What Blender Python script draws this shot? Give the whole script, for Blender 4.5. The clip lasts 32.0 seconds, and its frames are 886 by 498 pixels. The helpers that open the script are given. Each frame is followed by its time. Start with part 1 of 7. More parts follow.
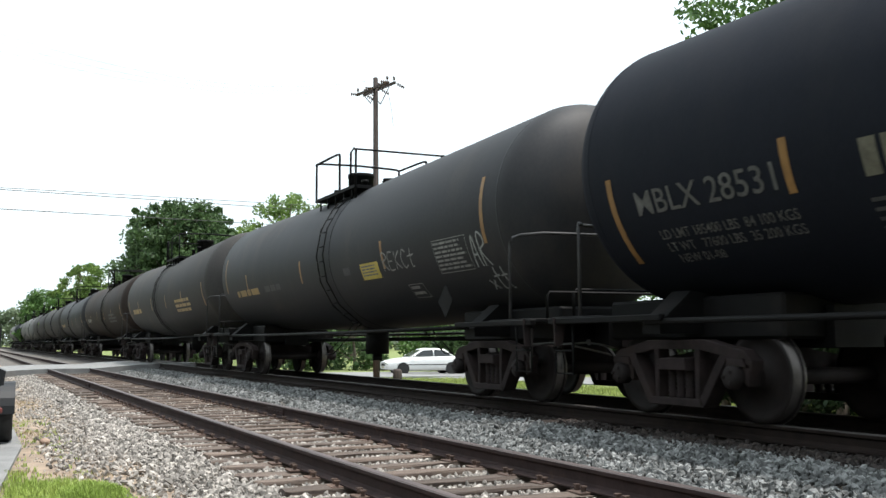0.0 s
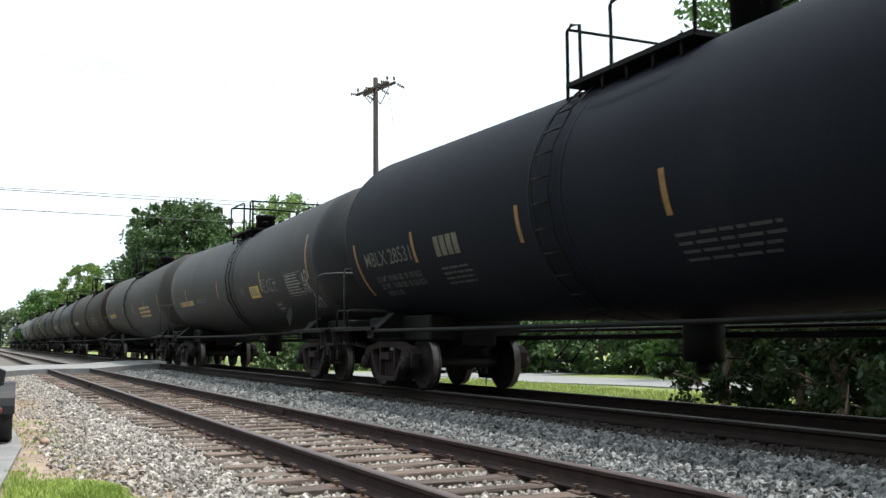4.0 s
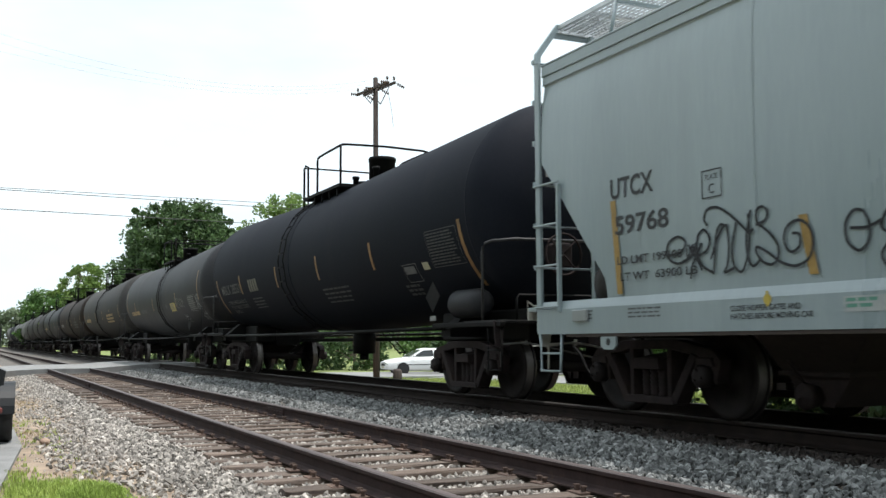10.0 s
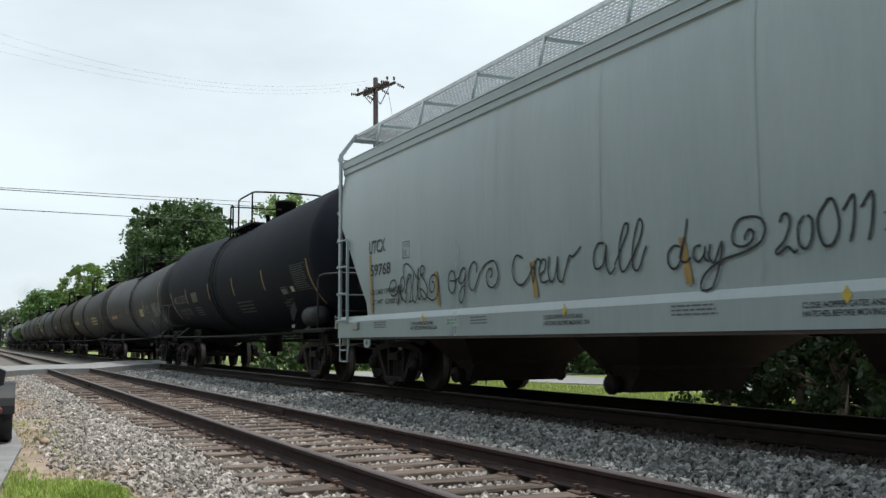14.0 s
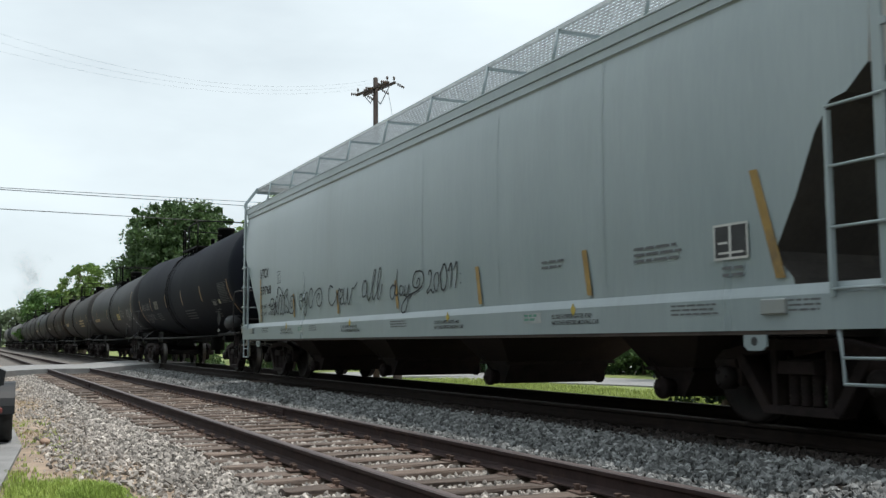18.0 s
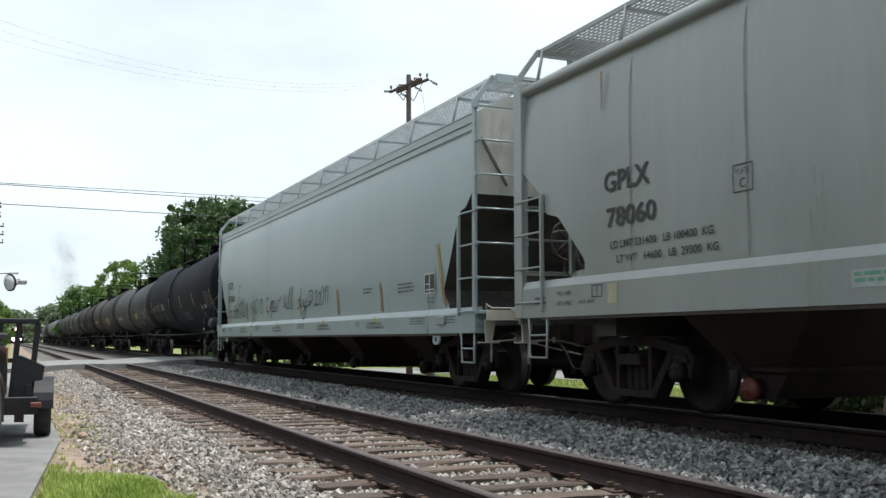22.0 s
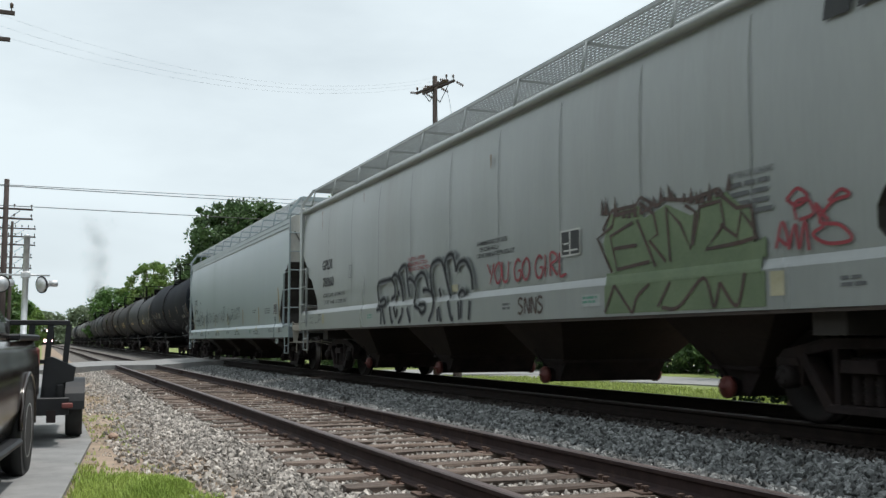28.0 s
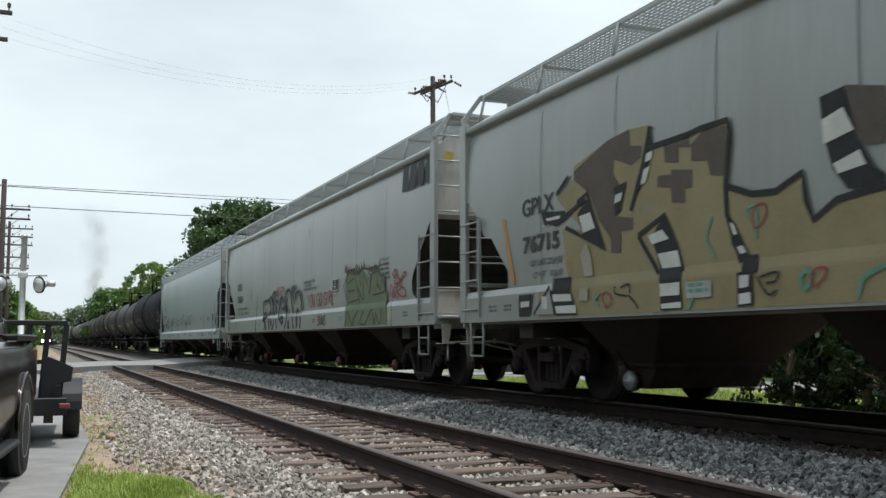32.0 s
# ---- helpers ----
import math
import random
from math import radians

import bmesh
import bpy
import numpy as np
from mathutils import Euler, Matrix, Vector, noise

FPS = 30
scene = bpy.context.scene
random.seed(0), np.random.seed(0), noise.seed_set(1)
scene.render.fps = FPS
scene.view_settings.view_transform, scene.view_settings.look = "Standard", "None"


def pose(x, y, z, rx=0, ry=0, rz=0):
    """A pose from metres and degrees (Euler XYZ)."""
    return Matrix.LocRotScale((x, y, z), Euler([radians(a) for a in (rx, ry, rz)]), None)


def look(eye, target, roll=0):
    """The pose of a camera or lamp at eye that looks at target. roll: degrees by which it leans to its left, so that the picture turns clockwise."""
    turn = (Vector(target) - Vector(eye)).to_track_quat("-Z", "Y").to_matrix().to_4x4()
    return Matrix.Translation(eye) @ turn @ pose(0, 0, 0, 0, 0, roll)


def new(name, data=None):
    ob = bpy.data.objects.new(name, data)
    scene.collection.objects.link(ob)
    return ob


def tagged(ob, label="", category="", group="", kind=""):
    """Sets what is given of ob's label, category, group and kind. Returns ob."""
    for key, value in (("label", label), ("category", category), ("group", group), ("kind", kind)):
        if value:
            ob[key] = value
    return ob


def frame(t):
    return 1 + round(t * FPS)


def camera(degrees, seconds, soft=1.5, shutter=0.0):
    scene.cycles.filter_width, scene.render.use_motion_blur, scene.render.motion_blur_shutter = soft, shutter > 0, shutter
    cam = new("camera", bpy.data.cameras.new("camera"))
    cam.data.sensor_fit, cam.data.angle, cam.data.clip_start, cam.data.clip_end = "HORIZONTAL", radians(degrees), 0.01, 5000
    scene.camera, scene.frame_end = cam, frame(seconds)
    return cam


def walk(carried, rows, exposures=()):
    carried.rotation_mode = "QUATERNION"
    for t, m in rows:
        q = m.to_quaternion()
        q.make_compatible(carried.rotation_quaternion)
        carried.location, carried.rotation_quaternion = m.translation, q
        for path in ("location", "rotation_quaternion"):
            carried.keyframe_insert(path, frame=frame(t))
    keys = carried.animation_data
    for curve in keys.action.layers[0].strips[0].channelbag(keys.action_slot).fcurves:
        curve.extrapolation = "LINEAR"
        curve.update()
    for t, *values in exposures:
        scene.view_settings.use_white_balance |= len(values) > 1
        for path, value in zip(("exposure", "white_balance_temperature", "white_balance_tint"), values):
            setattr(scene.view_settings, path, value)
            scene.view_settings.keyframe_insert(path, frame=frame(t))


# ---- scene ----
EYE = (0.0, 0.0, 0.919)


def aim(turn, tilt, lean):
    """The camera's pose from its turn to the right of the track, its tilt upwards and its lean, in degrees."""
    a, b = radians(turn), radians(tilt)
    way = Vector((math.sin(a) * math.cos(b), math.cos(a) * math.cos(b), math.sin(b)))
    return look(EYE, Vector(EYE) + way * 10, lean)


cam = camera(48.26, 32.0, soft=1.45, shutter=0.5)
BASE = (25.456, 5.403, -0.216)
PAN = [(0, 0, 0, 0), (10, 0, 0, 0), (19.5, 0, 0, 0), (20, -0.02, -0.02, -0.02), (20.5, -0.22, -0.04, 0.06), (21, -0.66, -0.115, 0.16),
       (21.5, -1.12, -0.15, 0.2), (22, -1.914, -0.18, 0.21), (22.5, -2.74, -0.2, 0.2), (23, -3.25, -0.175, 0.2), (23.5, -3.6, -0.16, 0.2),
       (24, -3.79, -0.125, 0.2), (24.5, -3.86, -0.1, 0.18), (25, -3.86, -0.075, 0.17), (25.5, -3.745, -0.095, 0.17), (27.5, -3.53, -0.11, 0.16),
       (28, -3.47, -0.115, 0.16), (29, -3.41, -0.1, 0.16), (30, -3.39, -0.105, 0.16), (31, -3.37, -0.105, 0.16), (32, -3.345, -0.1, 0.17)]
walk(cam, [(t, aim(BASE[0] + a, BASE[1] + b, BASE[2] + c)) for t, a, b, c in PAN], exposures=[(0, 0.06), (8, 0.06), (10, -0.10), (13, -0.42), (17, -0.46), (20, -0.32), (22, -0.25), (25, -0.40), (26.5, -0.45), (28, -0.52), (29.5, -0.45), (32, -0.45)])

# ---- sky and sun ----
SUN = Vector((0.20, -0.10, 1.0)).normalized()
world = bpy.data.worlds.new("sky")
scene.world = world
world.use_nodes = True
wn, wl = world.node_tree.nodes, world.node_tree.links
sky = wn.new("ShaderNodeTexSky")
sky.sky_type, sky.sun_disc = "NISHITA", False
sky.sun_elevation, sky.sun_rotation = math.asin(SUN.z), math.atan2(SUN.x, SUN.y)
sky.air_density, sky.dust_density, sky.ozone_density = 1.0, 3.0, 1.0
w_co, w_map = wn.new("ShaderNodeTexCoord"), wn.new("ShaderNodeMapping")
w_map.inputs["Scale"].default_value = (1.0, 1.0, 3.0)
w_noise, w_ramp, w_mix = wn.new("ShaderNodeTexNoise"), wn.new("ShaderNodeValToRGB"), wn.new("ShaderNodeMix")
w_noise.inputs["Scale"].default_value, w_noise.inputs["Detail"].default_value, w_noise.inputs["Roughness"].default_value = 1.6, 7.0, 0.55
w_ramp.color_ramp.elements[0].position, w_ramp.color_ramp.elements[1].position = 0.32, 0.68
w_ramp.color_ramp.elements[0].color, w_ramp.color_ramp.elements[1].color = (0.62, 0.62, 0.62, 1), (0.97, 0.97, 0.97, 1)
w_mix.data_type = "RGBA"
w_mix.inputs["B"].default_value = (13.3, 15.0, 15.8, 1)
wl.new(w_co.outputs["Generated"], w_map.inputs["Vector"])
wl.new(w_map.outputs["Vector"], w_noise.inputs["Vector"])
wl.new(w_noise.outputs["Fac"], w_ramp.inputs["Fac"])
wl.new(w_ramp.outputs["Color"], w_mix.inputs["Factor"])
wl.new(sky.outputs["Color"], w_mix.inputs["A"])
# the haze is brighter towards the sun
w_dot, w_glow, w_scale = wn.new("ShaderNodeVectorMath"), wn.new("ShaderNodeMapRange"), wn.new("ShaderNodeVectorMath")
w_dot.operation, w_scale.operation, w_glow.interpolation_type = "DOT_PRODUCT", "SCALE", "SMOOTHSTEP"
w_dot.inputs[1].default_value = SUN
w_glow.inputs["From Min"].default_value, w_glow.inputs["From Max"].default_value = 0.25, 1.0
w_glow.inputs["To Min"].default_value, w_glow.inputs["To Max"].default_value = 0.91, 1.45
wl.new(w_co.outputs["Generated"], w_dot.inputs[0])
wl.new(w_dot.outputs["Value"], w_glow.inputs["Value"])
wl.new(w_mix.outputs["Result"], w_scale.inputs[0])
wl.new(w_glow.outputs["Result"], w_scale.inputs["Scale"])
wl.new(w_scale.outputs["Vector"], wn["Background"].inputs["Color"])
wn["Background"].inputs["Strength"].default_value = 0.1
sun = new("sun", bpy.data.lights.new("sun", "SUN"))
sun.data.energy, sun.data.angle, sun.data.color = 4.7, radians(0.7), (1.0, 0.97, 0.93)
sun.matrix_world = look(SUN * 60, (0, 0, 0))


# ---- materials ----
def surface(name, dark, light, scale=4.0, rough=0.7, metal=0.0, bump=0.15, fine=60.0, vary=0.0, stain=None, stain_scale=1.2, stain_at=(0.55, 0.7), stretch=(1, 1, 1), spec=0.5, islands=False):
    """A procedural material: two tones by coarse and fine noise, relief, stains of their own shape, and a change from piece to piece."""
    m = bpy.data.materials.new(name)
    m.use_nodes = True
    n, l = m.node_tree.nodes, m.node_tree.links
    bsdf = n["Principled BSDF"]
    co, mp = n.new("ShaderNodeTexCoord"), n.new("ShaderNodeMapping")
    mp.inputs["Scale"].default_value = stretch
    l.new(co.outputs["Object"], mp.inputs["Vector"])
    coarse, small = n.new("ShaderNodeTexNoise"), n.new("ShaderNodeTexNoise")
    for tex, s, d in ((coarse, scale, 5.0), (small, fine, 4.0)):
        tex.inputs["Scale"].default_value, tex.inputs["Detail"].default_value = s, d
        tex.inputs["Roughness"].default_value = 0.62
        l.new(mp.outputs["Vector"], tex.inputs["Vector"])
    add = n.new("ShaderNodeMath")
    add.operation = "MULTIPLY_ADD"
    add.inputs[1].default_value, add.inputs[2].default_value = 0.45, -0.22
    l.new(small.outputs["Fac"], add.inputs[0])
    tot = n.new("ShaderNodeMath")
    tot.use_clamp = True
    l.new(add.outputs[0], tot.inputs[0])
    l.new(coarse.outputs["Fac"], tot.inputs[1])
    ramp = n.new("ShaderNodeValToRGB")
    ramp.color_ramp.elements[0].position, ramp.color_ramp.elements[1].position = 0.3, 0.7
    ramp.color_ramp.elements[0].color, ramp.color_ramp.elements[1].color = (*dark, 1), (*light, 1)
    l.new(tot.outputs[0], ramp.inputs["Fac"])
    out = ramp.outputs["Color"]
    if stain:
        st, sr, mx = n.new("ShaderNodeTexNoise"), n.new("ShaderNodeValToRGB"), n.new("ShaderNodeMix")
        st.inputs["Scale"].default_value, st.inputs["Detail"].default_value = stain_scale, 8.0
        st.inputs["Roughness"].default_value = 0.7
        l.new(mp.outputs["Vector"], st.inputs["Vector"])
        sr.color_ramp.elements[0].position, sr.color_ramp.elements[1].position = stain_at
        l.new(st.outputs["Fac"], sr.inputs["Fac"])
        mx.data_type = "RGBA"
        mx.inputs["B"].default_value = (*stain, 1)
        l.new(sr.outputs["Color"], mx.inputs["Factor"])
        l.new(out, mx.inputs["A"])
        out = mx.outputs["Result"]
    if vary:
        hs, mr = n.new("ShaderNodeHueSaturation"), n.new("ShaderNodeMapRange")
        if islands:
            l.new(n.new("ShaderNodeNewGeometry").outputs["Random Per Island"], mr.inputs["Value"])
        else:
            l.new(n.new("ShaderNodeObjectInfo").outputs["Random"], mr.inputs["Value"])
        mr.inputs["To Min"].default_value, mr.inputs["To Max"].default_value = 1 - vary, 1 + vary
        l.new(mr.outputs["Result"], hs.inputs["Value"])
        l.new(out, hs.inputs["Color"])
        out = hs.outputs["Color"]
    l.new(out, bsdf.inputs["Base Color"])
    rr = n.new("ShaderNodeMapRange")
    rr.inputs["To Min"].default_value, rr.inputs["To Max"].default_value = max(0.03, rough - 0.1), min(1, rough + 0.1)
    l.new(coarse.outputs["Fac"], rr.inputs["Value"])
    l.new(rr.outputs["Result"], bsdf.inputs["Roughness"])
    bsdf.inputs["Metallic"].default_value = metal
    bsdf.inputs["Specular IOR Level"].default_value = spec
    if bump:
        bp = n.new("ShaderNodeBump")
        bp.inputs["Strength"].default_value, bp.inputs["Distance"].default_value = bump, 0.01
        l.new(tot.outputs[0], bp.inputs["Height"])
        l.new(bp.outputs["Normal"], bsdf.inputs["Normal"])
    return m


def glowing(name, colour, strength):
    m = bpy.data.materials.new(name)
    m.use_nodes = True
    b = m.node_tree.nodes["Principled BSDF"]
    b.inputs["Base Color"].default_value = (*colour, 1)
    b.inputs["Emission Color"].default_value, b.inputs["Emission Strength"].default_value = (*colour, 1), strength
    return m


def leafy(name, dark, light):
    """Leaves: two greens by clump, a little light passing through."""
    m = surface(name, dark, light, scale=0.9, rough=0.55, bump=0, fine=7.0, vary=0.35, islands=True, spec=0.3)
    n, l = m.node_tree.nodes, m.node_tree.links
    bsdf, tr, mix = n["Principled BSDF"], n.new("ShaderNodeBsdfTranslucent"), n.new("ShaderNodeMixShader")
    l.new(bsdf.inputs["Base Color"].links[0].from_socket, tr.inputs["Color"])
    mix.inputs["Fac"].default_value = 0.3
    l.new(bsdf.outputs[0], mix.inputs[1])
    l.new(tr.outputs[0], mix.inputs[2])
    l.new(mix.outputs[0], n["Material Output"].inputs["Surface"])
    return m


M = {}
M["rail"] = surface("rusty_rail_steel", (0.022, 0.0135, 0.0130), (0.046, 0.029, 0.027), 6, 0.85, 0.0, 0.2, 90, spec=0.2, stain=(0.085, 0.05, 0.035), stain_scale=3, stain_at=(0.58, 0.75))
M["head"] = surface("worn_rail_head", (0.050, 0.037, 0.035), (0.105, 0.079, 0.074), 5, 0.55, 0.25, 0.05, 120, stretch=(3, 0.3, 3))
M["bright_head"] = surface("worn_main_rail_head", (0.045, 0.038, 0.035), (0.10, 0.088, 0.082), 5, 0.55, 0.5, 0.03, 120, stretch=(3, 0.3, 3))
M["tie"] = surface("weathered_sleeper_wood", (0.045, 0.031, 0.025), (0.17, 0.127, 0.10), 5, 0.9, 0, 0.9, 45, vary=0.4, stretch=(0.35, 4, 4), stain=(0.035, 0.025, 0.022), stain_scale=2.5)
M["plate"] = surface("rusty_tie_plate", (0.065, 0.040, 0.031), (0.135, 0.085, 0.064), 12, 0.8, 0.2, 0.3, 120, vary=0.25)
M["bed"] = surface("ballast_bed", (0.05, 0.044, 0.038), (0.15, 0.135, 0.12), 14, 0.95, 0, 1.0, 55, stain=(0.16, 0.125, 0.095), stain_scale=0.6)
# main line bed, sleepers and rails: oily, and darkened for shade under the train
M["bed_dark"] = surface("oil_stained_shaded_ballast_bed", (0.018, 0.0135, 0.0115), (0.05, 0.037, 0.031), 14, 0.95, 0, 1.0, 55)
M["tie_dark"] = surface("oil_stained_shaded_sleeper_wood", (0.012, 0.009, 0.008), (0.036, 0.026, 0.021), 5, 0.9, 0, 0.6, 45, vary=0.3, stretch=(0.35, 4, 4), spec=0.2)
M["rail_dark"] = surface("shaded_rusty_rail_steel", (0.010, 0.007, 0.006), (0.022, 0.015, 0.0125), 6, 0.85, 0.0, 0.2, 90, spec=0.15)
M["stone"] = surface("ballast_stone", (0.125, 0.112, 0.098), (0.44, 0.40, 0.36), 11, 0.9, 0, 0.3, 60, vary=0.55, islands=True)
# same ballast, darker and bluer to carry the shade beside the train
M["stone_shaded"] = surface("shaded_ballast_stone", (0.052, 0.054, 0.053), (0.240, 0.242, 0.236), 10, 0.88, 0, 0.3, 60, vary=0.6, islands=True)
# oily stones, toned darker still for the shade under the train
M["stone_oily_shaded"] = surface("oil_stained_shaded_ballast_stone", (0.014, 0.011, 0.010), (0.048, 0.036, 0.031), 10, 0.85, 0, 0.3, 60, vary=0.5, islands=True)
M["asphalt"] = surface("worn_asphalt", (0.15, 0.15, 0.15), (0.24, 0.237, 0.23), 2.5, 0.9, 0, 0.35, 160, stain=(0.17, 0.167, 0.162), stain_scale=0.5)
M["dirt"] = surface("dry_verge_and_hidden_soil", (0.15, 0.107, 0.075), (0.32, 0.245, 0.18), 2.6, 0.95, 0, 0.8, 40, stain=(0.13, 0.13, 0.05), stain_scale=1.6, stain_at=(0.56, 0.72))
M["lawn"] = surface("mown_lawn", (0.085, 0.12, 0.026), (0.20, 0.235, 0.065), 1.1, 0.9, 0, 0.6, 22, stain=(0.24, 0.23, 0.10), stain_scale=0.35)
M["grass"] = leafy("grass_blades", (0.19, 0.28, 0.05), (0.37, 0.46, 0.12))
M["lawn_blades"] = leafy("sunlit_lawn_blades", (0.17, 0.22, 0.05), (0.33, 0.38, 0.12))
M["straw"] = leafy("dry_grass_blades", (0.20, 0.155, 0.075), (0.36, 0.29, 0.16))
M["leaf_dark"] = leafy("dark_green_leaves", (0.032, 0.064, 0.024), (0.10, 0.165, 0.06))
# shrub leaves darkened to carry the shade on their near side
M["leaf_shade"] = leafy("shade_darkened_green_leaves", (0.008, 0.021, 0.007), (0.026, 0.056, 0.015))
M["leaf_mid"] = leafy("green_leaves", (0.035, 0.085, 0.022), (0.11, 0.20, 0.05))
M["leaf_light"] = leafy("light_green_leaves", (0.075, 0.14, 0.035), (0.20, 0.29, 0.075))
# distance haze is put into these paler, greyer leaf colours
M["leaf_far"] = leafy("haze_paled_green_leaves", (0.11, 0.15, 0.09), (0.21, 0.26, 0.155))
M["bark"] = surface("grey_brown_bark", (0.07, 0.055, 0.042), (0.17, 0.14, 0.11), 7, 0.95, 0, 0.8, 40, stretch=(3, 3, 0.5))
M["pole"] = surface("weathered_pole_wood", (0.035, 0.026, 0.024), (0.085, 0.064, 0.057), 5, 0.9, 0, 0.5, 60, stretch=(4, 4, 0.25))
M["galv"] = surface("galvanised_steel", (0.42, 0.43, 0.44), (0.62, 0.63, 0.64), 7, 0.45, 0.6, 0.06, 80)
M["wire"] = surface("weathered_cable", (0.05, 0.05, 0.052), (0.09, 0.09, 0.09), 5, 0.7, 0.2, 0, 50)
M["insulator"] = surface("brown_glazed_porcelain", (0.06, 0.035, 0.028), (0.10, 0.06, 0.045), 5, 0.25, 0, 0, 50)
M["black_paint"] = surface("satin_black_paint", (0.008, 0.0085, 0.010), (0.016, 0.017, 0.019), 3, 0.5, 0, 0.05, 60, spec=0.3)
M["rubber"] = surface("black_rubber", (0.014, 0.014, 0.014), (0.03, 0.03, 0.03), 8, 0.8, 0, 0.2, 90)
M["chrome"] = surface("bright_metal", (0.55, 0.55, 0.55), (0.75, 0.75, 0.75), 6, 0.22, 1.0, 0, 60)
M["white_car"] = surface("white_car_paint", (0.74, 0.74, 0.73), (0.82, 0.82, 0.81), 1.5, 0.25, 0, 0, 60)
M["glass"] = surface("dark_tinted_glass", (0.012, 0.014, 0.015), (0.02, 0.022, 0.024), 2, 0.06, 0, 0, 60)
M["lamp_red"] = glowing("bright_headlamp", (1.0, 0.55, 0.58), 14.0)


# ---- mesh helpers ----
def mesh_of(name, bm, material, smooth=False):
    if smooth:
        for f in bm.faces:
            f.smooth = True
    me = bpy.data.meshes.new(name)
    bm.to_mesh(me)
    bm.free()
    for mt in (material if isinstance(material, (list, tuple)) else [material]):
        me.materials.append(mt)
    return me


def part(name, bm, material, parent=None, label="", smooth=False, at=None):
    """Links a bmesh as one mesh object under a thing or a part."""
    ob = new(name, mesh_of(name, bm, material, smooth))
    if parent is not None:
        ob.parent = parent
    if at is not None:
        ob.matrix_basis = at
    return tagged(ob, label) if label else ob


def shared(name, me, parent, at):
    """One more object on a mesh that alike pieces share."""
    ob = new(name, me)
    ob.parent = parent
    ob.matrix_basis = at
    return ob


def box(bm, x0, x1, y0, y1, z0, z1, bevel=0.0, mi=0):
    vs = [bm.verts.new((x, y, z)) for x in (x0, x1) for y in (y0, y1) for z in (z0, z1)]
    fs = [bm.faces.new([vs[i] for i in f]) for f in ((0, 1, 3, 2), (4, 6, 7, 5), (0, 4, 5, 1), (2, 3, 7, 6), (0, 2, 6, 4), (1, 5, 7, 3))]
    for f in fs:
        f.material_index = mi
    if bevel:
        es = list({e for f in fs for e in f.edges})
        bmesh.ops.bevel(bm, geom=es, offset=bevel, segments=1, affect="EDGES")
    return bm


def tube(bm, pts, r, seg=8, closed=False, mi=0):
    """A round bar along a line of points."""
    pts = [Vector(p) for p in pts]
    n = len(pts)
    rings = []
    for i, p in enumerate(pts):
        a = pts[i - 1] if (i or closed) else p
        b = pts[(i + 1) % n] if (i < n - 1 or closed) else p
        d = (b - a).normalized()
        up = Vector((0, 0, 1)) if abs(d.z) < 0.9 else Vector((1, 0, 0))
        s = d.cross(up).normalized()
        u = s.cross(d)
        rings.append([bm.verts.new(p + r * (math.cos(2 * math.pi * k / seg) * s + math.sin(2 * math.pi * k / seg) * u)) for k in range(seg)])
    for i in range(n if closed else n - 1):
        a, b = rings[i], rings[(i + 1) % n]
        for k in range(seg):
            f = bm.faces.new((a[k], a[(k + 1) % seg], b[(k + 1) % seg], b[k]))
            f.smooth, f.material_index = True, mi
    if not closed:
        for ring in (rings[0][::-1], rings[-1]):
            bm.faces.new(ring).material_index = mi
    return bm


def lathe(bm, prof, axis="z", seg=24, at=(0, 0, 0), mi=0, smooth=True):
    """Turns a profile of (radius, height) round an axis; the ends are closed."""
    at = Vector(at)
    rings = []
    for r, hgt in prof:
        ring = []
        for k in range(seg):
            c, s = r * math.cos(2 * math.pi * k / seg), r * math.sin(2 * math.pi * k / seg)
            v = {"z": (c, s, hgt), "y": (c, hgt, s), "x": (hgt, c, s)}[axis]
            ring.append(bm.verts.new(at + Vector(v)))
        rings.append(ring)
    for a, b in zip(rings[:-1], rings[1:]):
        for k in range(seg):
            f = bm.faces.new((a[k], a[(k + 1) % seg], b[(k + 1) % seg], b[k]))
            f.smooth, f.material_index = smooth, mi
    for ring in (rings[0][::-1], rings[-1]):
        bm.faces.new(ring).material_index = mi
    return bm


def prism(bm, poly, a, b, axis="x", mi=0):
    """A flat outline pushed through from a to b along an axis; the outline is in the two other axes, in order."""
    def put(p, q):
        return {"x": (q, p[0], p[1]), "y": (p[0], q, p[1]), "z": (p[0], p[1], q)}[axis]
    lo, hi = [bm.verts.new(put(p, a)) for p in poly], [bm.verts.new(put(p, b)) for p in poly]
    n = len(poly)
    fs = [bm.faces.new(lo[::-1]), bm.faces.new(hi)] + [bm.faces.new((lo[i], lo[(i + 1) % n], hi[(i + 1) % n], hi[i])) for i in range(n)]
    for f in fs:
        f.material_index = mi
    bmesh.ops.recalc_face_normals(bm, faces=fs)
    return bm


def B():
    return bmesh.new()


def thing(name, at, label, category, group="", kind=""):
    ob = new(name)
    ob.empty_display_size = 0.3
    ob.matrix_basis = at
    return tagged(ob, label, category, group, kind)


rng = np.random.default_rng(7)

# ---- ground: one sheet to the horizon, with the two track beds raised on it ----
def ground_z(x, y):
    """The height of the land: level verge, falling gently beyond the main line."""
    if x < 1.2:
        z = -0.30
    elif x < 2.0:
        z = -0.30 + (x - 1.2) / 0.8 * 0.09
    elif x < 5.0:
        z = -0.21
    elif x < 5.9:
        z = -0.21 + (x - 5.0) / 0.9 * 0.14
    elif x < 9.4:
        z = -0.07
    elif x < 12.5:
        z = -0.07 - (x - 9.4) / 3.1 * 0.6
    else:
        z = -0.67 - min(1.0, (x - 12.5) / 14) * 0.22
    return z


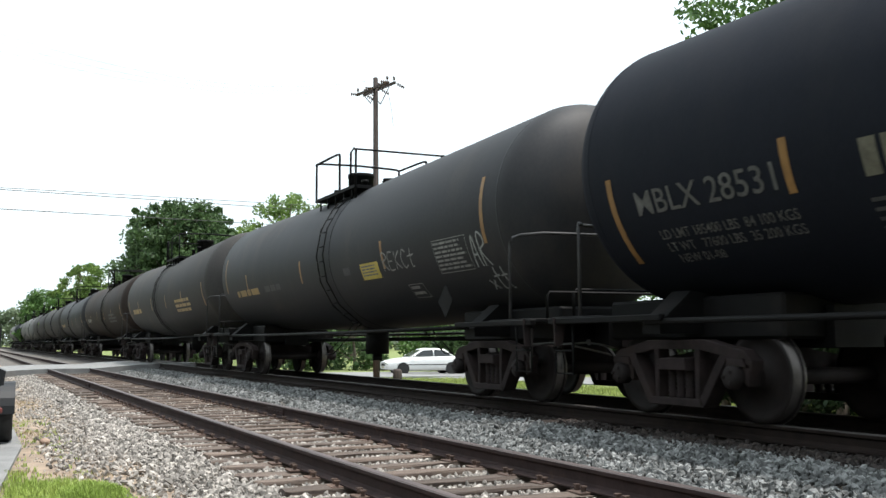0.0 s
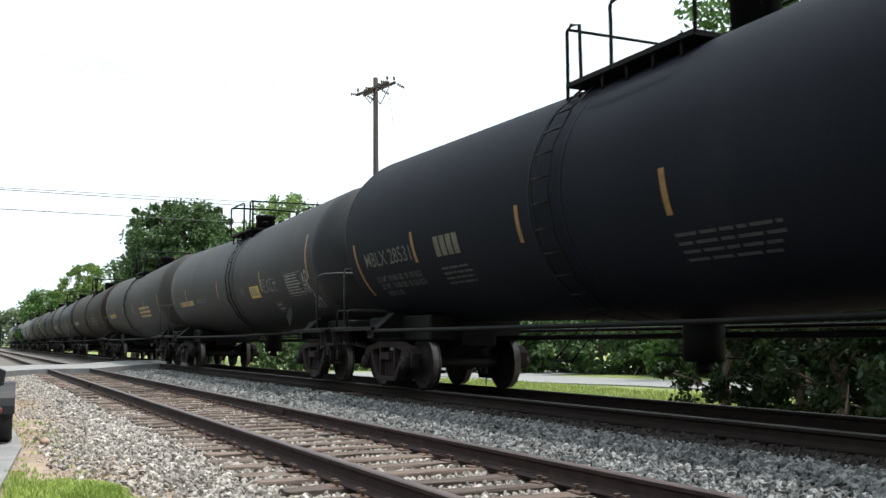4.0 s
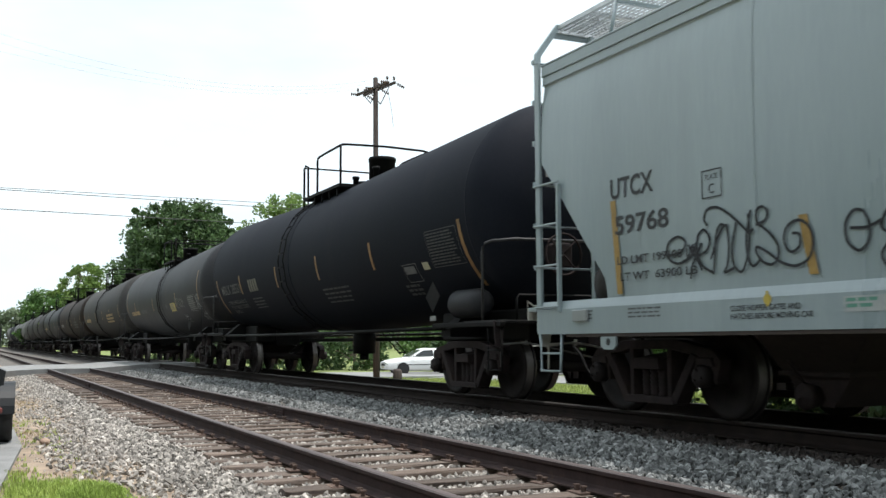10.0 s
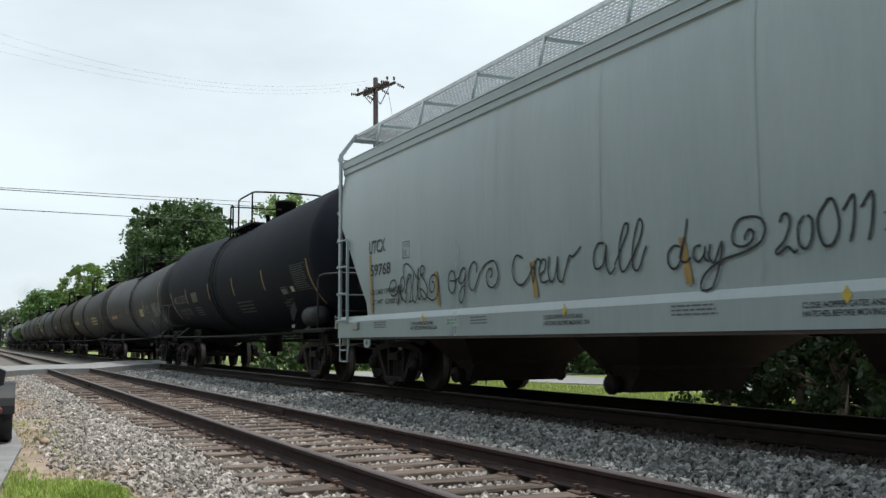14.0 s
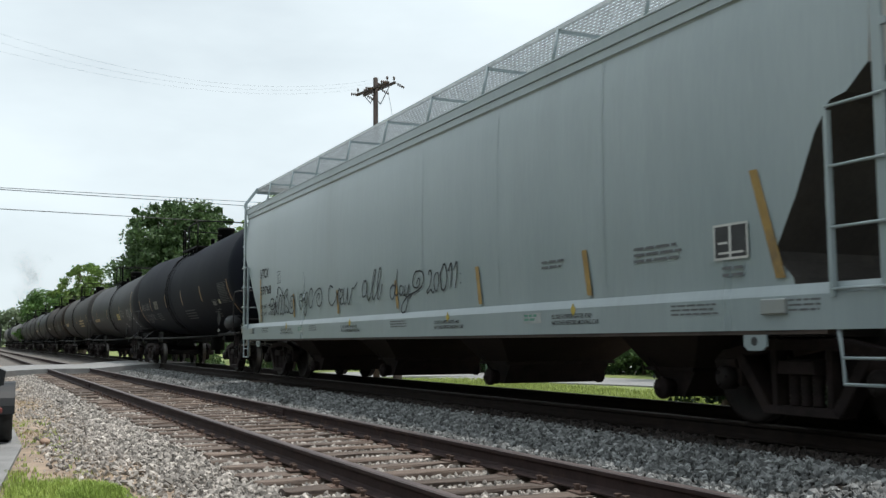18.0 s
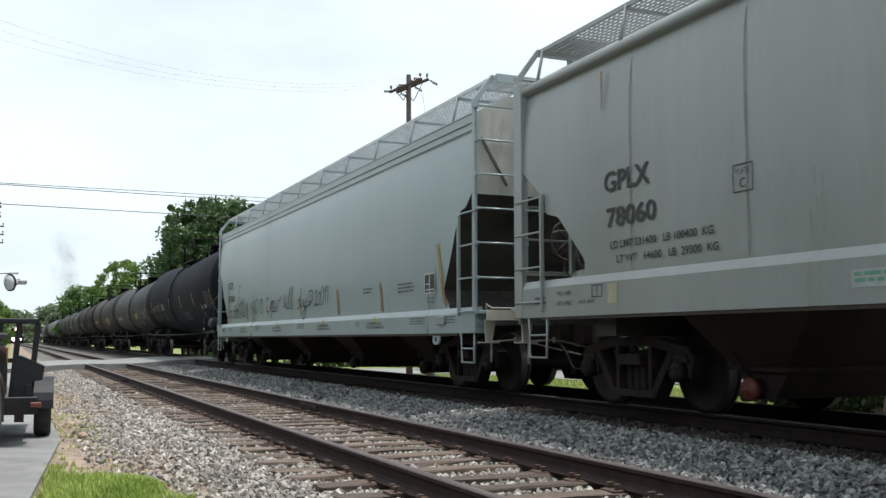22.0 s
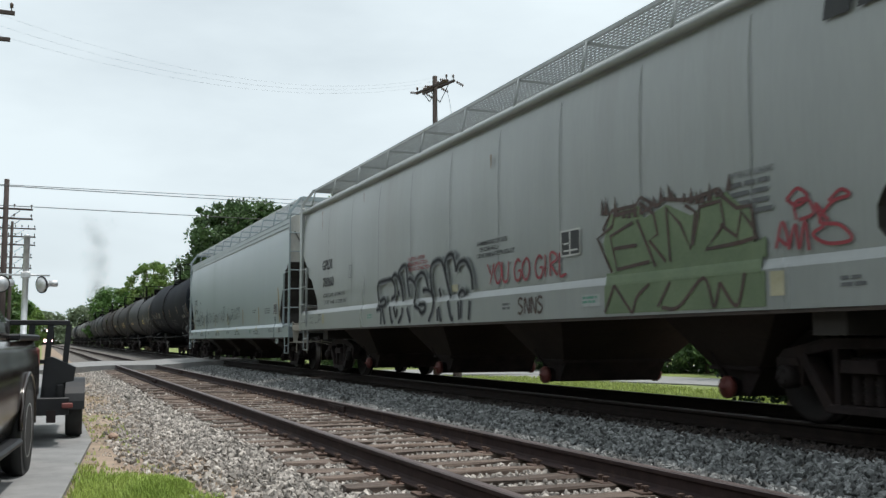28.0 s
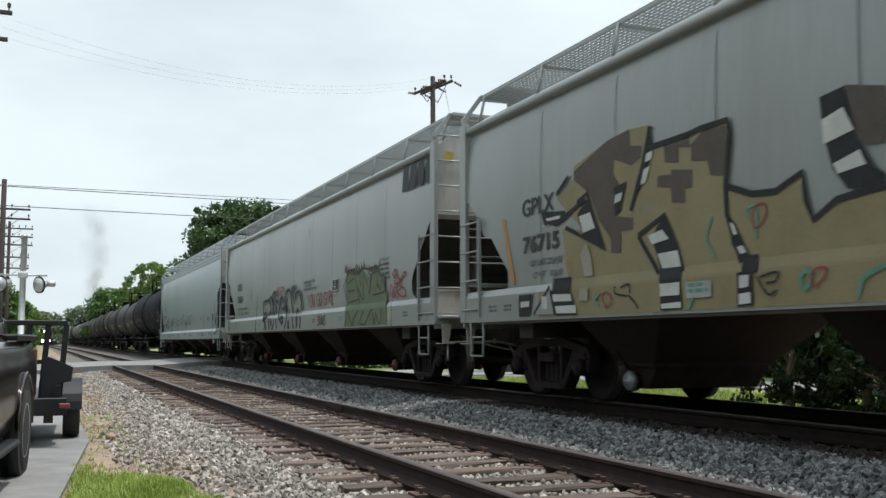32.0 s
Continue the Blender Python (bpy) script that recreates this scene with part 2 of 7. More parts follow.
xs = [-900, -300, -100, -40, -20, -10, -6, -3, -1, 0, 0.7, 1.2, 1.6, 2.0, 2.6, 3.4, 4.2, 5.0, 5.4, 5.9, 6.9, 7.6, 8.4, 9.4, 10.4, 11.4, 12.5, 15, 19, 23, 27, 35, 60, 120, 300, 900]
ys = [-900, -300, -100, -40, -20, -10, -4, 0, 4, 8, 12, 16, 20, 24, 28, 32, 36, 40, 44, 48, 52, 60, 75, 100, 140, 200, 300, 500, 900, 2500]
bm = B()
grid = [[bm.verts.new((x, y, ground_z(x, y) - 0.03)) for y in ys] for x in xs]
for i in range(len(xs) - 1):
    for j in range(len(ys) - 1):
        f = bm.faces.new((grid[i][j], grid[i + 1][j], grid[i + 1][j + 1], grid[i][j + 1]))
        xm = (xs[i] + xs[i + 1]) / 2
        # soil behind the main line is unseen, put there to cut green bounce light
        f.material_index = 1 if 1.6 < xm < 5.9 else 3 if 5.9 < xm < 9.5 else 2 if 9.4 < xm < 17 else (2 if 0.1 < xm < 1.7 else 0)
        f.smooth = True
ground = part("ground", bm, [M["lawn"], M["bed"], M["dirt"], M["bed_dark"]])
tagged(ground, "grassy ground with ballasted track beds, a bare soil verge and added unseen soil", "ground", kind="structure")
# ---- roads ----
def strip(name, outline, lift, material, label, category="road", thick=0.05):
    """A paved piece laid on the land: an outline in plan, following the ground."""
    bm = B()
    top = [bm.verts.new((x, y, ground_z(x, y) + lift)) for x, y in outline]
    low = [bm.verts.new((x, y, ground_z(x, y) + lift - thick)) for x, y in outline]
    n = len(outline)
    fs = [bm.faces.new(top)] + [bm.faces.new((top[i], low[i], low[(i + 1) % n], top[(i + 1) % n])) for i in range(n)]
    bmesh.ops.recalc_face_normals(bm, faces=fs)
    bmesh.ops.triangulate(bm, faces=fs[:1])
    ob = part(name, bm, material)
    return tagged(ob, label, category, kind="structure")


strip("side_road", [(-6.5, -40), (-6.5, 300), (-0.7, 300), (-0.7, 47), (0.0, 39), (0.62, 30), (0.6, 13), (0.15, 8), (-0.2, 0), (-0.5, -40)], 0.012, M["asphalt"], "worn grey asphalt road beside the railway")
# crossing road, humped over both tracks at rail height
bm = B()
hump = [(-30, -0.27), (-7, -0.27), (-1, -0.24), (1.6, -0.05), (2.5, -0.012), (4.4, -0.012), (6.0, 0.10), (6.8, 0.125), (8.5, 0.125), (9.6, 0.03), (12.5, -0.6), (20, -0.72), (27, -0.85), (60, -0.85)]
for (xa, za), (xb, zb) in zip(hump[:-1], hump[1:]):
    ya = lambda x: 40.2 + max(0, x - 5) * 0.28
    v = [bm.verts.new(p) for p in ((xa, ya(xa), za), (xb, ya(xb), zb), (xb, ya(xb) + 8.5, zb), (xa, ya(xa) + 8.5, za), (xa, ya(xa), za - 0.3), (xb, ya(xb), zb - 0.3))]
    bm.faces.new(v[:4])
    bm.faces.new((v[0], v[4], v[5], v[1]))
bmesh.ops.remove_doubles(bm, verts=bm.verts, dist=0.001)
bmesh.ops.recalc_face_normals(bm, faces=bm.faces)
tagged(part("crossing_road", bm, M["asphalt"]), "pale worn asphalt road crossing both tracks on a low hump", "road", kind="structure")
strip("far_road", [(19.5, 43), (21.5, 38), (24.2, 33), (26, 20), (26, -60), (32, -60), (32, 20), (30, 34), (28, 46), (24, 47.5)], 0.03, M["asphalt"], "pale worn asphalt street behind the railway")


# ---- tracks ----
def rail_profile():
    half = [(0.0, 0.0), (0.07, 0.0), (0.07, 0.011), (0.022, 0.028), (0.009, 0.05), (0.009, 0.115), (0.035, 0.132), (0.036, 0.158), (0.028, 0.168), (0.0, 0.17)]
    return half + [(-x, z) for x, z in half[-2:0:-1]]


def rail(name, x, top, y0, y1, parent, head, web=None):
    bm = B()
    prism(bm, [(x + a, top - 0.17 + b) for a, b in rail_profile()], y0, y1, axis="y")
    for f in bm.faces:
        c = f.calc_center_median()
        if c.z > top - 0.012 and f.normal.z > 0.3:
            f.material_index = 1
    return part(name, bm, [web or M["rail"], head], parent)


def sleeper_mesh(k, wood):
    r = random.Random(k)
    bm = B()
    box(bm, -1.30, 1.30, -0.115, 0.115, -0.16, 0, bevel=0.012)
    bmesh.ops.subdivide_edges(bm, edges=[e for e in bm.edges if abs(e.verts[0].co.x - e.verts[1].co.x) > 2], cuts=6)
    for v in bm.verts:
        v.co += Vector((r.uniform(-0.02, 0.02), r.uniform(-0.012, 0.012), r.uniform(-0.01, 0.006)))
    return mesh_of("sleeper", bm, wood)


NEAR_X, MAIN_X, MAIN_Z = 3.425, 7.633, 0.14
siding = thing("siding_track", pose(0, 0, 0), "rusty jointed siding track on weathered wooden sleepers", "track", kind="structure")
main = thing("main_track", pose(0, 0, 0), "main line track with worn rail heads under the train", "track", kind="structure")
for s in (-1, 1):
    rail("rail", NEAR_X + s * 0.7525, 0.0, -30, 40.3, siding, M["head"])
    for k in range(8):
        ya, yb = 48.6 + k * 29, 48.6 + (k + 1) * 29
        bend = [NEAR_X - 1.6 * ((q - 48) / 214) ** 2 for q in (ya, yb)]
        seg = rail("rail", 0, 0.0, 0, 29, siding, M["head"])
        seg.matrix_basis = pose(bend[0] + s * 0.7525, ya, 0, 0, 0, math.degrees(math.atan2(bend[0] - bend[1], 29)))
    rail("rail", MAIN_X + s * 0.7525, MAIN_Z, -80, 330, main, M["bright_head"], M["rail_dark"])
sleepers = [sleeper_mesh(k, M["tie"]) for k in range(6)]
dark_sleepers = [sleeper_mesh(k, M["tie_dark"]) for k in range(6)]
plate_bm = B()
box(plate_bm, -0.16, 0.16, -0.09, 0.09, 0, 0.018, bevel=0.004)
for px, py in ((-0.11, -0.06), (-0.095, 0.055), (0.10, -0.05), (0.115, 0.06)):
    box(plate_bm, px - 0.012, px + 0.012, py - 0.012, py + 0.012, 0.018, 0.05)
    box(plate_bm, px - 0.022, px + 0.022, py - 0.018, py + 0.018, 0.05, 0.062)
plate_me = mesh_of("tie_plate", plate_bm, M["plate"])
tie_y = []
y, k = -4.0, 0
tr = random.Random(3)
while y < 40:
    skew, dx = tr.uniform(-1.6, 1.6), tr.uniform(-0.09, 0.09)
    tie_y.append(y)
    sl = shared("sleeper", sleepers[k % 6], siding, pose(NEAR_X + dx, y, -0.178 + tr.uniform(-0.012, 0.004), 0, tr.uniform(-0.4, 0.4), skew + (180 if k % 2 else 0)))
    if 2 < y < 24:
        for s in (-1, 1):
            shared("tie_plate", plate_me, siding, pose(NEAR_X + s * 0.7525, y, -0.186, 0, 0, tr.uniform(-2, 2) + skew))
    y += 0.535 + tr.uniform(-0.04, 0.04)
    k += 1
y = 2.0
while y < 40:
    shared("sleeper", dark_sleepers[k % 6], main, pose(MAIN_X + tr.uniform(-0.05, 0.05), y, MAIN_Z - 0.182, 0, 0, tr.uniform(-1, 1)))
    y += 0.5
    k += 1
# rail joint bars on the siding
for jx, jy in ((NEAR_X + 0.7525, 14.6), (NEAR_X - 0.7525, 26.0), (NEAR_X + 0.7525, 33.0)):
    bm = B()
    for s in (-1, 1):
        box(bm, jx + s * 0.024 - 0.014, jx + s * 0.024 + 0.014, jy - 0.45, jy + 0.45, -0.135, -0.045, bevel=0.006)
        for b in range(6):
            yy = jy - 0.375 + b * 0.15
            lathe(bm, [(0.018, 0), (0.018, 0.02)], axis="x", seg=6, at=(jx + s * 0.044 - 0.01, yy, -0.09))
    part("joint_bar", bm, M["rail"], siding)


# ---- ballast: loose stones over the beds ----
def bed_z(x):
    return ground_z(x, 0) - 0.03


def stones(name, spots, sizes, material, label):
    """Many broken stones in one mesh: each a squashed, jittered octahedron-like lump."""
    base = np.array([(1, 0, 0), (0.3, 0.95, 0), (-0.8, 0.6, 0.05), (-0.8, -0.6, -0.05), (0.3, -0.95, 0), (0.15, 0.1, 0.85), (-0.1, -0.1, -0.8)], float)
    tri = [(0, 1, 5), (1, 2, 5), (2, 3, 5), (3, 4, 5), (4, 0, 5), (1, 0, 6), (2, 1, 6), (3, 2, 6), (4, 3, 6), (0, 4, 6)]
    n = len(spots)
    v = np.repeat(base[None], n, 0) * rng.uniform(0.62, 1.25, (n, 7, 1)) * rng.uniform(0.6, 1.15, (n, 1, 3))
    ang = rng.uniform(0, 2 * np.pi, (n, 3))
    for ax in range(3):
        c, s = np.cos(ang[:, ax]), np.sin(ang[:, ax])
        if ax != 2:
            c, s = np.cos(ang[:, ax] * 0.45), np.sin(ang[:, ax] * 0.45)
        i, j = (ax + 1) % 3, (ax + 2) % 3
        a, b = v[:, :, i].copy(), v[:, :, j].copy()
        v[:, :, i], v[:, :, j] = a * c[:, None] - b * s[:, None], a * s[:, None] + b * c[:, None]
    v = v * np.asarray(sizes)[:, None, None] + np.asarray(spots)[:, None, :]
    faces = (np.array(tri)[None] + 7 * np.arange(n)[:, None, None]).reshape(-1, 3)
    me = bpy.data.meshes.new(name)
    me.vertices.add(7 * n)
    me.vertices.foreach_set("co", v.reshape(-1))
    me.loops.add(len(faces) * 3)
    me.loops.foreach_set("vertex_index", faces.reshape(-1))
    me.polygons.add(len(faces))
    me.polygons.foreach_set("loop_start", np.arange(len(faces)) * 3)
    me.polygons.foreach_set("use_smooth", np.zeros(len(faces), bool))
    me.update(calc_edges=True)
    me.validate()
    me.materials.append(material)
    return tagged(new(name, me), label, "ballast", kind="stuff")


def scatter(x0, x1, y0, y1, per_m2, keep):
    n = int((x1 - x0) * (y1 - y0) * per_m2)
    x, y = rng.uniform(x0, x1, n), rng.uniform(y0, y1, n)
    ok = np.array([keep(a, b) for a, b in zip(x, y)], bool)
    return x[ok], y[ok]


def clear_of_rails(x, y):
    if any(abs(x - NEAR_X - s * 0.7525) < 0.075 for s in (-1, 1)):
        return False
    return not any(abs(x - MAIN_X - s * 0.7525) < 0.075 for s in (-1, 1))


def lay(name, x0, x1, y0, y1, per_m2, size, material, label, rise=0.0):
    def keep(x, y):
        if x < 2.0 and rng.random() > (x - 0.75 - 0.25 * math.sin(y * 0.9)) / 1.1:
            return False
        if 2.14 < x < 4.72 and min(abs(y - q) for q in tie_y) < 0.135 and rng.random() > 0.05:
            return False
        return clear_of_rails(x, y)
    x, y = scatter(x0, x1, y0, y1, per_m2, keep)
    z = np.array([bed_z(a) for a in x]) + rise + rng.uniform(0.0, 0.028, len(x))
    sz = np.clip(rng.normal(size, size * 0.28, len(x)), size * 0.45, size * 1.7)
    return stones(name, np.stack([x, y, z], 1), sz, material, label)


lay("ballast_stones", 0.75, 2.2, 6, 17, 620, 0.031, M["stone"], "pale grey broken ballast stones beside the siding")
lay("ballast_stones", 2.15, 4.9, 5, 17, 760, 0.026, M["stone"], "pale grey broken ballast stones between the sleepers", 0.006)
lay("ballast_stones", 4.85, 6.26, 4.5, 17, 700, 0.033, M["stone_shaded"], "broken ballast stones on the main line shoulder, toned blue-grey for shade", 0.025)
lay("ballast_stones", 6.12, 8.3, 4.5, 17, 440, 0.030, M["stone_oily_shaded"], "oil-stained ballast stones about the main line, darkened for shade", 0.030)
lay("ballast_stones", 0.75, 4.9, 17, 40, 240, 0.030, M["stone"], "pale grey broken ballast stones along the siding", 0.0)
lay("ballast_stones", 4.85, 6.45, 17, 40, 220, 0.038, M["stone_shaded"], "broken ballast stones on the main line shoulder, toned blue-grey for shade", 0.02)


def verge_keep(x, y):
    return rng.random() < 0.25 + 0.5 * max(0.0, x - 0.35)


gx, gy = scatter(0.32, 1.25, 5.5, 17, 210, verge_keep)
stones("verge_pebbles", np.stack([gx, gy, np.full(len(gx), -0.325)], 1), rng.uniform(0.006, 0.02, len(gx)), M["stone"], "small pale stones strewn over the dry verge")


# ---- grass tufts ----
def tufts(name, spots, hgt, label, blades=9, spread=0.05, wide=0.006, material="grass"):
    vs, fs = [], []
    for x, y, z in spots:
        for _ in range(blades):
            a, l = random.uniform(0, 6.283), hgt * random.uniform(0.5, 1.2)
            ox, oy = x + random.uniform(-spread, spread), y + random.uniform(-spread, spread)
            lean = random.uniform(0.1, 0.6) * l
            c, s = math.cos(a), math.sin(a)
            i = len(vs)
            vs += [(ox - s * wide, oy + c * wide, z), (ox + s * wide, oy - c * wide, z),
                   (ox + c * lean * 0.4 + s * wide * 0.7, oy + s * lean * 0.4 - c * wide * 0.7, z + l * 0.6), (ox + c * lean * 0.4 - s * wide * 0.7, oy + s * lean * 0.4 + c * wide * 0.7, z + l * 0.6),
                   (ox + c * lean, oy + s * lean, z + l)]
            fs += [(i, i + 1, i + 2, i + 3), (i + 3, i + 2, i + 4)]
    me = bpy.data.meshes.new(name)
    me.from_pydata(vs, [], fs)
    me.materials.append(M[material])
    return tagged(new(name, me), label, "grass", kind="stuff")


random.seed(11)
spots = []
for _ in range(2600):
    x, y = random.uniform(0.1, 1.5), random.uniform(5.5, 10.6)
    edge = 0.62 + 0.30 * math.sin(y * 1.7) + 0.2 * math.sin(y * 4.1 + 1)
    if 0.2 + 0.06 * y - 0.45 < x < edge + 0.3 and random.random() < 0.95 - max(0, y - 9.0) * 0.55:
        spots.append((x, y, -0.33))
for _ in range(420):
    a, d = random.uniform(0, 6.283), 0.34 * math.sqrt(random.random())
    spots.append((0.93 + d * math.cos(a) * 0.75, 8.55 + d * math.sin(a) * 1.3, -0.33 + 0.07 * (1 - (d / 0.34) ** 2)))
tufts("verge_grass", spots, 0.07, "bright green grass patch on the verge", 14, 0.05, 0.0042)
spots = [(random.uniform(0.5, 1.2), random.uniform(10, 18), -0.33) for _ in range(60)]
tufts("verge_weeds", spots, 0.05, "sparse weeds on the dry verge")
spots = []
for _ in range(900):
    x, y = random.uniform(0.25, 1.35), random.uniform(6.5, 26)
    if noise.noise((x * 2.2, y * 0.9, 3.0)) > 0.02:
        spots.append((x, y, -0.33))
tufts("dry_grass", spots, 0.035, "dry straw-coloured grass on the bare verge", 10, 0.07, 0.003, "straw")
spots = [(x, y, ground_z(x, y) - 0.03) for x, y in ((random.uniform(11, 21.5), random.uniform(14, 42)) for _ in range(5000))]
tufts("lawn_grass", spots, 0.16, "mown green grass strip behind the railway", 6, 0.16, 0.015, "lawn_blades")


# ---- trees ----
def foliage(name, centres, per, leaf, material, parent, flat=0.75):
    """Leaves in clumps: small bent quads round the given centres (x, y, z, radius)."""
    c = np.array(centres)
    n = len(c) * per
    mid = np.repeat(c, per, 0)
    d = rng.normal(size=(n, 3))
    d /= np.linalg.norm(d, axis=1)[:, None]
    p = mid[:, :3] + d * mid[:, 3:4] * rng.uniform(0.35, 1.05, (n, 1)) * np.array([1, 1, flat])
    u = rng.normal(size=(n, 3))
    u /= np.linalg.norm(u, axis=1)[:, None]
    w = np.cross(u, rng.normal(size=(n, 3)))
    w /= np.linalg.norm(w, axis=1)[:, None]
    s = leaf * rng.uniform(0.55, 1.3, (n, 1))
    v = np.stack([p - u * s, p + w * s * 0.55, p + u * s, p - w * s * 0.55], 1).reshape(-1, 3)
    me = bpy.data.meshes.new(name)
    me.vertices.add(4 * n)
    me.vertices.foreach_set("co", v.reshape(-1))
    me.loops.add(4 * n)
    me.loops.foreach_set("vertex_index", np.arange(4 * n))
    me.polygons.add(n)
    me.polygons.foreach_set("loop_start", np.arange(n) * 4)
    me.update(calc_edges=True)
    me.materials.append(material)
    ob = new(name, me)
    ob.parent = parent
    return ob


def tree(x, y, hgt, radius, material, label, clumps=46, per=70, leaf=0.3, low=0.25, name="tree", seed=1, top_flat=1.0, lump=1.0, spires=0):
    """A tapered trunk with limbs that carry clumps of leaves, uneven in outline."""
    r = random.Random(seed)
    z0 = ground_z(x, y) - 0.1
    t = thing(name, pose(x, y, z0), label, "tree" if name == "tree" else "bush")
    bm = B()
    trunk_top = hgt * 0.72
    rings = [(0, 0, -0.2, hgt * 0.026 + 0.05), (r.uniform(-0.1, 0.1), 0, hgt * 0.25, hgt * 0.02 + 0.03), (r.uniform(-0.3, 0.3), r.uniform(-0.3, 0.3), hgt * 0.5, hgt * 0.013 + 0.02), (0, 0, trunk_top, 0.03)]
    prev = None
    for cx, cy, cz, rad in rings:
        ring = [bm.verts.new((cx + rad * math.cos(k * 0.785), cy + rad * math.sin(k * 0.785), cz)) for k in range(8)]
        if prev:
            for k in range(8):
                bm.faces.new((prev[k], prev[(k + 1) % 8], ring[(k + 1) % 8], ring[k]))
        prev = ring
    part("trunk", bm, M["bark"], t, smooth=True)
    centres = []
    limbs = B()
    for i in range(clumps):
        f = (i + 0.5) / clumps
        cz = hgt * (low + (0.97 - low) * f ** 0.85)
        q = (cz / hgt - low) / (1 - low)
        env = radius * (math.sin(math.pi * min(1, 0.18 + 0.80 * q)) ** 0.6) * top_flat
        a, d = i * 2.4 + r.uniform(-0.5, 0.5), env * math.sqrt(r.uniform(0.12, 1.0))
        cr = radius * r.uniform(0.16, 0.34) * lump
        if lump < 1:
            cz *= 1 - 0.20 * (0.5 + 0.5 * math.sin(4 * a + seed)) * (d / radius)
        cx, cy = d * math.cos(a), d * math.sin(a)
        centres.append((cx, cy, cz, cr))
        if i % 3 == 0:
            zb = max(hgt * 0.15, cz - d * 0.7 - hgt * 0.06)
            tube(limbs, [(0, 0, min(zb, trunk_top)), (cx * 0.5, cy * 0.5, (zb + cz) / 2 + 0.1), (cx, cy, cz)], 0.012 * hgt * 0.35 + 0.01, 5)
    for i in range(spires):
        a, d = i * 2.4 + seed, radius * (0.25 + 0.55 * ((i * 7) % spires) / spires)
        tip, x0, y0 = hgt * r.uniform(0.9, 1.03) - d * 0.22, d * math.cos(a), d * math.sin(a)
        for k in range(7):
            centres.append((x0 + r.uniform(-0.15, 0.15), y0 + r.uniform(-0.15, 0.15), tip * (1 - 0.075 * k), radius * (0.05 + 0.03 * k)))
        tube(limbs, [(0, 0, hgt * 0.35), (x0 * 0.7, y0 * 0.7, hgt * 0.5), (x0, y0, tip)], 0.05, 5)
    part("branchwork", limbs, M["bark"], t)
    foliage("crown", centres, per, leaf, material, t)
    return t


tree(16.6, 88, 14.4, 6.0, M["leaf_dark"], "tall dark green broad-leaved tree behind the railway", 150, 230, 0.19, 0.15, seed=4, lump=0.8, spires=15)
tree(29, 98, 17.6, 6.6, M["leaf_light"], "light green tree with a rounded crown behind the railway", 80, 110, 0.22, 0.2, seed=7, lump=0.68)
tree(39, 106, 18.5, 6.8, M["leaf_light"], "light green tree with a rounded crown behind the railway", 80, 110, 0.22, 0.2, seed=8, lump=0.68)
tree(10.5, 108, 9.8, 4.0, M["leaf_light"], "light green young tree behind the railway", 80, 100, 0.18, 0.12, seed=9, lump=0.6)
tree(16.0, 112, 9.0, 4.0, M["leaf_light"], "light green young tree behind the railway", 70, 100, 0.18, 0.12, seed=10, lump=0.6)
tree(9.6, 150, 8.2, 4.6, M["leaf_mid"], "green round-crowned tree far along the railway", 44, 220, 0.23, 0.12, seed=12)
tree(15.5, 165, 10.5, 5.0, M["leaf_mid"], "green round-crowned tree far along the railway", 44, 220, 0.23, 0.12, seed=13)
tree(39.5, 32.5, 25.5, 9.5, M["leaf_mid"], "large green tree spreading over the far street", 110, 170, 0.22, 0.42, seed=21)
for i, (bx, by, bh, br) in enumerate(((27.5, 53.5, 3.2, 2.4), (31, 50, 3.6, 2.6), (34.5, 46, 3.4, 2.7), (35, 40, 4, 2.6), (36.5, 35.5, 4.5, 2.8), (36.5, 30, 4.2, 2.8), (36, 24, 4.5, 3), (18, 60, 3.4, 2.6), (23, 62, 4, 3), (29, 60, 4.4, 3.2), (13, 66, 3.2, 2.5), (35, 18, 4.5, 3), (40, 50, 7, 4), (43, 42, 8, 4), (44, 33, 8, 4), (36, 62, 8, 4.4), (24, 74, 8, 4.4), (15, 78, 6, 3.8), (43, 24, 8, 4.5), (29, 51.5, 3.4, 2.5), (33, 48, 3.6, 2.6), (35.5, 43, 4.2, 2.7), (36.6, 33, 4.6, 2.8), (36.4, 27, 4.6, 2.8), (38, 40, 11, 5), (35, 30, 10, 4.5), (40, 26, 12, 5), (41, 36, 12, 5))):
    tree(bx, by, bh, br, M["leaf_dark"] if i < 7 or i % 3 else M["leaf_mid"], "dense green bush behind the far street", 34, 120, 0.17, 0.0, name="bush", seed=30 + i)
# made tall behind the train so that their lower leaves lie in shade
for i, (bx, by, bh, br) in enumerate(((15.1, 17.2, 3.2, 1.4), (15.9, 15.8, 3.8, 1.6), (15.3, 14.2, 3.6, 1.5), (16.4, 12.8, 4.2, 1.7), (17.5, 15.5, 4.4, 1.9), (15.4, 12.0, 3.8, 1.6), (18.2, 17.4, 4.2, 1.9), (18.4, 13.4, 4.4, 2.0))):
    tree(bx, by, bh, br, M["leaf_shade"], "green shrub close behind the main line, its leaves darkened for shade", 34, 150, 0.085, 0.02, name="bush", seed=60 + i)
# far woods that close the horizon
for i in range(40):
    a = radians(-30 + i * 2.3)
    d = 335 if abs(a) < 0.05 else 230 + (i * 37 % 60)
    tree(d * math.sin(a), d * math.cos(a), 9 + (i * 7 % 5), 9, M["leaf_far"], "distant green wood edge, its leaves paled for haze", 34, 130, 0.55, 0.0, seed=100 + i)
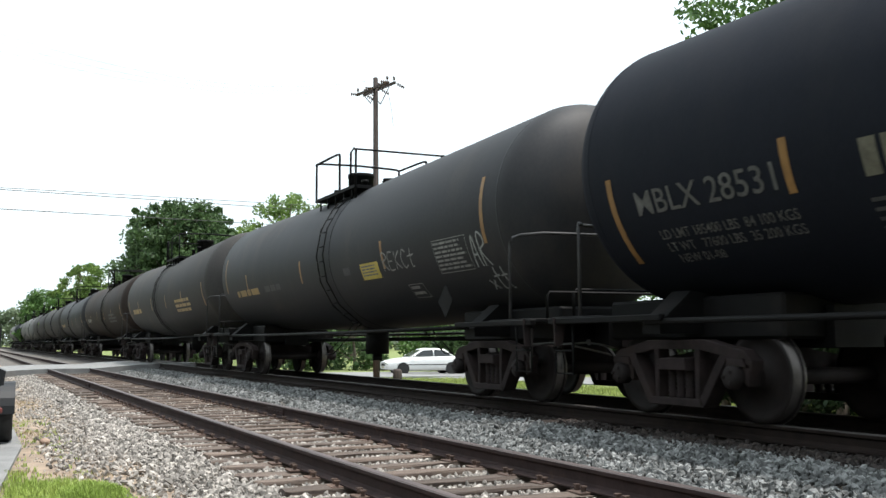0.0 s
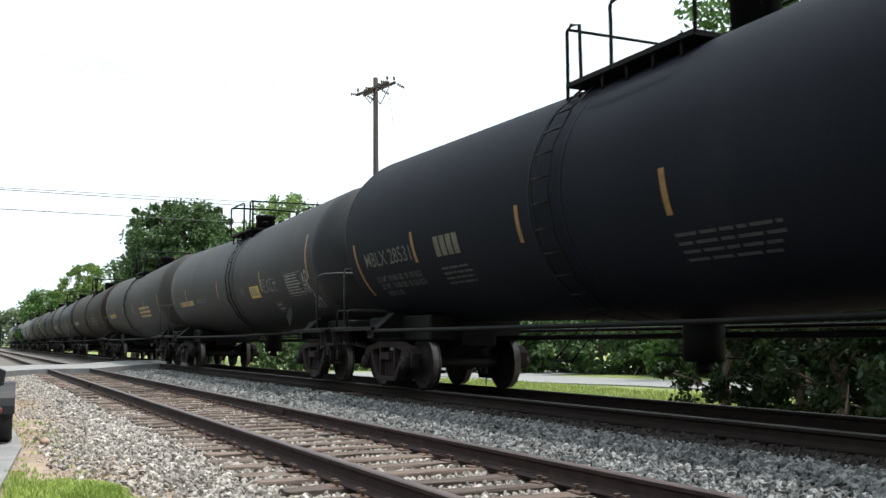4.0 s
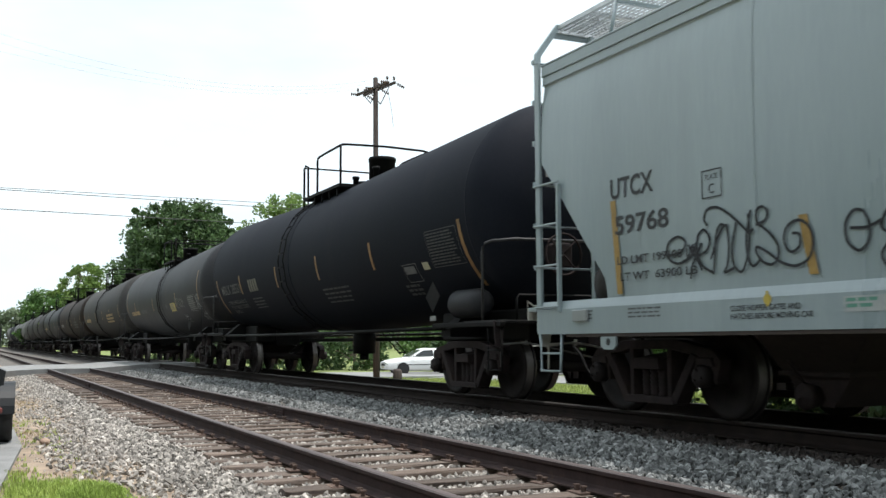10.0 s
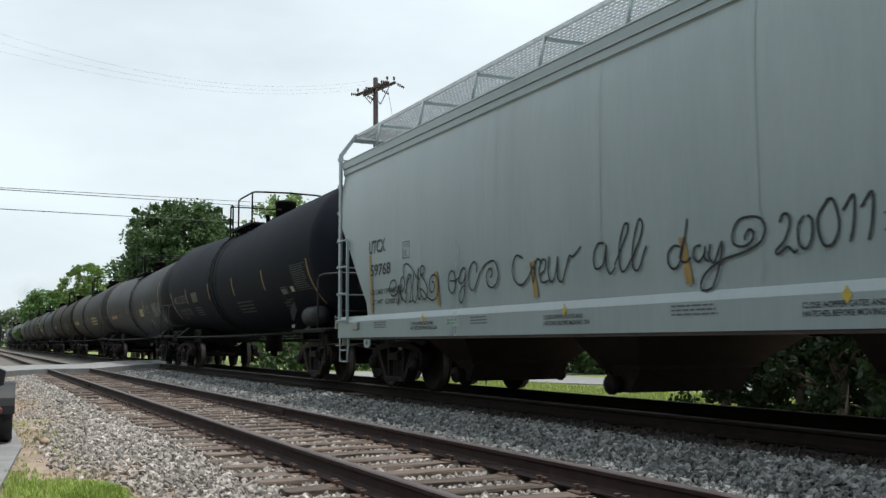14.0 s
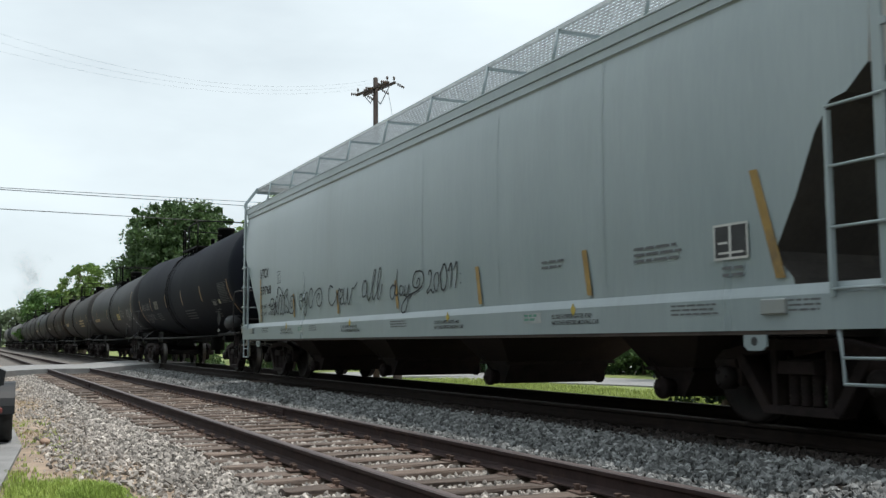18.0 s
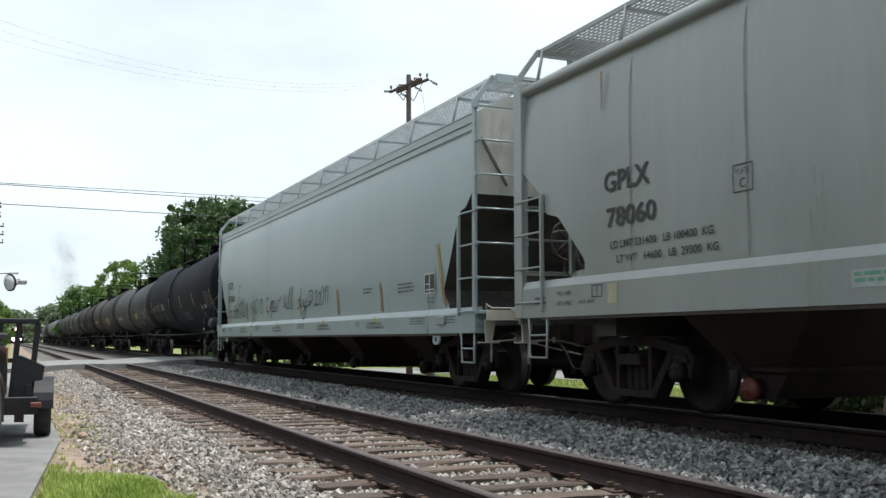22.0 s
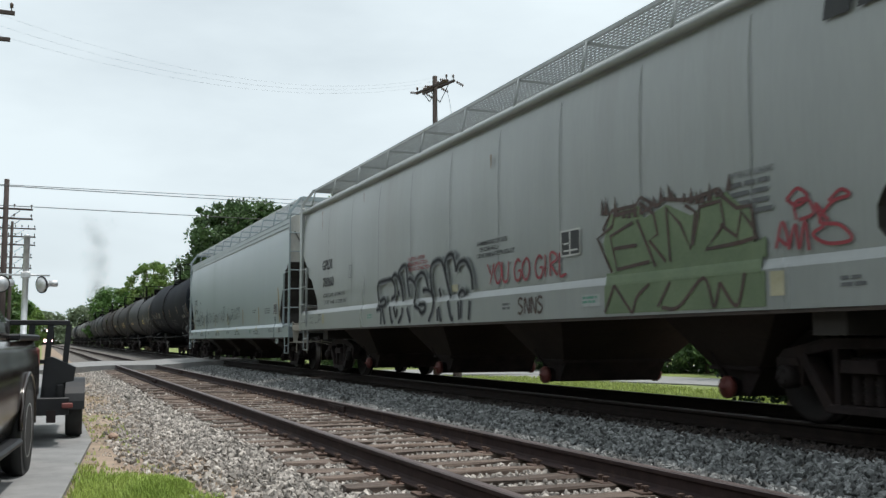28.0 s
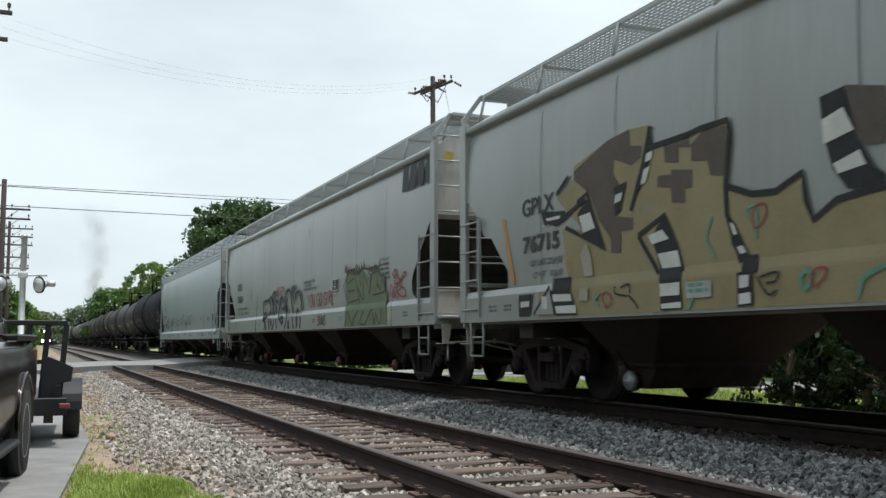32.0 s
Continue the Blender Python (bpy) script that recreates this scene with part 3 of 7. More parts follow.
# trees left of the siding beyond the crossing
for i, (bx, by, bh, br) in enumerate(((-9.5, 104, 8.6, 4.6), (-5.6, 118, 8.4, 3.4), (-5.8, 142, 9.0, 4.0), (-4.4, 168, 8.6, 3.6), (-3.2, 205, 8.4, 4.0), (-13, 112, 9.6, 5.0))):
    tree(bx, by, bh, br, M["leaf_mid"] if i % 2 else M["leaf_light"], "green broad-leaved tree beside the siding", 60, 200, 0.24, 0.0, seed=150 + i)
# unseen trees added behind the eye along the side road to dim low sky
for i in range(20):
    tree(-25 - (i * 5 % 7), -70 + i * 9, 11 + (i * 3 % 4), 5.6, M["leaf_far"] if i > 11 else M["leaf_mid"], "unseen green broad-leaved tree added along the side road to dim low sky", 26, 60, 0.6, 0.1, seed=200 + i)
# ---- train: materials ----
CARBODY = MAIN_X
GRIME = (0.085, 0.075, 0.062)


def tank_paint(name, dark, light, dust, rough=0.62, spec=0.10):
    return surface(name, dark, light, 0.45, rough, 0, 0.03, 30, stain=dust, stain_scale=0.4, stain_at=(0.52, 0.85), stretch=(1, 1, 0.5), spec=spec)


M["tank_black"] = tank_paint("black_tank_paint", (0.0078, 0.0094, 0.0140), (0.0132, 0.0150, 0.0212), (0.0200, 0.0202, 0.0235), 0.66, 0.06)
M["tank_dusty"] = tank_paint("dusty_black_tank_paint", (0.0160, 0.0168, 0.0200), (0.0300, 0.0300, 0.0322), (0.060, 0.051, 0.044), 0.55, 0.16)
M["tank_grey"] = tank_paint("dusty_dark_grey_tank_paint", (0.033, 0.032, 0.033), (0.058, 0.055, 0.053), (0.088, 0.073, 0.060))
M["tank_brown"] = tank_paint("brown_stained_tank_paint", (0.016, 0.0125, 0.0115), (0.034, 0.025, 0.021), (0.075, 0.050, 0.037))
M["tank_pale"] = tank_paint("weathered_grey_tank_paint", (0.11, 0.11, 0.11), (0.17, 0.168, 0.16), (0.12, 0.11, 0.095))
M["steel_black"] = surface("grimy_black_steel", (0.003, 0.003, 0.0033), (0.007, 0.0065, 0.0065), 3, 0.65, 0, 0.1, 60, spec=0.12, stain=(0.013, 0.011, 0.010), stain_scale=1.5)
M["frame_dark"] = surface("grimy_truck_steel", (0.014, 0.0105, 0.0105), (0.036, 0.026, 0.0255), 4, 0.75, 0.0, 0.3, 60, spec=0.15, stain=(0.028, 0.0195, 0.0165), stain_scale=2)
M["rail_grey"] = surface("worn_grey_handrail", (0.022, 0.022, 0.024), (0.048, 0.047, 0.048), 5, 0.6, 0.2, 0, 50)
M["wheel"] = surface("grimy_wheel_steel", (0.009, 0.007, 0.0068), (0.022, 0.0165, 0.0158), 4, 0.68, 0.0, 0.15, 60, spec=0.2)
M["tread"] = surface("worn_wheel_tread", (0.075, 0.066, 0.062), (0.15, 0.135, 0.128), 6, 0.4, 0.8, 0.02, 60)
M["hop_one"] = surface("cool_pale_grey_car_paint", (0.210, 0.258, 0.273), (0.258, 0.307, 0.321), 0.6, 0.31, 0, 0.03, 14, stain=(0.186, 0.222, 0.229), stain_scale=0.55, stain_at=(0.5, 0.85), stretch=(1, 1.6, 0.22), spec=1.0)
M["hop_two"] = surface("pale_grey_car_paint", (0.208, 0.223, 0.220), (0.254, 0.270, 0.265), 0.6, 0.31, 0, 0.03, 14, stain=(0.178, 0.176, 0.165), stain_scale=0.55, stain_at=(0.5, 0.85), stretch=(1, 1.6, 0.22), spec=1.0)
M["sill_rust"] = surface("grimy_brown_sill_flange", (0.022, 0.016, 0.013), (0.06, 0.042, 0.034), 3, 0.8, 0, 0.1, 40)
# dusty cream, with the warm sun on the car ends painted in
M["end_cream"] = surface("dusty_sunlit_cream_car_paint", (0.33, 0.31, 0.27), (0.42, 0.40, 0.35), 1.5, 0.6, 0, 0.05, 20, stain=(0.2, 0.18, 0.15), stain_scale=1.0)
# sunlight on the car ends is put into this lighter paint
M["end_sunlit"] = surface("sunlit_toned_end_paint", (0.40, 0.395, 0.365), (0.52, 0.51, 0.475), 1.2, 0.6, 0, 0.05, 20, stain=(0.30, 0.29, 0.27), stain_scale=1.4, stretch=(1, 1, 0.3))
M["cap_grey"] = surface("grey_fitting_steel", (0.06, 0.058, 0.054), (0.11, 0.105, 0.10), 6, 0.7, 0, 0.05, 60)
M["seam"] = surface("grimy_sheet_seam", (0.085, 0.088, 0.086), (0.19, 0.20, 0.195), 5, 0.7, 0, 0.02, 40)
# dusty brown pockets with the shade under the car painted in
M["hop_under"] = surface("dusty_shaded_hopper_underside", (0.021, 0.0155, 0.0135), (0.045, 0.034, 0.029), 0.9, 0.8, 0, 0.1, 20, stain=(0.026, 0.022, 0.02), stain_scale=0.8, spec=0.2)
# recessed slope sheets and underframe, their shade put into a dark tone
M["hop_dark"] = surface("grimy_shaded_slope_sheet", (0.020, 0.017, 0.015), (0.045, 0.038, 0.033), 1.2, 0.8, 0, 0.1, 20, stain=(0.10, 0.085, 0.07), stain_scale=0.8, stain_at=(0.6, 0.8))
M["ink"] = surface("black_stencil_paint", (0.014, 0.015, 0.017), (0.03, 0.031, 0.033), 8, 0.6, 0, 0.02, 60)
M["ink_grey"] = surface("faded_dark_stencil_paint", (0.06, 0.065, 0.07), (0.12, 0.125, 0.13), 8, 0.6, 0, 0.02, 60)
M["worn_cream"] = surface("worn_cream_label", (0.055, 0.052, 0.037), (0.135, 0.128, 0.092), 9, 0.6, 0, 0.02, 60, stain=(0.03, 0.03, 0.028), stain_scale=6)
M["ink_white"] = surface("faded_white_stencil_paint", (0.11, 0.11, 0.108), (0.25, 0.25, 0.24), 9, 0.6, 0, 0.02, 60)
M["ink_worn"] = surface("worn_white_stencil_paint", (0.035, 0.035, 0.034), (0.105, 0.105, 0.10), 9, 0.6, 0, 0.02, 60)
M["ink_dim"] = surface("worn_grey_stencil_paint", (0.024, 0.025, 0.027), (0.058, 0.058, 0.058), 9, 0.65, 0, 0.02, 60)
M["ink_faint"] = surface("thin_pale_stencil_paint", (0.07, 0.072, 0.075), (0.14, 0.14, 0.14), 9, 0.65, 0, 0.02, 60)
M["yellow"] = surface("amber_reflective_strip", (0.20, 0.120, 0.028), (0.33, 0.205, 0.048), 6, 0.45, 0, 0.02, 60, stain=(0.13, 0.085, 0.04), stain_scale=2)
M["amber_dim"] = surface("dulled_amber_strip", (0.15, 0.072, 0.018), (0.26, 0.135, 0.035), 6, 0.5, 0, 0.02, 60, stain=(0.09, 0.05, 0.025), stain_scale=2)
M["yellow_sign"] = surface("yellow_label", (0.36, 0.27, 0.04), (0.48, 0.36, 0.06), 6, 0.5, 0, 0.02, 60)
M["pale_sign"] = surface("cream_label", (0.30, 0.28, 0.18), (0.42, 0.39, 0.27), 6, 0.5, 0, 0.02, 60)
M["spray_dark"] = surface("charcoal_spray_paint", (0.008, 0.009, 0.011), (0.028, 0.03, 0.034), 3, 0.8, 0, 0.02, 40, spec=0.2)
M["spray_black"] = surface("black_spray_paint", (0.010, 0.011, 0.013), (0.030, 0.031, 0.034), 5, 0.7, 0, 0.02, 40, spec=0.3)
M["spray_grey"] = surface("dark_grey_spray_paint", (0.042, 0.045, 0.05), (0.10, 0.105, 0.11), 3, 0.6, 0, 0.02, 40)
M["spray_mist"] = surface("thin_grey_overspray", (0.14, 0.15, 0.152), (0.23, 0.245, 0.245), 6, 0.6, 0, 0.02, 50)
M["spray_pale"] = surface("silver_spray_paint", (0.225, 0.238, 0.235), (0.272, 0.287, 0.281), 3, 0.5, 0, 0.02, 40)
M["spray_green"] = surface("dull_green_spray_paint", (0.088, 0.128, 0.066), (0.135, 0.180, 0.100), 2, 0.6, 0, 0.02, 30)
M["spray_maroon"] = surface("dark_maroon_spray_paint", (0.034, 0.021, 0.017), (0.072, 0.040, 0.032), 4, 0.6, 0, 0.02, 40)
M["spray_red"] = surface("red_spray_paint", (0.19, 0.018, 0.028), (0.28, 0.038, 0.050), 4, 0.6, 0, 0.02, 40)
M["spray_tan"] = surface("tan_spray_paint", (0.20, 0.162, 0.082), (0.265, 0.222, 0.12), 1.6, 0.6, 0, 0.02, 30, stain=(0.21, 0.19, 0.13), stain_scale=1.5)
M["spray_brown"] = surface("dark_brown_spray_paint", (0.05, 0.036, 0.028), (0.085, 0.062, 0.05), 3, 0.6, 0, 0.02, 40)
M["spray_white"] = surface("white_spray_paint", (0.42, 0.42, 0.40), (0.55, 0.55, 0.53), 4, 0.6, 0, 0.02, 40)
M["label_grey"] = surface("dulled_white_label", (0.26, 0.28, 0.28), (0.36, 0.38, 0.37), 7, 0.5, 0, 0.02, 40)
M["spray_rose"] = surface("pale_pink_spray_paint", (0.26, 0.235, 0.19), (0.33, 0.30, 0.25), 3, 0.6, 0, 0.02, 40)
M["spray_teal"] = surface("teal_spray_paint", (0.07, 0.20, 0.15), (0.11, 0.27, 0.20), 4, 0.6, 0, 0.02, 40)
M["orange"] = surface("orange_strip", (0.36, 0.15, 0.04), (0.46, 0.21, 0.06), 6, 0.5, 0, 0.02, 60)
M["red_cap"] = surface("red_oxide_cap", (0.10, 0.022, 0.02), (0.17, 0.042, 0.034), 6, 0.6, 0, 0.05, 60)
M["rust_run"] = surface("rust_run", (0.20, 0.13, 0.08), (0.28, 0.20, 0.14), 6, 0.7, 0, 0.02, 60)


# ---- train: lettering and paint on the sides ----
def flat_side(y, z, lift):
    return (-1.602 - lift, y, z)


def rounded(radius, rise, axis_z):
    """The side of a tank whose shell rises from its middle to its ends; z runs along the curve, in metres above the trucks' common level."""
    def side(y, z, lift):
        s = (2.61 + 1.5 * math.sin(z / 1.5) - axis_z - rise * abs(y)) / radius
        r = radius + 0.003 + lift
        return (-r * math.sqrt(max(0.0, 1 - s * s)), y, axis_z + rise * abs(y) + r * s)
    return side


round_side = rounded(1.53, 0.019, 2.56)


def lettering(name, text, car, y, z, high, material, side=flat_side, wide=None, lift=0.004, bold=0.0):
    """Text in the built-in font, laid on a side: y is its left end as read, z its lower edge."""
    cu = bpy.data.curves.new(name, "FONT")
    cu.body, cu.resolution_u, cu.offset = text, 3, bold
    tmp = bpy.data.objects.new(name, cu)
    me = bpy.data.meshes.new_from_object(tmp)
    bpy.data.objects.remove(tmp)
    co = np.empty(len(me.vertices) * 3)
    me.vertices.foreach_get("co", co)
    co = co.reshape(-1, 3)
    lo, hi = co.min(0), co.max(0)
    ky = high / (hi[1] - lo[1])
    kx = ky if wide is None else wide / (hi[0] - lo[0])
    for v in me.vertices:
        v.co = side(y - (v.co.x - lo[0]) * kx, z + (v.co.y - lo[1]) * ky, lift)
    me.materials.append(material)
    ob = new(name, me)
    ob.parent = car
    return ob


def curve_through(pts, n=5):
    """A smooth line through points."""
    p = [np.array(q, float) for q in pts]
    if len(p) < 3:
        return p
    p = [2 * p[0] - p[1]] + p + [2 * p[-1] - p[-2]]
    out = []
    for i in range(1, len(p) - 2):
        for k in range(n):
            t = k / n
            out.append(0.5 * ((2 * p[i]) + (p[i + 1] - p[i - 1]) * t + (2 * p[i - 1] - 5 * p[i] + 4 * p[i + 1] - p[i + 2]) * t * t + (3 * p[i] - p[i - 1] - 3 * p[i + 1] + p[i + 2]) * t ** 3))
    return out + [p[-2]]


def read(s):
    return [tuple(float(c) for c in q.split(",")) for q in s.split()]


def ribbon(bm, pts, width, side=flat_side, lift=0.004, smooth=True):
    """A sprayed line of a width along points (y, z)."""
    line = curve_through(pts) if smooth else [np.array(p, float) for p in pts]
    left, right = [], []
    for i, p in enumerate(line):
        d = line[min(i + 1, len(line) - 1)] - line[max(i - 1, 0)]
        d = d / (np.linalg.norm(d) + 1e-9)
        nrm = np.array([-d[1], d[0]]) * width / 2
        a, b = p + nrm, p - nrm
        left.append(bm.verts.new(side(a[0], a[1], lift)))
        right.append(bm.verts.new(side(b[0], b[1], lift)))
    for i in range(len(line) - 1):
        bm.faces.new((left[i], right[i], right[i + 1], left[i + 1]))
    return bm


def patch(bm, pts, side=flat_side, lift=0.004):
    """A painted area with an outline (y, z)."""
    f = bm.faces.new([bm.verts.new(side(y, z, lift)) for y, z in pts])
    f.normal_update()
    bmesh.ops.triangulate(bm, faces=[f], ngon_method="EAR_CLIP")
    return bm


def plate(bm, y0, y1, z0, z1, side=flat_side, lift=0.005, n=4):
    """A thin plate or painted panel that follows the side."""
    rows = [[bm.verts.new(side(y, z0 + (z1 - z0) * k / n, lift)) for y in (y0, y1)] for k in range(n + 1)]
    for a, b in zip(rows[:-1], rows[1:]):
        bm.faces.new((a[0], b[0], b[1], a[1]))
    return bm


def bars(bm, y, z, wide, high, rows, side=flat_side, lift=0.006, seed=1, gap=0.45):
    """Small writing as plain bars: rows of words from the left end y downwards from z."""
    r = random.Random(seed)
    step = high / rows
    for k in range(rows):
        x = 0.0
        end = wide * r.uniform(0.8, 1.0)
        while x < end:
            w = min(end - x, step * r.uniform(1.2, 3.6))
            plate(bm, y - x, y - x - w, z - k * step - step * (1 - gap), z - k * step, side, lift, 1)
            x += w + step * 0.45
    return bm


GLYPH = {
    "e": "0,.2 .3,.3 .28,.46 .12,.45 .04,.2 .18,0 .42,.1", "x": "0,.45 .4,0|.4,.45 0,0", "c": ".42,.4 .25,.5 .05,.3 .08,.05 .25,0 .45,.12",
    "a": ".4,.4 .2,.5 .03,.25 .15,0 .35,.15 .42,.48 .4,.1 .52,.03", "l": "0,.1 .22,.5 .32,.92 .22,1 .12,.6 .14,.1 .28,0 .4,.15", "s": ".05,.05 .25,0 .35,.15 .12,.32 .2,.5 .38,.42",
    "o": ".22,.5 .02,.28 .1,.02 .3,0 .42,.25 .3,.48 .2,.46 .46,.42", "g": ".4,.4 .2,.5 .03,.25 .18,.02 .38,.2 .42,.48 .38,-.3 .2,-.45 .05,-.3 .3,-.1 .5,.05", "r": "0,0 .05,.48|.05,.28 .2,.48 .38,.42",
    "w": "0,.5 .08,.02 .25,.1 .3,.45 .33,.05 .5,.05 .6,.5 .8,.62", "d": ".4,.35 .2,.48 .03,.25 .15,0 .38,.15 .52,1.05|.5,.8 .4,.1 .5,0", "y": "0,.48 .08,.1 .25,.1 .4,.48 .35,-.1 .15,-.5 -.02,-.45 .1,-.2 .5,.08",
    "@": ".3,.3 .42,.42 .5,.25 .35,.12 .15,.3 .3,.62 .65,.6 .75,.2 .5,-.1 .1,-.05", "2": "0,.75 .15,.98 .38,.85 .3,.5 0,.05 .12,.1 .3,0 .48,.05", "0": ".25,1 .02,.6 .1,.05 .3,0 .45,.4 .35,.95 .2,.98",
    "1": "0,.7 .22,1 .2,.4 .12,0", "!": ".1,.55 .1,.5|.1,.2 .1,.15", "t": ".25,1 .2,.1 .35,0|0,.6 .45,.65", "p": "0,.5 .05,-.4|.05,.3 .25,.5 .4,.25 .2,.02 .05,.1", "~": "0,.25 .1,.45 .3,.4 .32,.15 .18,.1 .15,.28",
    "Y": "0,1 .25,.5|.5,1 .2,0", "O": ".25,1 .02,.6 .1,.1 .3,0 .48,.4 .4,.9 .25,1", "U": "0,1 .05,.2 .25,0 .42,.2 .45,1", "G": ".45,.85 .25,1 .02,.6 .1,.1 .3,0 .45,.2 .45,.45 .28,.45", "I": ".1,1 .1,0",
    "R": ".05,0 .05,1 .35,.95 .4,.7 .1,.5 .45,0", "L": ".05,1 .05,0 .4,.02", "A": "0,0 .2,1 .4,0|.1,.4 .32,.4", "N": ".03,0 .05,1 .38,0 .42,1", "S": ".4,.9 .15,1 .05,.7 .38,.35 .2,0 0,.1", "E": ".4,1 .05,.95 .05,.05 .42,0|.05,.5 .33,.5",
    "T": ".0,.95 .5,1|.25,1 .22,0", "M": ".03,0 .08,.8 .24,1 .4,.55 .55,.95 .74,.85 .8,.05", "K": ".05,1 .05,0|.45,1 .08,.5 .45,0", "B": ".05,0 .05,1 .35,.9 .1,.55 .42,.3 .05,.02", "C": ".42,.85 .2,1 .03,.5 .2,0 .45,.15",
}


def scrawl(bm, text, y, z, wide, high, line, side=flat_side, lift=0.005):
    """Hand-drawn letters by strokes, spread over a width from the left end y."""
    adv = [0.34 if ch in "I1!" else (0.28 if ch == " " else (0.85 if ch in "w@" else 0.52)) for ch in text]
    k = wide / sum(adv)
    x = 0.0
    for ch, a in zip(text, adv):
        for st in (GLYPH[ch].split("|") if ch != " " else ()):
            ribbon(bm, [(y - (x + px * 0.98) * k, z + pz * high) for px, pz in read(st)], line, side, lift)
        x += a
    return bm


# ---- train: trucks, wheels and end gear ----
def wheelset_mesh():
    bm = B()
    for s in (-1, 1):
        prof = [(0.09, -0.09), (0.12, -0.09), (0.13, -0.03), (0.34, -0.035), (0.385, -0.065), (0.44, -0.065), (0.438, 0.04), (0.466, 0.05), (0.466, 0.072), (0.385, 0.072), (0.34, 0.02), (0.14, 0.02), (0.12, 0.08), (0.085, 0.08)]
        n0 = len(bm.faces)
        lathe(bm, [(r, -s * hh) for r, hh in prof], axis="x", seg=40, at=(s * 0.7525, 0, 0))
        bm.faces.ensure_lookup_table()
        bm.normal_update()
        for f in bm.faces[n0:]:
            c = f.calc_center_median()
            rad = math.hypot(c.y, c.z)
            f.material_index = 1 if rad > 0.437 and abs(f.normal.x) < 0.8 else 0
    lathe(bm, [(0.085, -1.08), (0.085, 1.08)], axis="x", seg=14)
    for s in (-1, 1):
        lathe(bm, [(0.05, s * 1.06), (0.115, s * 1.06), (0.115, s * 1.17), (0.085, s * 1.2), (0.04, s * 1.205)], axis="x", seg=16)
        for k in range(3):
            a = 2 * math.pi * k / 3
            box(bm, s * 1.207 - 0.012, s * 1.207 + 0.012, 0.06 * math.cos(a) - 0.014, 0.06 * math.cos(a) + 0.014, 0.06 * math.sin(a) - 0.014, 0.06 * math.sin(a) + 0.014)
    bmesh.ops.recalc_face_normals(bm, faces=bm.faces)
    return mesh_of("wheelset", bm, [M["wheel"], M["tread"]])


def side_frame_mesh():
    bm = B()
    a, b = -0.075, 0.075
    prism(bm, [(-1.08, 0.50), (-1.10, 0.60), (-0.98, 0.70), (-0.70, 0.745), (-0.45, 0.80), (0.45, 0.80), (0.70, 0.745), (0.98, 0.70), (1.10, 0.60), (1.08, 0.50), (0.86, 0.60), (0.62, 0.655), (0.34, 0.70), (-0.34, 0.70), (-0.62, 0.655), (-0.86, 0.60)], a, b)
    for s in (-1, 1):
        prism(bm, [(s * 0.685, 0.665), (s * 0.785, 0.63), (s * 0.45, 0.15), (s * 0.36, 0.13), (s * 0.355, 0.20)], a - 0.02, b + 0.02)
        prism(bm, [(s * 0.285, 0.20), (s * 0.345, 0.20), (s * 0.36, 0.71), (s * 0.285, 0.71)], a, b)
        prism(bm, [(s * 0.74, 0.36), (s * 0.72, 0.60), (s * 0.82, 0.60), (s * 0.82, 0.40)], a, b)
        prism(bm, [(s * 0.96, 0.40), (s * 0.96, 0.60), (s * 1.07, 0.56), (s * 1.04, 0.36)], a, b)
        prism(bm, [(s * 0.76, 0.535), (s * 1.02, 0.535), (s * 1.0, 0.62), (s * 0.78, 0.62)], a - 0.03, b + 0.03)
    prism(bm, [(-0.43, 0.13), (0.43, 0.13), (0.39, 0.21), (-0.39, 0.21)], a - 0.035, b + 0.035)
    prism(bm, [(-0.22, 0.49), (0.22, 0.49), (0.20, 0.61), (-0.20, 0.61)], a - 0.06, b + 0.06)
    bmesh.ops.bevel(bm, geom=[e for e in bm.edges if abs(e.verts[0].co.x - e.verts[1].co.x) < 1e-4], offset=0.008, segments=1, affect="EDGES")
    return mesh_of("side_frame", bm, M["frame_dark"])


def spring_mesh():
    bm = B()
    lathe(bm, [(0.060 if k % 2 else 0.045, 0.205 + k * 0.024) for k in range(13)], seg=10)
    return mesh_of("spring", bm, M["frame_dark"])


def bolster_mesh():
    bm = B()
    prism(bm, [(-1.05, 0.50), (-0.6, 0.38), (0.6, 0.38), (1.05, 0.50), (1.05, 0.62), (0.4, 0.72), (-0.4, 0.72), (-1.05, 0.62)], -0.2, 0.2, axis="y")
    lathe(bm, [(0.2, 0.7), (0.2, 0.8)], seg=16)
    for s in (-1, 1):
        box(bm, -0.75, 0.75, s * 0.36 - 0.04, s * 0.36 + 0.04, 0.38, 0.47)
        for w in (-1, 1):
            prism(bm, [(s * 0.40, 0.30), (s * 0.46, 0.30), (s * 0.475, 0.55), (s * 0.42, 0.55)], w * 0.7525 - 0.06, w * 0.7525 + 0.06)
    return mesh_of("truck", bm, M["frame_dark"])


TRUCK = dict(wheelset=wheelset_mesh(), side_frame=side_frame_mesh(), spring=spring_mesh(), truck=bolster_mesh())
turning = []


def add_truck(car, y):
    truck = shared("truck", TRUCK["truck"], car, pose(0, y, 0))
    for s in (-1, 1):
        shared("side_frame", TRUCK["side_frame"], truck, pose(s * 1.02, 0, 0))
        for k in (-1, 0, 1):
            shared("spring", TRUCK["spring"], truck, pose(s * 1.02, k * 0.135, 0))
        w = shared("wheelset", TRUCK["wheelset"], truck, pose(0, s * 0.889, 0.44))
        turning.append((w, s * 0.889))
    return truck


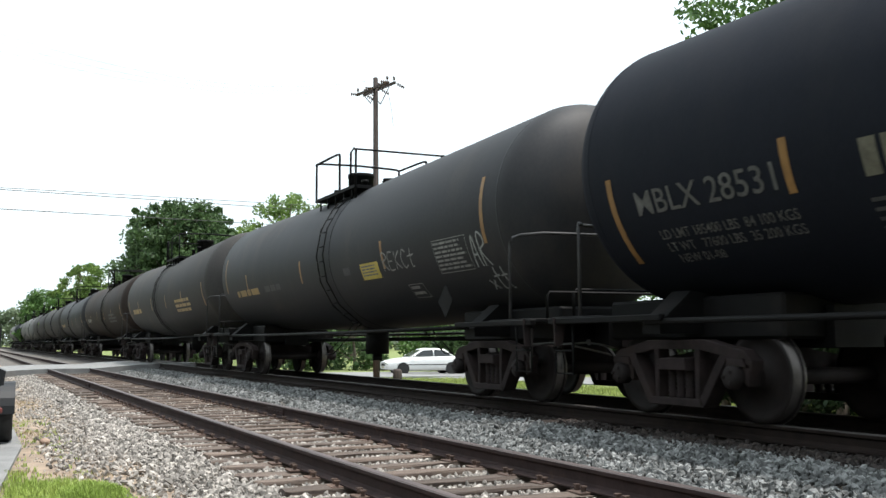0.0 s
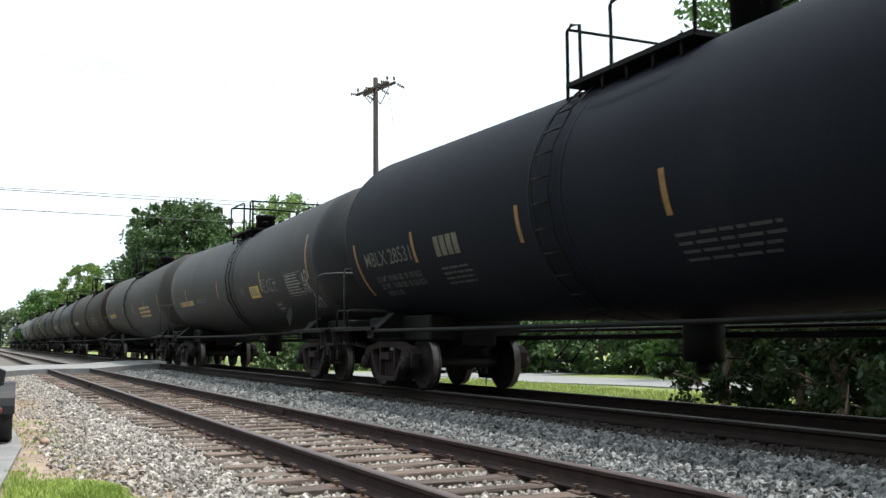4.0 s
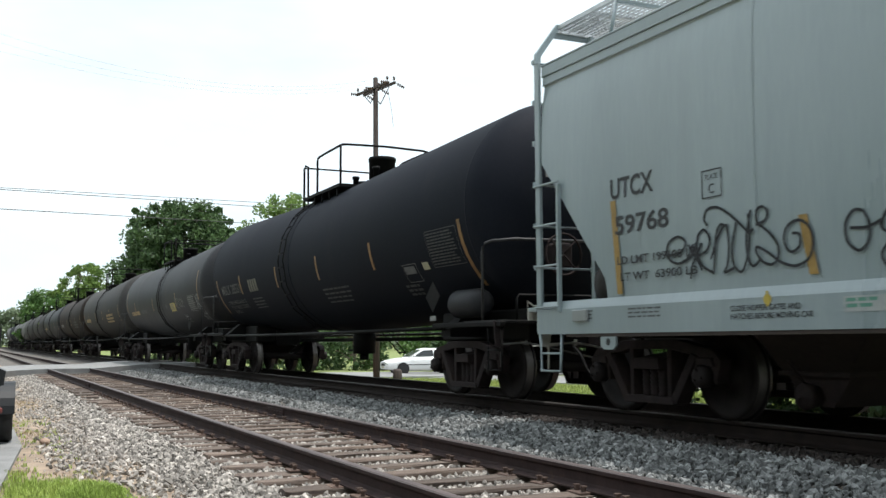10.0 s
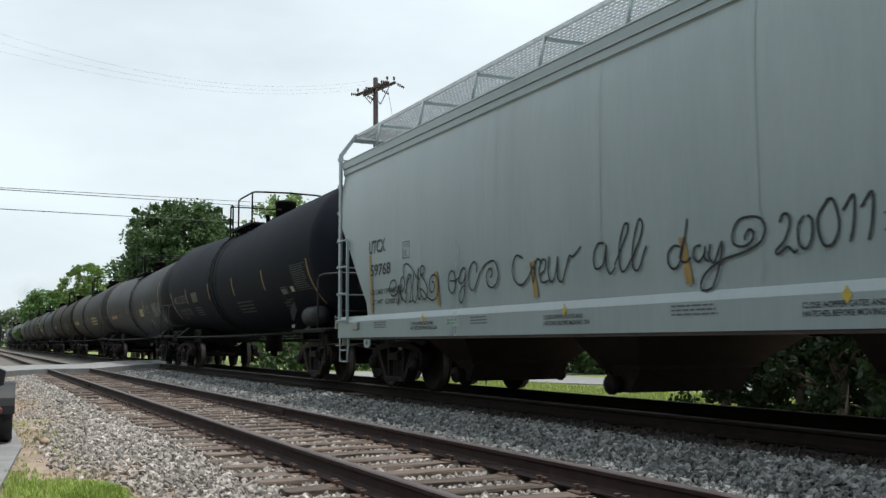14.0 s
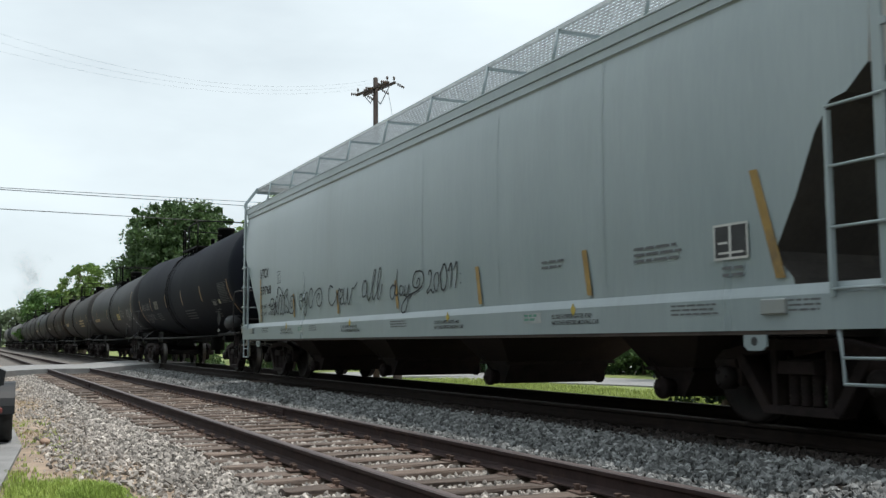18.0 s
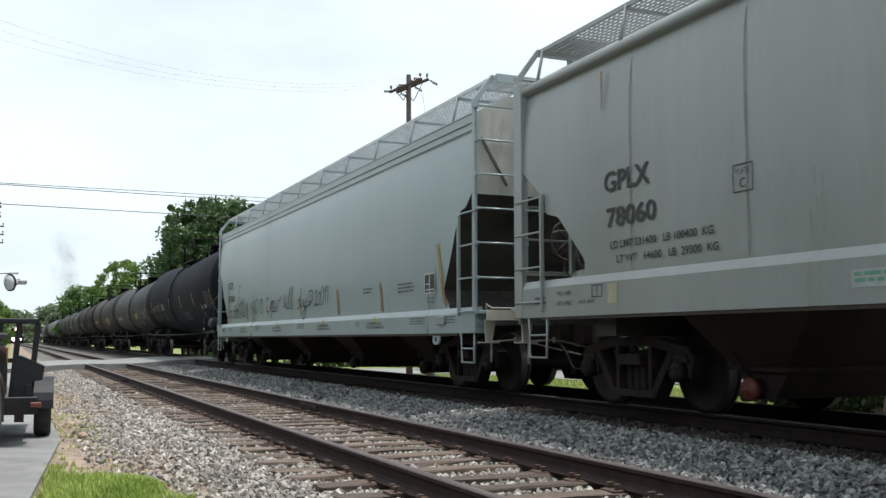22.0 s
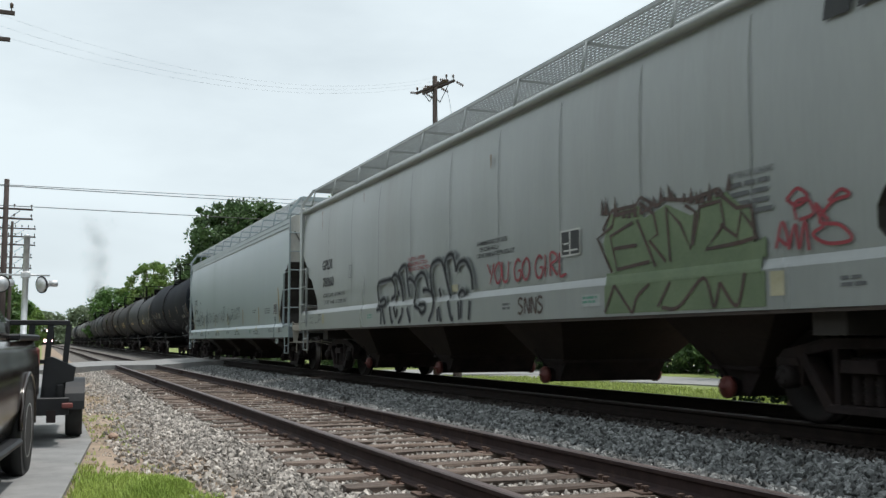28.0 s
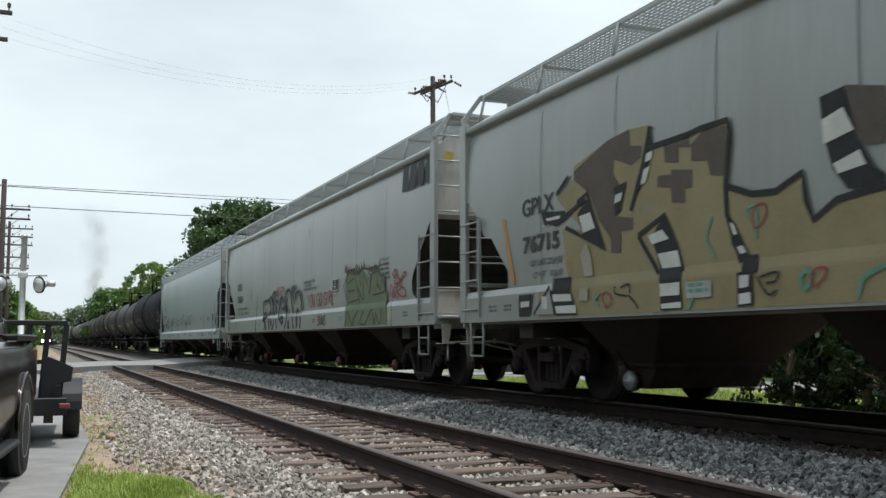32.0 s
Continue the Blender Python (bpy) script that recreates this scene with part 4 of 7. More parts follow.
def end_gear(car, s, y_end, platform_z):
    """Coupler, hose and uncoupling lever at one end."""
    bm = B()
    box(bm, -0.12, 0.12, min(s * (y_end - 1.2), s * (y_end + 0.1)), max(s * (y_end - 1.2), s * (y_end + 0.1)), 0.70, 0.98, bevel=0.02)
    prism(bm, [(-0.16, s * (y_end + 0.08)), (0.13, s * (y_end + 0.08)), (0.19, s * (y_end + 0.30)), (0.05, s * (y_end + 0.26)), (-0.03, s * (y_end + 0.42)), (-0.17, s * (y_end + 0.36))], 0.72, 0.98, axis="z")
    part("coupler", bm, M["frame_dark"], car, "rusty dark steel knuckle coupler")
    yl, pale = s * (y_end - 0.07), platform_z > 1.06
    bm = B()
    tube(bm, [(-1.42, yl, 0.752), (-1.05, yl, 0.772), (-0.9, yl, 0.755), (0.05, yl, 0.56)], 0.014, 6)
    tube(bm, [(-1.41, yl, 0.76), (-1.41, yl, 0.46)], 0.014, 6)
    tube(bm, [(-1.03, yl, 0.74), (-1.03, yl, 0.81)], 0.02, 6)
    # tank lever greyed for shade, hopper lever cream as if sunlit
    part("uncoupling_lever", bm, M["end_cream"] if pale else M["cap_grey"], car)
    bm = B()
    prism(bm, [(-1.50, 0.745), (-1.40, 0.745), (-1.34, 1.06), (-1.52, 1.06)], yl - 0.012, yl + 0.012, axis="y")
    prism(bm, [(-1.60, yl - 0.05), (-1.46, yl - 0.075), (-1.30, yl - 0.05), (-1.30, yl + 0.05), (-1.46, yl + 0.075), (-1.60, yl + 0.05)], 0.728, 0.745, axis="z")
    part("lever_bracket", bm, M["end_cream"] if pale else M["frame_dark"], car)
    bm = B()
    tube(bm, curve_through([(-0.35, s * (y_end + 0.0), 0.72), (-0.35, s * (y_end + 0.18), 0.6), (-0.32, s * (y_end + 0.33), 0.38), (-0.26, s * (y_end + 0.5), 0.36)], 4), 0.02, 8)
    part("brake_hose", bm, M["steel_black"], car)


# ---- train: tank car ----
def tank_car(u, material, label, flip=1, detail=2, radius=1.48, rise=0.016, ladder_y=0.72, axis_z=2.52):
    t = thing("tank_car", pose(CARBODY, u, MAIN_Z), label, "tank car", group="tank cars of the train")
    bm = B()
    prof = []
    for i in range(13):
        a = math.pi / 2 * i / 12
        prof.append((radius * math.sin(a) ** 0.94 + 0.004, -7.86 - 0.74 * math.cos(a)))
    prof += [(radius + 0.004, -4.0), (radius + 0.004, 0.0), (radius + 0.004, 4.0)] + [(r, -y) for r, y in prof[::-1]]
    around = 72 if detail > 1 else 40
    lathe(bm, prof, axis="y", seg=around, at=(0, 0, axis_z))
    for v in bm.verts:
        v.co.z += rise * abs(v.co.y)
    part("tank_shell", bm, material, t)

    def ring(name, y, wide, proud):
        bm = lathe(B(), [(radius - 0.005, -wide), (radius + proud, -wide * 0.8), (radius + proud, wide * 0.8), (radius - 0.005, wide)], axis="y", seg=around, at=(0, y, axis_z + rise * abs(y)))
        part(name, bm, material, t)

    for y in (-4.55, -1.6, 1.6, 4.55):
        ring("shell_seam", y, 0.012, 0.003)
    for s in (-1, 1):
        ring("head_seam", s * 7.86, 0.02, 0.005)
        add_truck(t, s * 6.97)
        bm = B()
        prism(bm, [(-0.32, 0.72), (-0.32, 1.12), (0.32, 1.12), (0.32, 0.72)], s * 5.6, s * 8.75, axis="y")
        prism(bm, [(-1.40, 0.86), (-1.40, 0.97), (-1.0, 1.30), (-0.8, 1.28), (-0.45, 1.12), (0.45, 1.12), (0.8, 1.28), (1.0, 1.30), (1.40, 0.97), (1.40, 0.86)], s * 6.97 - 0.15, s * 6.97 + 0.15, axis="y")
        part("bolster", bm, M["steel_black"], t)
        bm = box(B(), -0.85, 0.85, min(s * 5.7, s * 8.45), max(s * 5.7, s * 8.45), 0.80, 1.24, bevel=0.03)
        part("stub_sill", bm, M["steel_black"], t)
        bm = B()
        box(bm, -1.48, 1.48, min(s * 7.7, s * 8.75), max(s * 7.7, s * 8.75), 1.02, 1.07, bevel=0.008)
        box(bm, -1.50, -1.42, min(s * 6.7, s * 8.8), max(s * 6.7, s * 8.8), 0.985, 1.055, bevel=0.01)
        box(bm, 1.42, 1.50, min(s * 6.7, s * 8.8), max(s * 6.7, s * 8.8), 0.95, 1.06)
        part("end_platform", bm, M["steel_black"], t)
        for x in (-1.44, 1.44):
            bm = tube(B(), [(x, s * 8.2, 1.05), (x, s * 8.2, 1.98), (x, s * 8.215, 2.06), (x * 0.985, s * 8.24, 2.11), (x * 0.94, s * 8.32, 2.14), (x * 0.8, s * 8.55, 2.15), (0, s * 8.68, 2.15)], 0.021, 8)
            part("end_handrail", bm, M["rail_grey"], t)
        bm = tube(B(), [(-1.2, s * 8.7, 1.06), (-1.2, s * 8.7, 1.36), (-1.16, s * 8.7, 1.40), (1.16, s * 8.7, 1.40), (1.2, s * 8.7, 1.36), (1.2, s * 8.7, 1.06)], 0.018, 6)
        part("low_handrail", bm, M["steel_black"], t)
        for x in (-1.44, 1.44):
            bm = B()
            tube(bm, [(x, s * 8.35, 0.98), (x, s * 8.35, 0.42), (x, s * 8.72, 0.42), (x, s * 8.72, 0.98)], 0.016, 6)
            tube(bm, [(x, s * 8.35, 0.68), (x, s * 8.72, 0.68)], 0.014, 6)
            part("stirrup_step", bm, M["steel_black"], t)
        end_gear(t, s, 8.72, 1.0)
        # reservoir or valve gear brackets under the tank
    bm = B()
    for x in (-1.44, 1.44):
        tube(bm, [(x, -7.0, 0.985), (x, -2.0, 0.965), (x, 2.0, 0.965), (x, 7.0, 0.985)], 0.03, 8)
    part("side_rail", bm, M["steel_black"], t)
    bm = B()
    tube(bm, [(0.3, -5.5, 0.85), (0.3, 5.5, 0.85)], 0.04, 8)
    lathe(bm, [(0.24, 0.55), (0.24, 1.15)], seg=16, at=(0, 0, 0))
    lathe(bm, [(0.1, 0.42), (0.1, 0.55)], seg=12, at=(0, 0, 0))
    tube(bm, [(0, 0.2, 0.62), (0, 0.9, 0.62)], 0.02, 6)
    part("bottom_outlet", bm, M["steel_black"], t)
    # centre gear: band, ladder, platform, rails and dome
    yb = flip * ladder_y
    for yy in (yb - 0.36, yb + 0.36):
        ring("tank_band", yy, 0.03, 0.010)
    rl = radius + 0.07
    bm = B()
    for sx in (-1, 1):
        for yy in (yb - 0.19, yb + 0.19):
            arc = [(sx * rl * math.cos(radians(d)), yy, axis_z + rl * math.sin(radians(d))) for d in (-62, -40, -20, 0, 20, 40, 56)]
            tube(bm, [(sx * 1.3, yy, 0.55)] + arc, 0.014, 6)
        for d in range(-60, 56, 11):
            q = (sx * rl * math.cos(radians(d)), axis_z + rl * math.sin(radians(d)))
            tube(bm, [(q[0], yb - 0.19, q[1]), (q[0], yb + 0.19, q[1])], 0.011, 6)
        tube(bm, [(sx * 1.3, yb - 0.19, 0.56), (sx * 1.3, yb + 0.19, 0.56)], 0.014, 6)
    part("ladder", bm, M["steel_black"], t)
    lifted = pose(0, 0, axis_z + radius - 4.10)
    y0, y1 = flip * -1.15, flip * 1.28
    for sx in (-1, 1):
        bm = B()
        box(bm, min(sx * 0.62, sx * 1.0), max(sx * 0.62, sx * 1.0), min(y0, y1), max(y0, y1), 3.96, 4.02)
        for k in range(5):
            yy = y0 + (y1 - y0) * (k + 0.5) / 5
            tube(bm, [(sx * 0.95, yy, 3.97), (sx * 0.95, yy, 3.74)], 0.02, 6)
        part("platform", bm, M["steel_black"], t, at=lifted)
    bm = B()
    ym = flip * 0.34
    for sx in (-1, 1):
        tube(bm, curve_through([(sx * 0.97, ym, 4.0), (sx * 0.97, ym, 4.6), (sx * 0.97, ym, 4.72), (sx * 0.97, ym - flip * 0.16, 4.79), (sx * 0.97, y0 + flip * 0.1, 4.80), (sx * 0.95, y0, 4.81), (sx * 0.8, y0, 4.83), (0, y0, 4.85)], 3), 0.024, 8)
        tube(bm, [(sx * 0.97, y0, 4.0), (sx * 0.97, y0, 4.80)], 0.024, 8)
        tube(bm, [(sx * 0.97, y1, 3.75), (sx * 0.97, y1, 4.70), (sx * 0.97, y1 - flip * 0.1, 4.75), (sx * 0.97, y1 - flip * 0.28, 4.70), (sx * 0.97, y1 - flip * 0.3, 4.0)], 0.024, 8)
    tube(bm, [(-0.97, y1, 4.72), (0.97, y1, 4.72)], 0.02, 6)
    part("handrail", bm, M["steel_black"], t, at=lifted)
    bm = B()
    yd = -flip * 1.0
    lathe(bm, [(0.275, 4.0), (0.275, 4.55), (0.29, 4.55), (0.29, 4.62), (0.27, 4.635), (0.05, 4.64)], seg=24, at=(0, yd, 0))
    part("manway_dome", bm, M["steel_black"], t, at=lifted)
    for dx, dy, r, hh in ((0.3, 0.75, 0.07, 4.4), (-0.25, 0.9, 0.06, 4.36), (0.1, 1.35, 0.09, 4.34), (-0.35, -0.55, 0.06, 4.34)):
        bm = lathe(B(), [(r, 3.98), (r, hh - 0.06), (r * 1.3, hh - 0.06), (r * 1.3, hh)], seg=12, at=(dx, yd + flip * dy, 0))
        part("valve", bm, M["steel_black"], t, at=lifted)
    return t


def strips(car, spots, z0=-0.60, z1=-0.12, side=round_side):
    for y in spots:
        bm = B()
        plate(bm, y - 0.045, y + 0.045, z0, z1, side, 0.006, 6)
        part("reflective_strip", bm, M["amber_dim"], car, "amber reflective strip")


def framed(car, name, y0, y1, z0, z1, side, ink, rows, seed, frame_ink=None, label=""):
    """A stencilled panel: an outline and rows of small writing as bars."""
    bm = B()
    w = 0.012
    for a in ((y0, y1, z1 - w, z1), (y0, y1, z0, z0 + w), (y0, y0 - w, z0, z1), (y1 + w, y1, z0, z1)):
        plate(bm, *a, side, 0.005, 6)
    bars(bm, y0 - 0.04, z1 - 0.04, (y0 - y1) - 0.08, z1 - z0 - 0.06, rows, side, 0.006, seed, 0.5)
    return part(name, bm, ink, car, label)


def brake_wheel(car, x, y, z, s, material):
    bm = B()
    n = 20
    tube(bm, [(x + 0.28 * math.cos(2 * math.pi * k / n), y, z + 0.28 * math.sin(2 * math.pi * k / n)) for k in range(n)], 0.016, 6, closed=True)
    for k in range(4):
        a = math.pi / 4 + math.pi / 2 * k
        tube(bm, [(x, y, z), (x + 0.28 * math.cos(a), y, z + 0.28 * math.sin(a))], 0.012, 5)
    part("brake_wheel", bm, material, car)
    bm = B()
    box(bm, x - 0.16, x + 0.16, min(y, y - s * 0.22), max(y, y - s * 0.22), z - 0.2, z + 0.16, bevel=0.04)
    tube(bm, [(x, y - s * 0.1, z - 0.2), (x, y - s * 0.1, 1.0)], 0.02, 6)
    part("hand_brake", bm, material, car)


train = []
ARC = math.pi / 180 * 1.5
def rear_head(a, z, lift):
    """A point of the domed rear head: a metres to the near side of its middle, z above the rail."""
    c = min(0.999, math.hypot(a, z - 2.715) / 1.534) ** (1 / 0.94)
    return (-a, -7.865 - 0.74 * math.sqrt(1 - c * c) - lift, z)


tank_m = tank_car(1.22, M["tank_black"], "black tank car with faded white lettering and amber strips", 1, 2, 1.53, 0.019, 0.97, 2.56)
train.append((tank_m, 1.22))
strips(tank_m, (1.66, -1.25, -4.17, 4.97))
strips(tank_m, (-7.62,), -43 * ARC, -4 * ARC)
strips(tank_m, (7.5,), -41 * ARC, -4 * ARC)
lettering("car_number", "MBLX 28531", tank_m, 7.10, -20.8 * ARC, 0.25, M["ink_worn"], round_side, 1.98, 0.009, 0.006)
lettering("load_limit", "LD LMT 185400 LBS  84 100 KGS", tank_m, 6.90, -0.83, 0.105, M["ink_worn"], round_side, 1.9, 0.008, 0.006)
lettering("light_weight", "LT WT   77600 LBS  35 200 KGS", tank_m, 6.88, -0.975, 0.105, M["ink_worn"], round_side, 1.88, 0.008, 0.006)
lettering("build_date", "NEW 01-08", tank_m, 6.82, -1.12, 0.105, M["ink_worn"], round_side, 0.68, 0.008, 0.006)
bm = B()
for k in range(4):
    plate(bm, 4.2 - k * 0.21, 4.2 - k * 0.21 - 0.16, -22 * ARC, -10.4 * ARC, round_side, 0.006)
part("data_label", bm, M["worn_cream"], tank_m, "cream label in four columns")
part("small_lettering", bars(B(), 4.24, -28.6 * ARC, 1.0, 0.34, 4, round_side, 0.007, 5, 0.6), M["ink_dim"], tank_m, "worn small lettering as plain bars")
part("small_lettering", bars(B(), -1.2, -30.5 * ARC, 1.5, 0.4, 4, round_side, 0.007, 6, 0.62), M["ink_dim"], tank_m, "worn small lettering as plain bars")
part("small_lettering", bars(B(), -5.06, -36.5 * ARC, 0.6, 0.25, 3, round_side, 0.007, 7), M["ink_dim"], tank_m, "worn small lettering as plain bars")
framed(tank_m, "data_panel", -6.45, -7.5, -28 * ARC, -6.5 * ARC, round_side, M["ink_dim"], 11, 8, label="worn stencilled data panel")
framed(tank_m, "test_panel", -5.32, -5.84, -35.2 * ARC, -23 * ARC, round_side, M["ink_faint"], 1, 9, label="square stencilled test panel")
part("label_plate", plate(B(), -6.07, -6.29, -28.2 * ARC, -23.5 * ARC, round_side), M["pale_sign"], tank_m, "small cream label")
bm = B()
prism(bm, [(-6.70, 1.68), (-6.95, 1.45), (-6.70, 1.22), (-6.45, 1.45)], -1.485, -1.475)
part("placard", bm, M["steel_black"], tank_m, "dark diamond placard holder")
bm = B()
box(bm, -1.49, -1.478, -6.80, -6.62, 1.10, 1.17)
part("marker_plate", bm, M["ink_white"], tank_m, "small white marker plate")
bm = B()
lathe(bm, [(0.02, 6.98), (0.12, 6.995), (0.18, 7.03), (0.207, 7.09), (0.207, 7.70), (0.18, 7.79), (0.12, 7.86), (0.02, 7.89)], axis="y", seg=28, at=(0, 0, 0))
for v in bm.verts:
    v.co = Vector((v.co.x - 1.22, -v.co.y, v.co.z + 1.33))
bmesh.ops.reverse_faces(bm, faces=bm.faces)
part("air_reservoir", bm, M["tank_dusty"], tank_m, "dusty grey-black air reservoir")
brake_wheel(tank_m, -0.5, -8.75, 1.95, -1, M["frame_dark"])
# green plate added to paint a green reflection near the brake wheel
part("green_reflection_plate", box(B(), -0.62, -0.58, -8.77, -8.74, 1.86, 1.93), M["spray_green"], tank_m, "small green plate in place of a green reflection")
lettering("car_number", "MBLX 28531", tank_m, 0.63, 3.02, 0.095, M["ink_white"], rear_head, 0.88, 0.008, 0.02)
for z, word, wide in ((2.80, "CAPY 28000 GALS", 0.65), (2.74, "CAPY 106003 LTRS", 0.70)):
    lettering("capacity", word, tank_m, 0.49, z, 0.055, M["ink_faint"], rear_head, wide, 0.008)


tank_a = tank_car(19.22, M["tank_dusty"], "dusty black tank car with yellow label and white scrawls", -1, 2, 1.445, 0.0155, 0.72, 2.49)
train.append((tank_a, 19.22))
side_a = rounded(1.445, 0.0155, 2.49)
strips(tank_a, (0.8, -3.75, 5.3), side=side_a)
strips(tank_a, (-7.42, 7.45), -19 * ARC, 16 * ARC, side_a)
part("label_plate", plate(B(), -2.66, -3.5, -28.5 * ARC, -17 * ARC, side_a), M["yellow_sign"], tank_a, "yellow hazard label")
part("small_lettering", bars(B(), -2.72, -18.5 * ARC, 0.7, 0.22, 4, side_a, 0.009, 12), M["ink_grey"], tank_a)
framed(tank_a, "data_panel", -5.75, -6.85, -32 * ARC, -12 * ARC, side_a, M["ink_white"], 7, 13, label="white stencilled data panel")
framed(tank_a, "test_panel", -4.36, -4.9, -47 * ARC, -36 * ARC, side_a, M["ink_white"], 2, 14, label="square white stencilled panel")
part("scrawl", scrawl(B(), "REKCt", -3.7, -24.5 * ARC, 1.35, 0.3, 0.025, side_a, 0.007), M["ink_white"], tank_a, "thin white sprayed scrawl")
part("scrawl", scrawl(B(), "AR", -6.95, -31 * ARC, 0.45, 0.46, 0.03, side_a, 0.008), M["spray_pale"], tank_a, "pale sprayed scrawl")
part("scrawl", scrawl(B(), "xtt", -7.0, -46 * ARC, 0.62, 0.36, 0.03, side_a, 0.008), M["spray_pale"], tank_a, "pale sprayed scrawl")
part("car_lettering", bars(B(), 6.5, -19 * ARC, 2.2, 0.2, 1, side_a, 0.007, 15, 0.2), M["yellow"], tank_a, "worn yellow lettering as plain bars")
part("car_lettering", bars(B(), 3.8, -19 * ARC, 1.5, 0.18, 1, side_a, 0.007, 16, 0.2), M["ink_dim"], tank_a, "worn grey lettering as plain bars")
part("label_plate", plate(B(), -1.77, -2.1, -23 * ARC, -17.5 * ARC, side_a), M["ink_dim"], tank_a, "small grey label")
bm = prism(B(), [(-6.2, 1.62), (-6.44, 1.38), (-6.2, 1.14), (-5.96, 1.38)], -1.40, -1.39)
part("placard", bm, M["steel_black"], tank_a, "dark diamond placard holder")

LEAD = [("tank_grey", "dusty dark grey tank car with yellow lettering bars", 1), ("tank_brown", "brown-stained black tank car with faint lettering", -1), ("tank_dusty", "dusty black tank car in the middle of the train", 1), ("tank_grey", "dusty dark grey tank car far up the train", -1),
        ("tank_grey", "dusty dark grey tank car far up the train", 1), ("tank_pale", "weathered grey tank car far up the train", -1), ("tank_pale", "weathered grey tank car far up the train", 1), ("tank_black", "black tank car far up the train", 1), ("tank_pale", "weathered grey tank car far up the train", 1)]
side_far = rounded(1.48, 0.016, 2.52)
for k, (mt, lab, fl) in enumerate(LEAD):
    c = 37.22 + 18.0 * k
    car = tank_car(c, M[mt], lab, fl, 1)
    train.append((car, c))
    if k < 3:
        strips(car, (1.7, -1.3, -4.2, 4.9), side=side_far)
        strips(car, (-7.45, 7.45), -30 * ARC, 0, side_far)
        part("car_lettering", bars(B(), 6.6, -16 * ARC, 2.2, 0.24, 1, side_far, 0.007, 20 + k, 0.2), M["yellow"] if k != 1 else M["ink_white"], car, "worn lettering as plain bars")
        part("car_lettering", bars(B(), -3.0, -14 * ARC, 2.6, 0.5, 3, side_far, 0.007, 30 + k, 0.4), M["yellow"] if k == 0 else M["ink_dim"], car, "worn lettering as plain bars")


# ---- train: covered hopper car ----
def hopper_car(u, half, sill, paint, label, kind):
    """half: half its length; sill: its lower and upper edge above the rail."""
    t = thing("hopper_car", pose(CARBODY, u, MAIN_Z), label, "hopper car", group="covered hopper cars of the train")
    zs0, zs1 = sill
    yb = half - 0.1
    cut_top = 3.02 if kind == 1 else 2.86
    if kind == 1:
        edge = [(4.4, 0.0), (2.88, 0.0), (2.86, 0.02), (2.42, 0.42), (1.9, 0.86), (1.45, 1.24), (1.1, 1.3)]
    else:
        edge = [(4.4, 0.0), (2.93, 0.0), (2.83, 0.16), (2.61, 0.46), (2.53, 0.56), (2.33, 0.62), (2.30, 0.72), (2.27, 0.86), (2.24, 0.93), (1.73, 1.46), (1.66, 1.50), (1.59, 1.49), (1.53, 1.42), (1.3, 1.42)]
    rear = [(4.4, 0.0), (3.04, 0.0), (2.88, 0.02), (2.70, 0.24), (2.67, 0.40), (2.44, 0.57), (1.95, 0.80), (1.53, 1.05), (1.45, 1.02), (1.3, 0.87), (1.1, 0.8)] if kind == 1 else [(4.4, 0.0), (2.9, 0.0), (2.62, 0.27), (2.24, 0.64), (1.95, 0.92), (1.83, 0.99), (1.66, 0.99), (1.59, 0.93), (1.53, 0.72), (1.3, 0.65)]
    prof = [(-0.9, zs1 - 0.12), (-1.50, zs1 - 0.10), (-1.586, zs1 - 0.04)] + [(-1.602 + 0.02 * max(0.0, (2.2 - z) / 0.9) ** 2, z) for z in sorted({q for q, d in edge + rear}) if zs1 + 0.03 < z < 2.95] + [(-1.598, 3.2), (-1.588, 3.45)] + ([(-1.576, 3.60), (-1.556, 3.72), (-1.545, 3.80), (-1.556, 3.822), (-1.570, 3.83), (-1.570, 3.922), (-1.585, 3.935), (-1.588, 4.06)] if kind == 1 else [(-1.568, 3.68), (-1.545, 3.84), (-1.53, 3.93), (-1.57, 3.95), (-1.57, 4.02)]) + [(-1.5, 4.10), (-1.25, 4.26), (-1.0, 4.36), (-0.5, 4.43)]
    prof = prof + [(-x, z) for x, z in prof[::-1]]

    def y_end(z, line):
        for (za, da), (zb, db) in zip(line[:-1], line[1:]):
            if za >= z >= zb:
                return yb - da - (db - da) * (za - z) / (za - zb)
        return yb - line[-1][1]

    bm = B()
    step = 1.83 if kind == 2 else 2.35
    shift = 0.0 if kind == 2 else 0.5
    inner = [j * step / 6 for j in range(-int(8.0 / step * 6), int(8.0 / step * 6) + 1)]
    cols = []
    for y in [None] + inner + ["end"]:
        col = []
        for x, z in prof:
            yy = -y_end(z, rear) if y is None else y_end(z, edge) if y == "end" else y
            if y is not None and y != "end" and zs1 + 0.1 < z < 3.5:
                x -= math.copysign(0.009 if kind == 2 else 0.005, x) * (0.5 + 0.5 * math.cos(2 * math.pi * (y / step + shift)))
            col.append(bm.verts.new((x, yy, z)))
        cols.append(col)
    n = len(prof)
    for ca, cb in zip(cols[:-1], cols[1:]):
        for i in range(n):
            f = bm.faces.new((ca[i], ca[(i + 1) % n], cb[(i + 1) % n], cb[i]))
            f.smooth = True
    m = len(prof) // 2
    for ring in (cols[0], cols[-1]):
        for i in range(m - 1):
            f = bm.faces.new((ring[i], ring[i + 1], ring[n - 2 - i], ring[n - 1 - i]))
            # below cut_top the end takes the shaded tone, above it the sunlit tone
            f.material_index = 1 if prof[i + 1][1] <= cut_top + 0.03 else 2
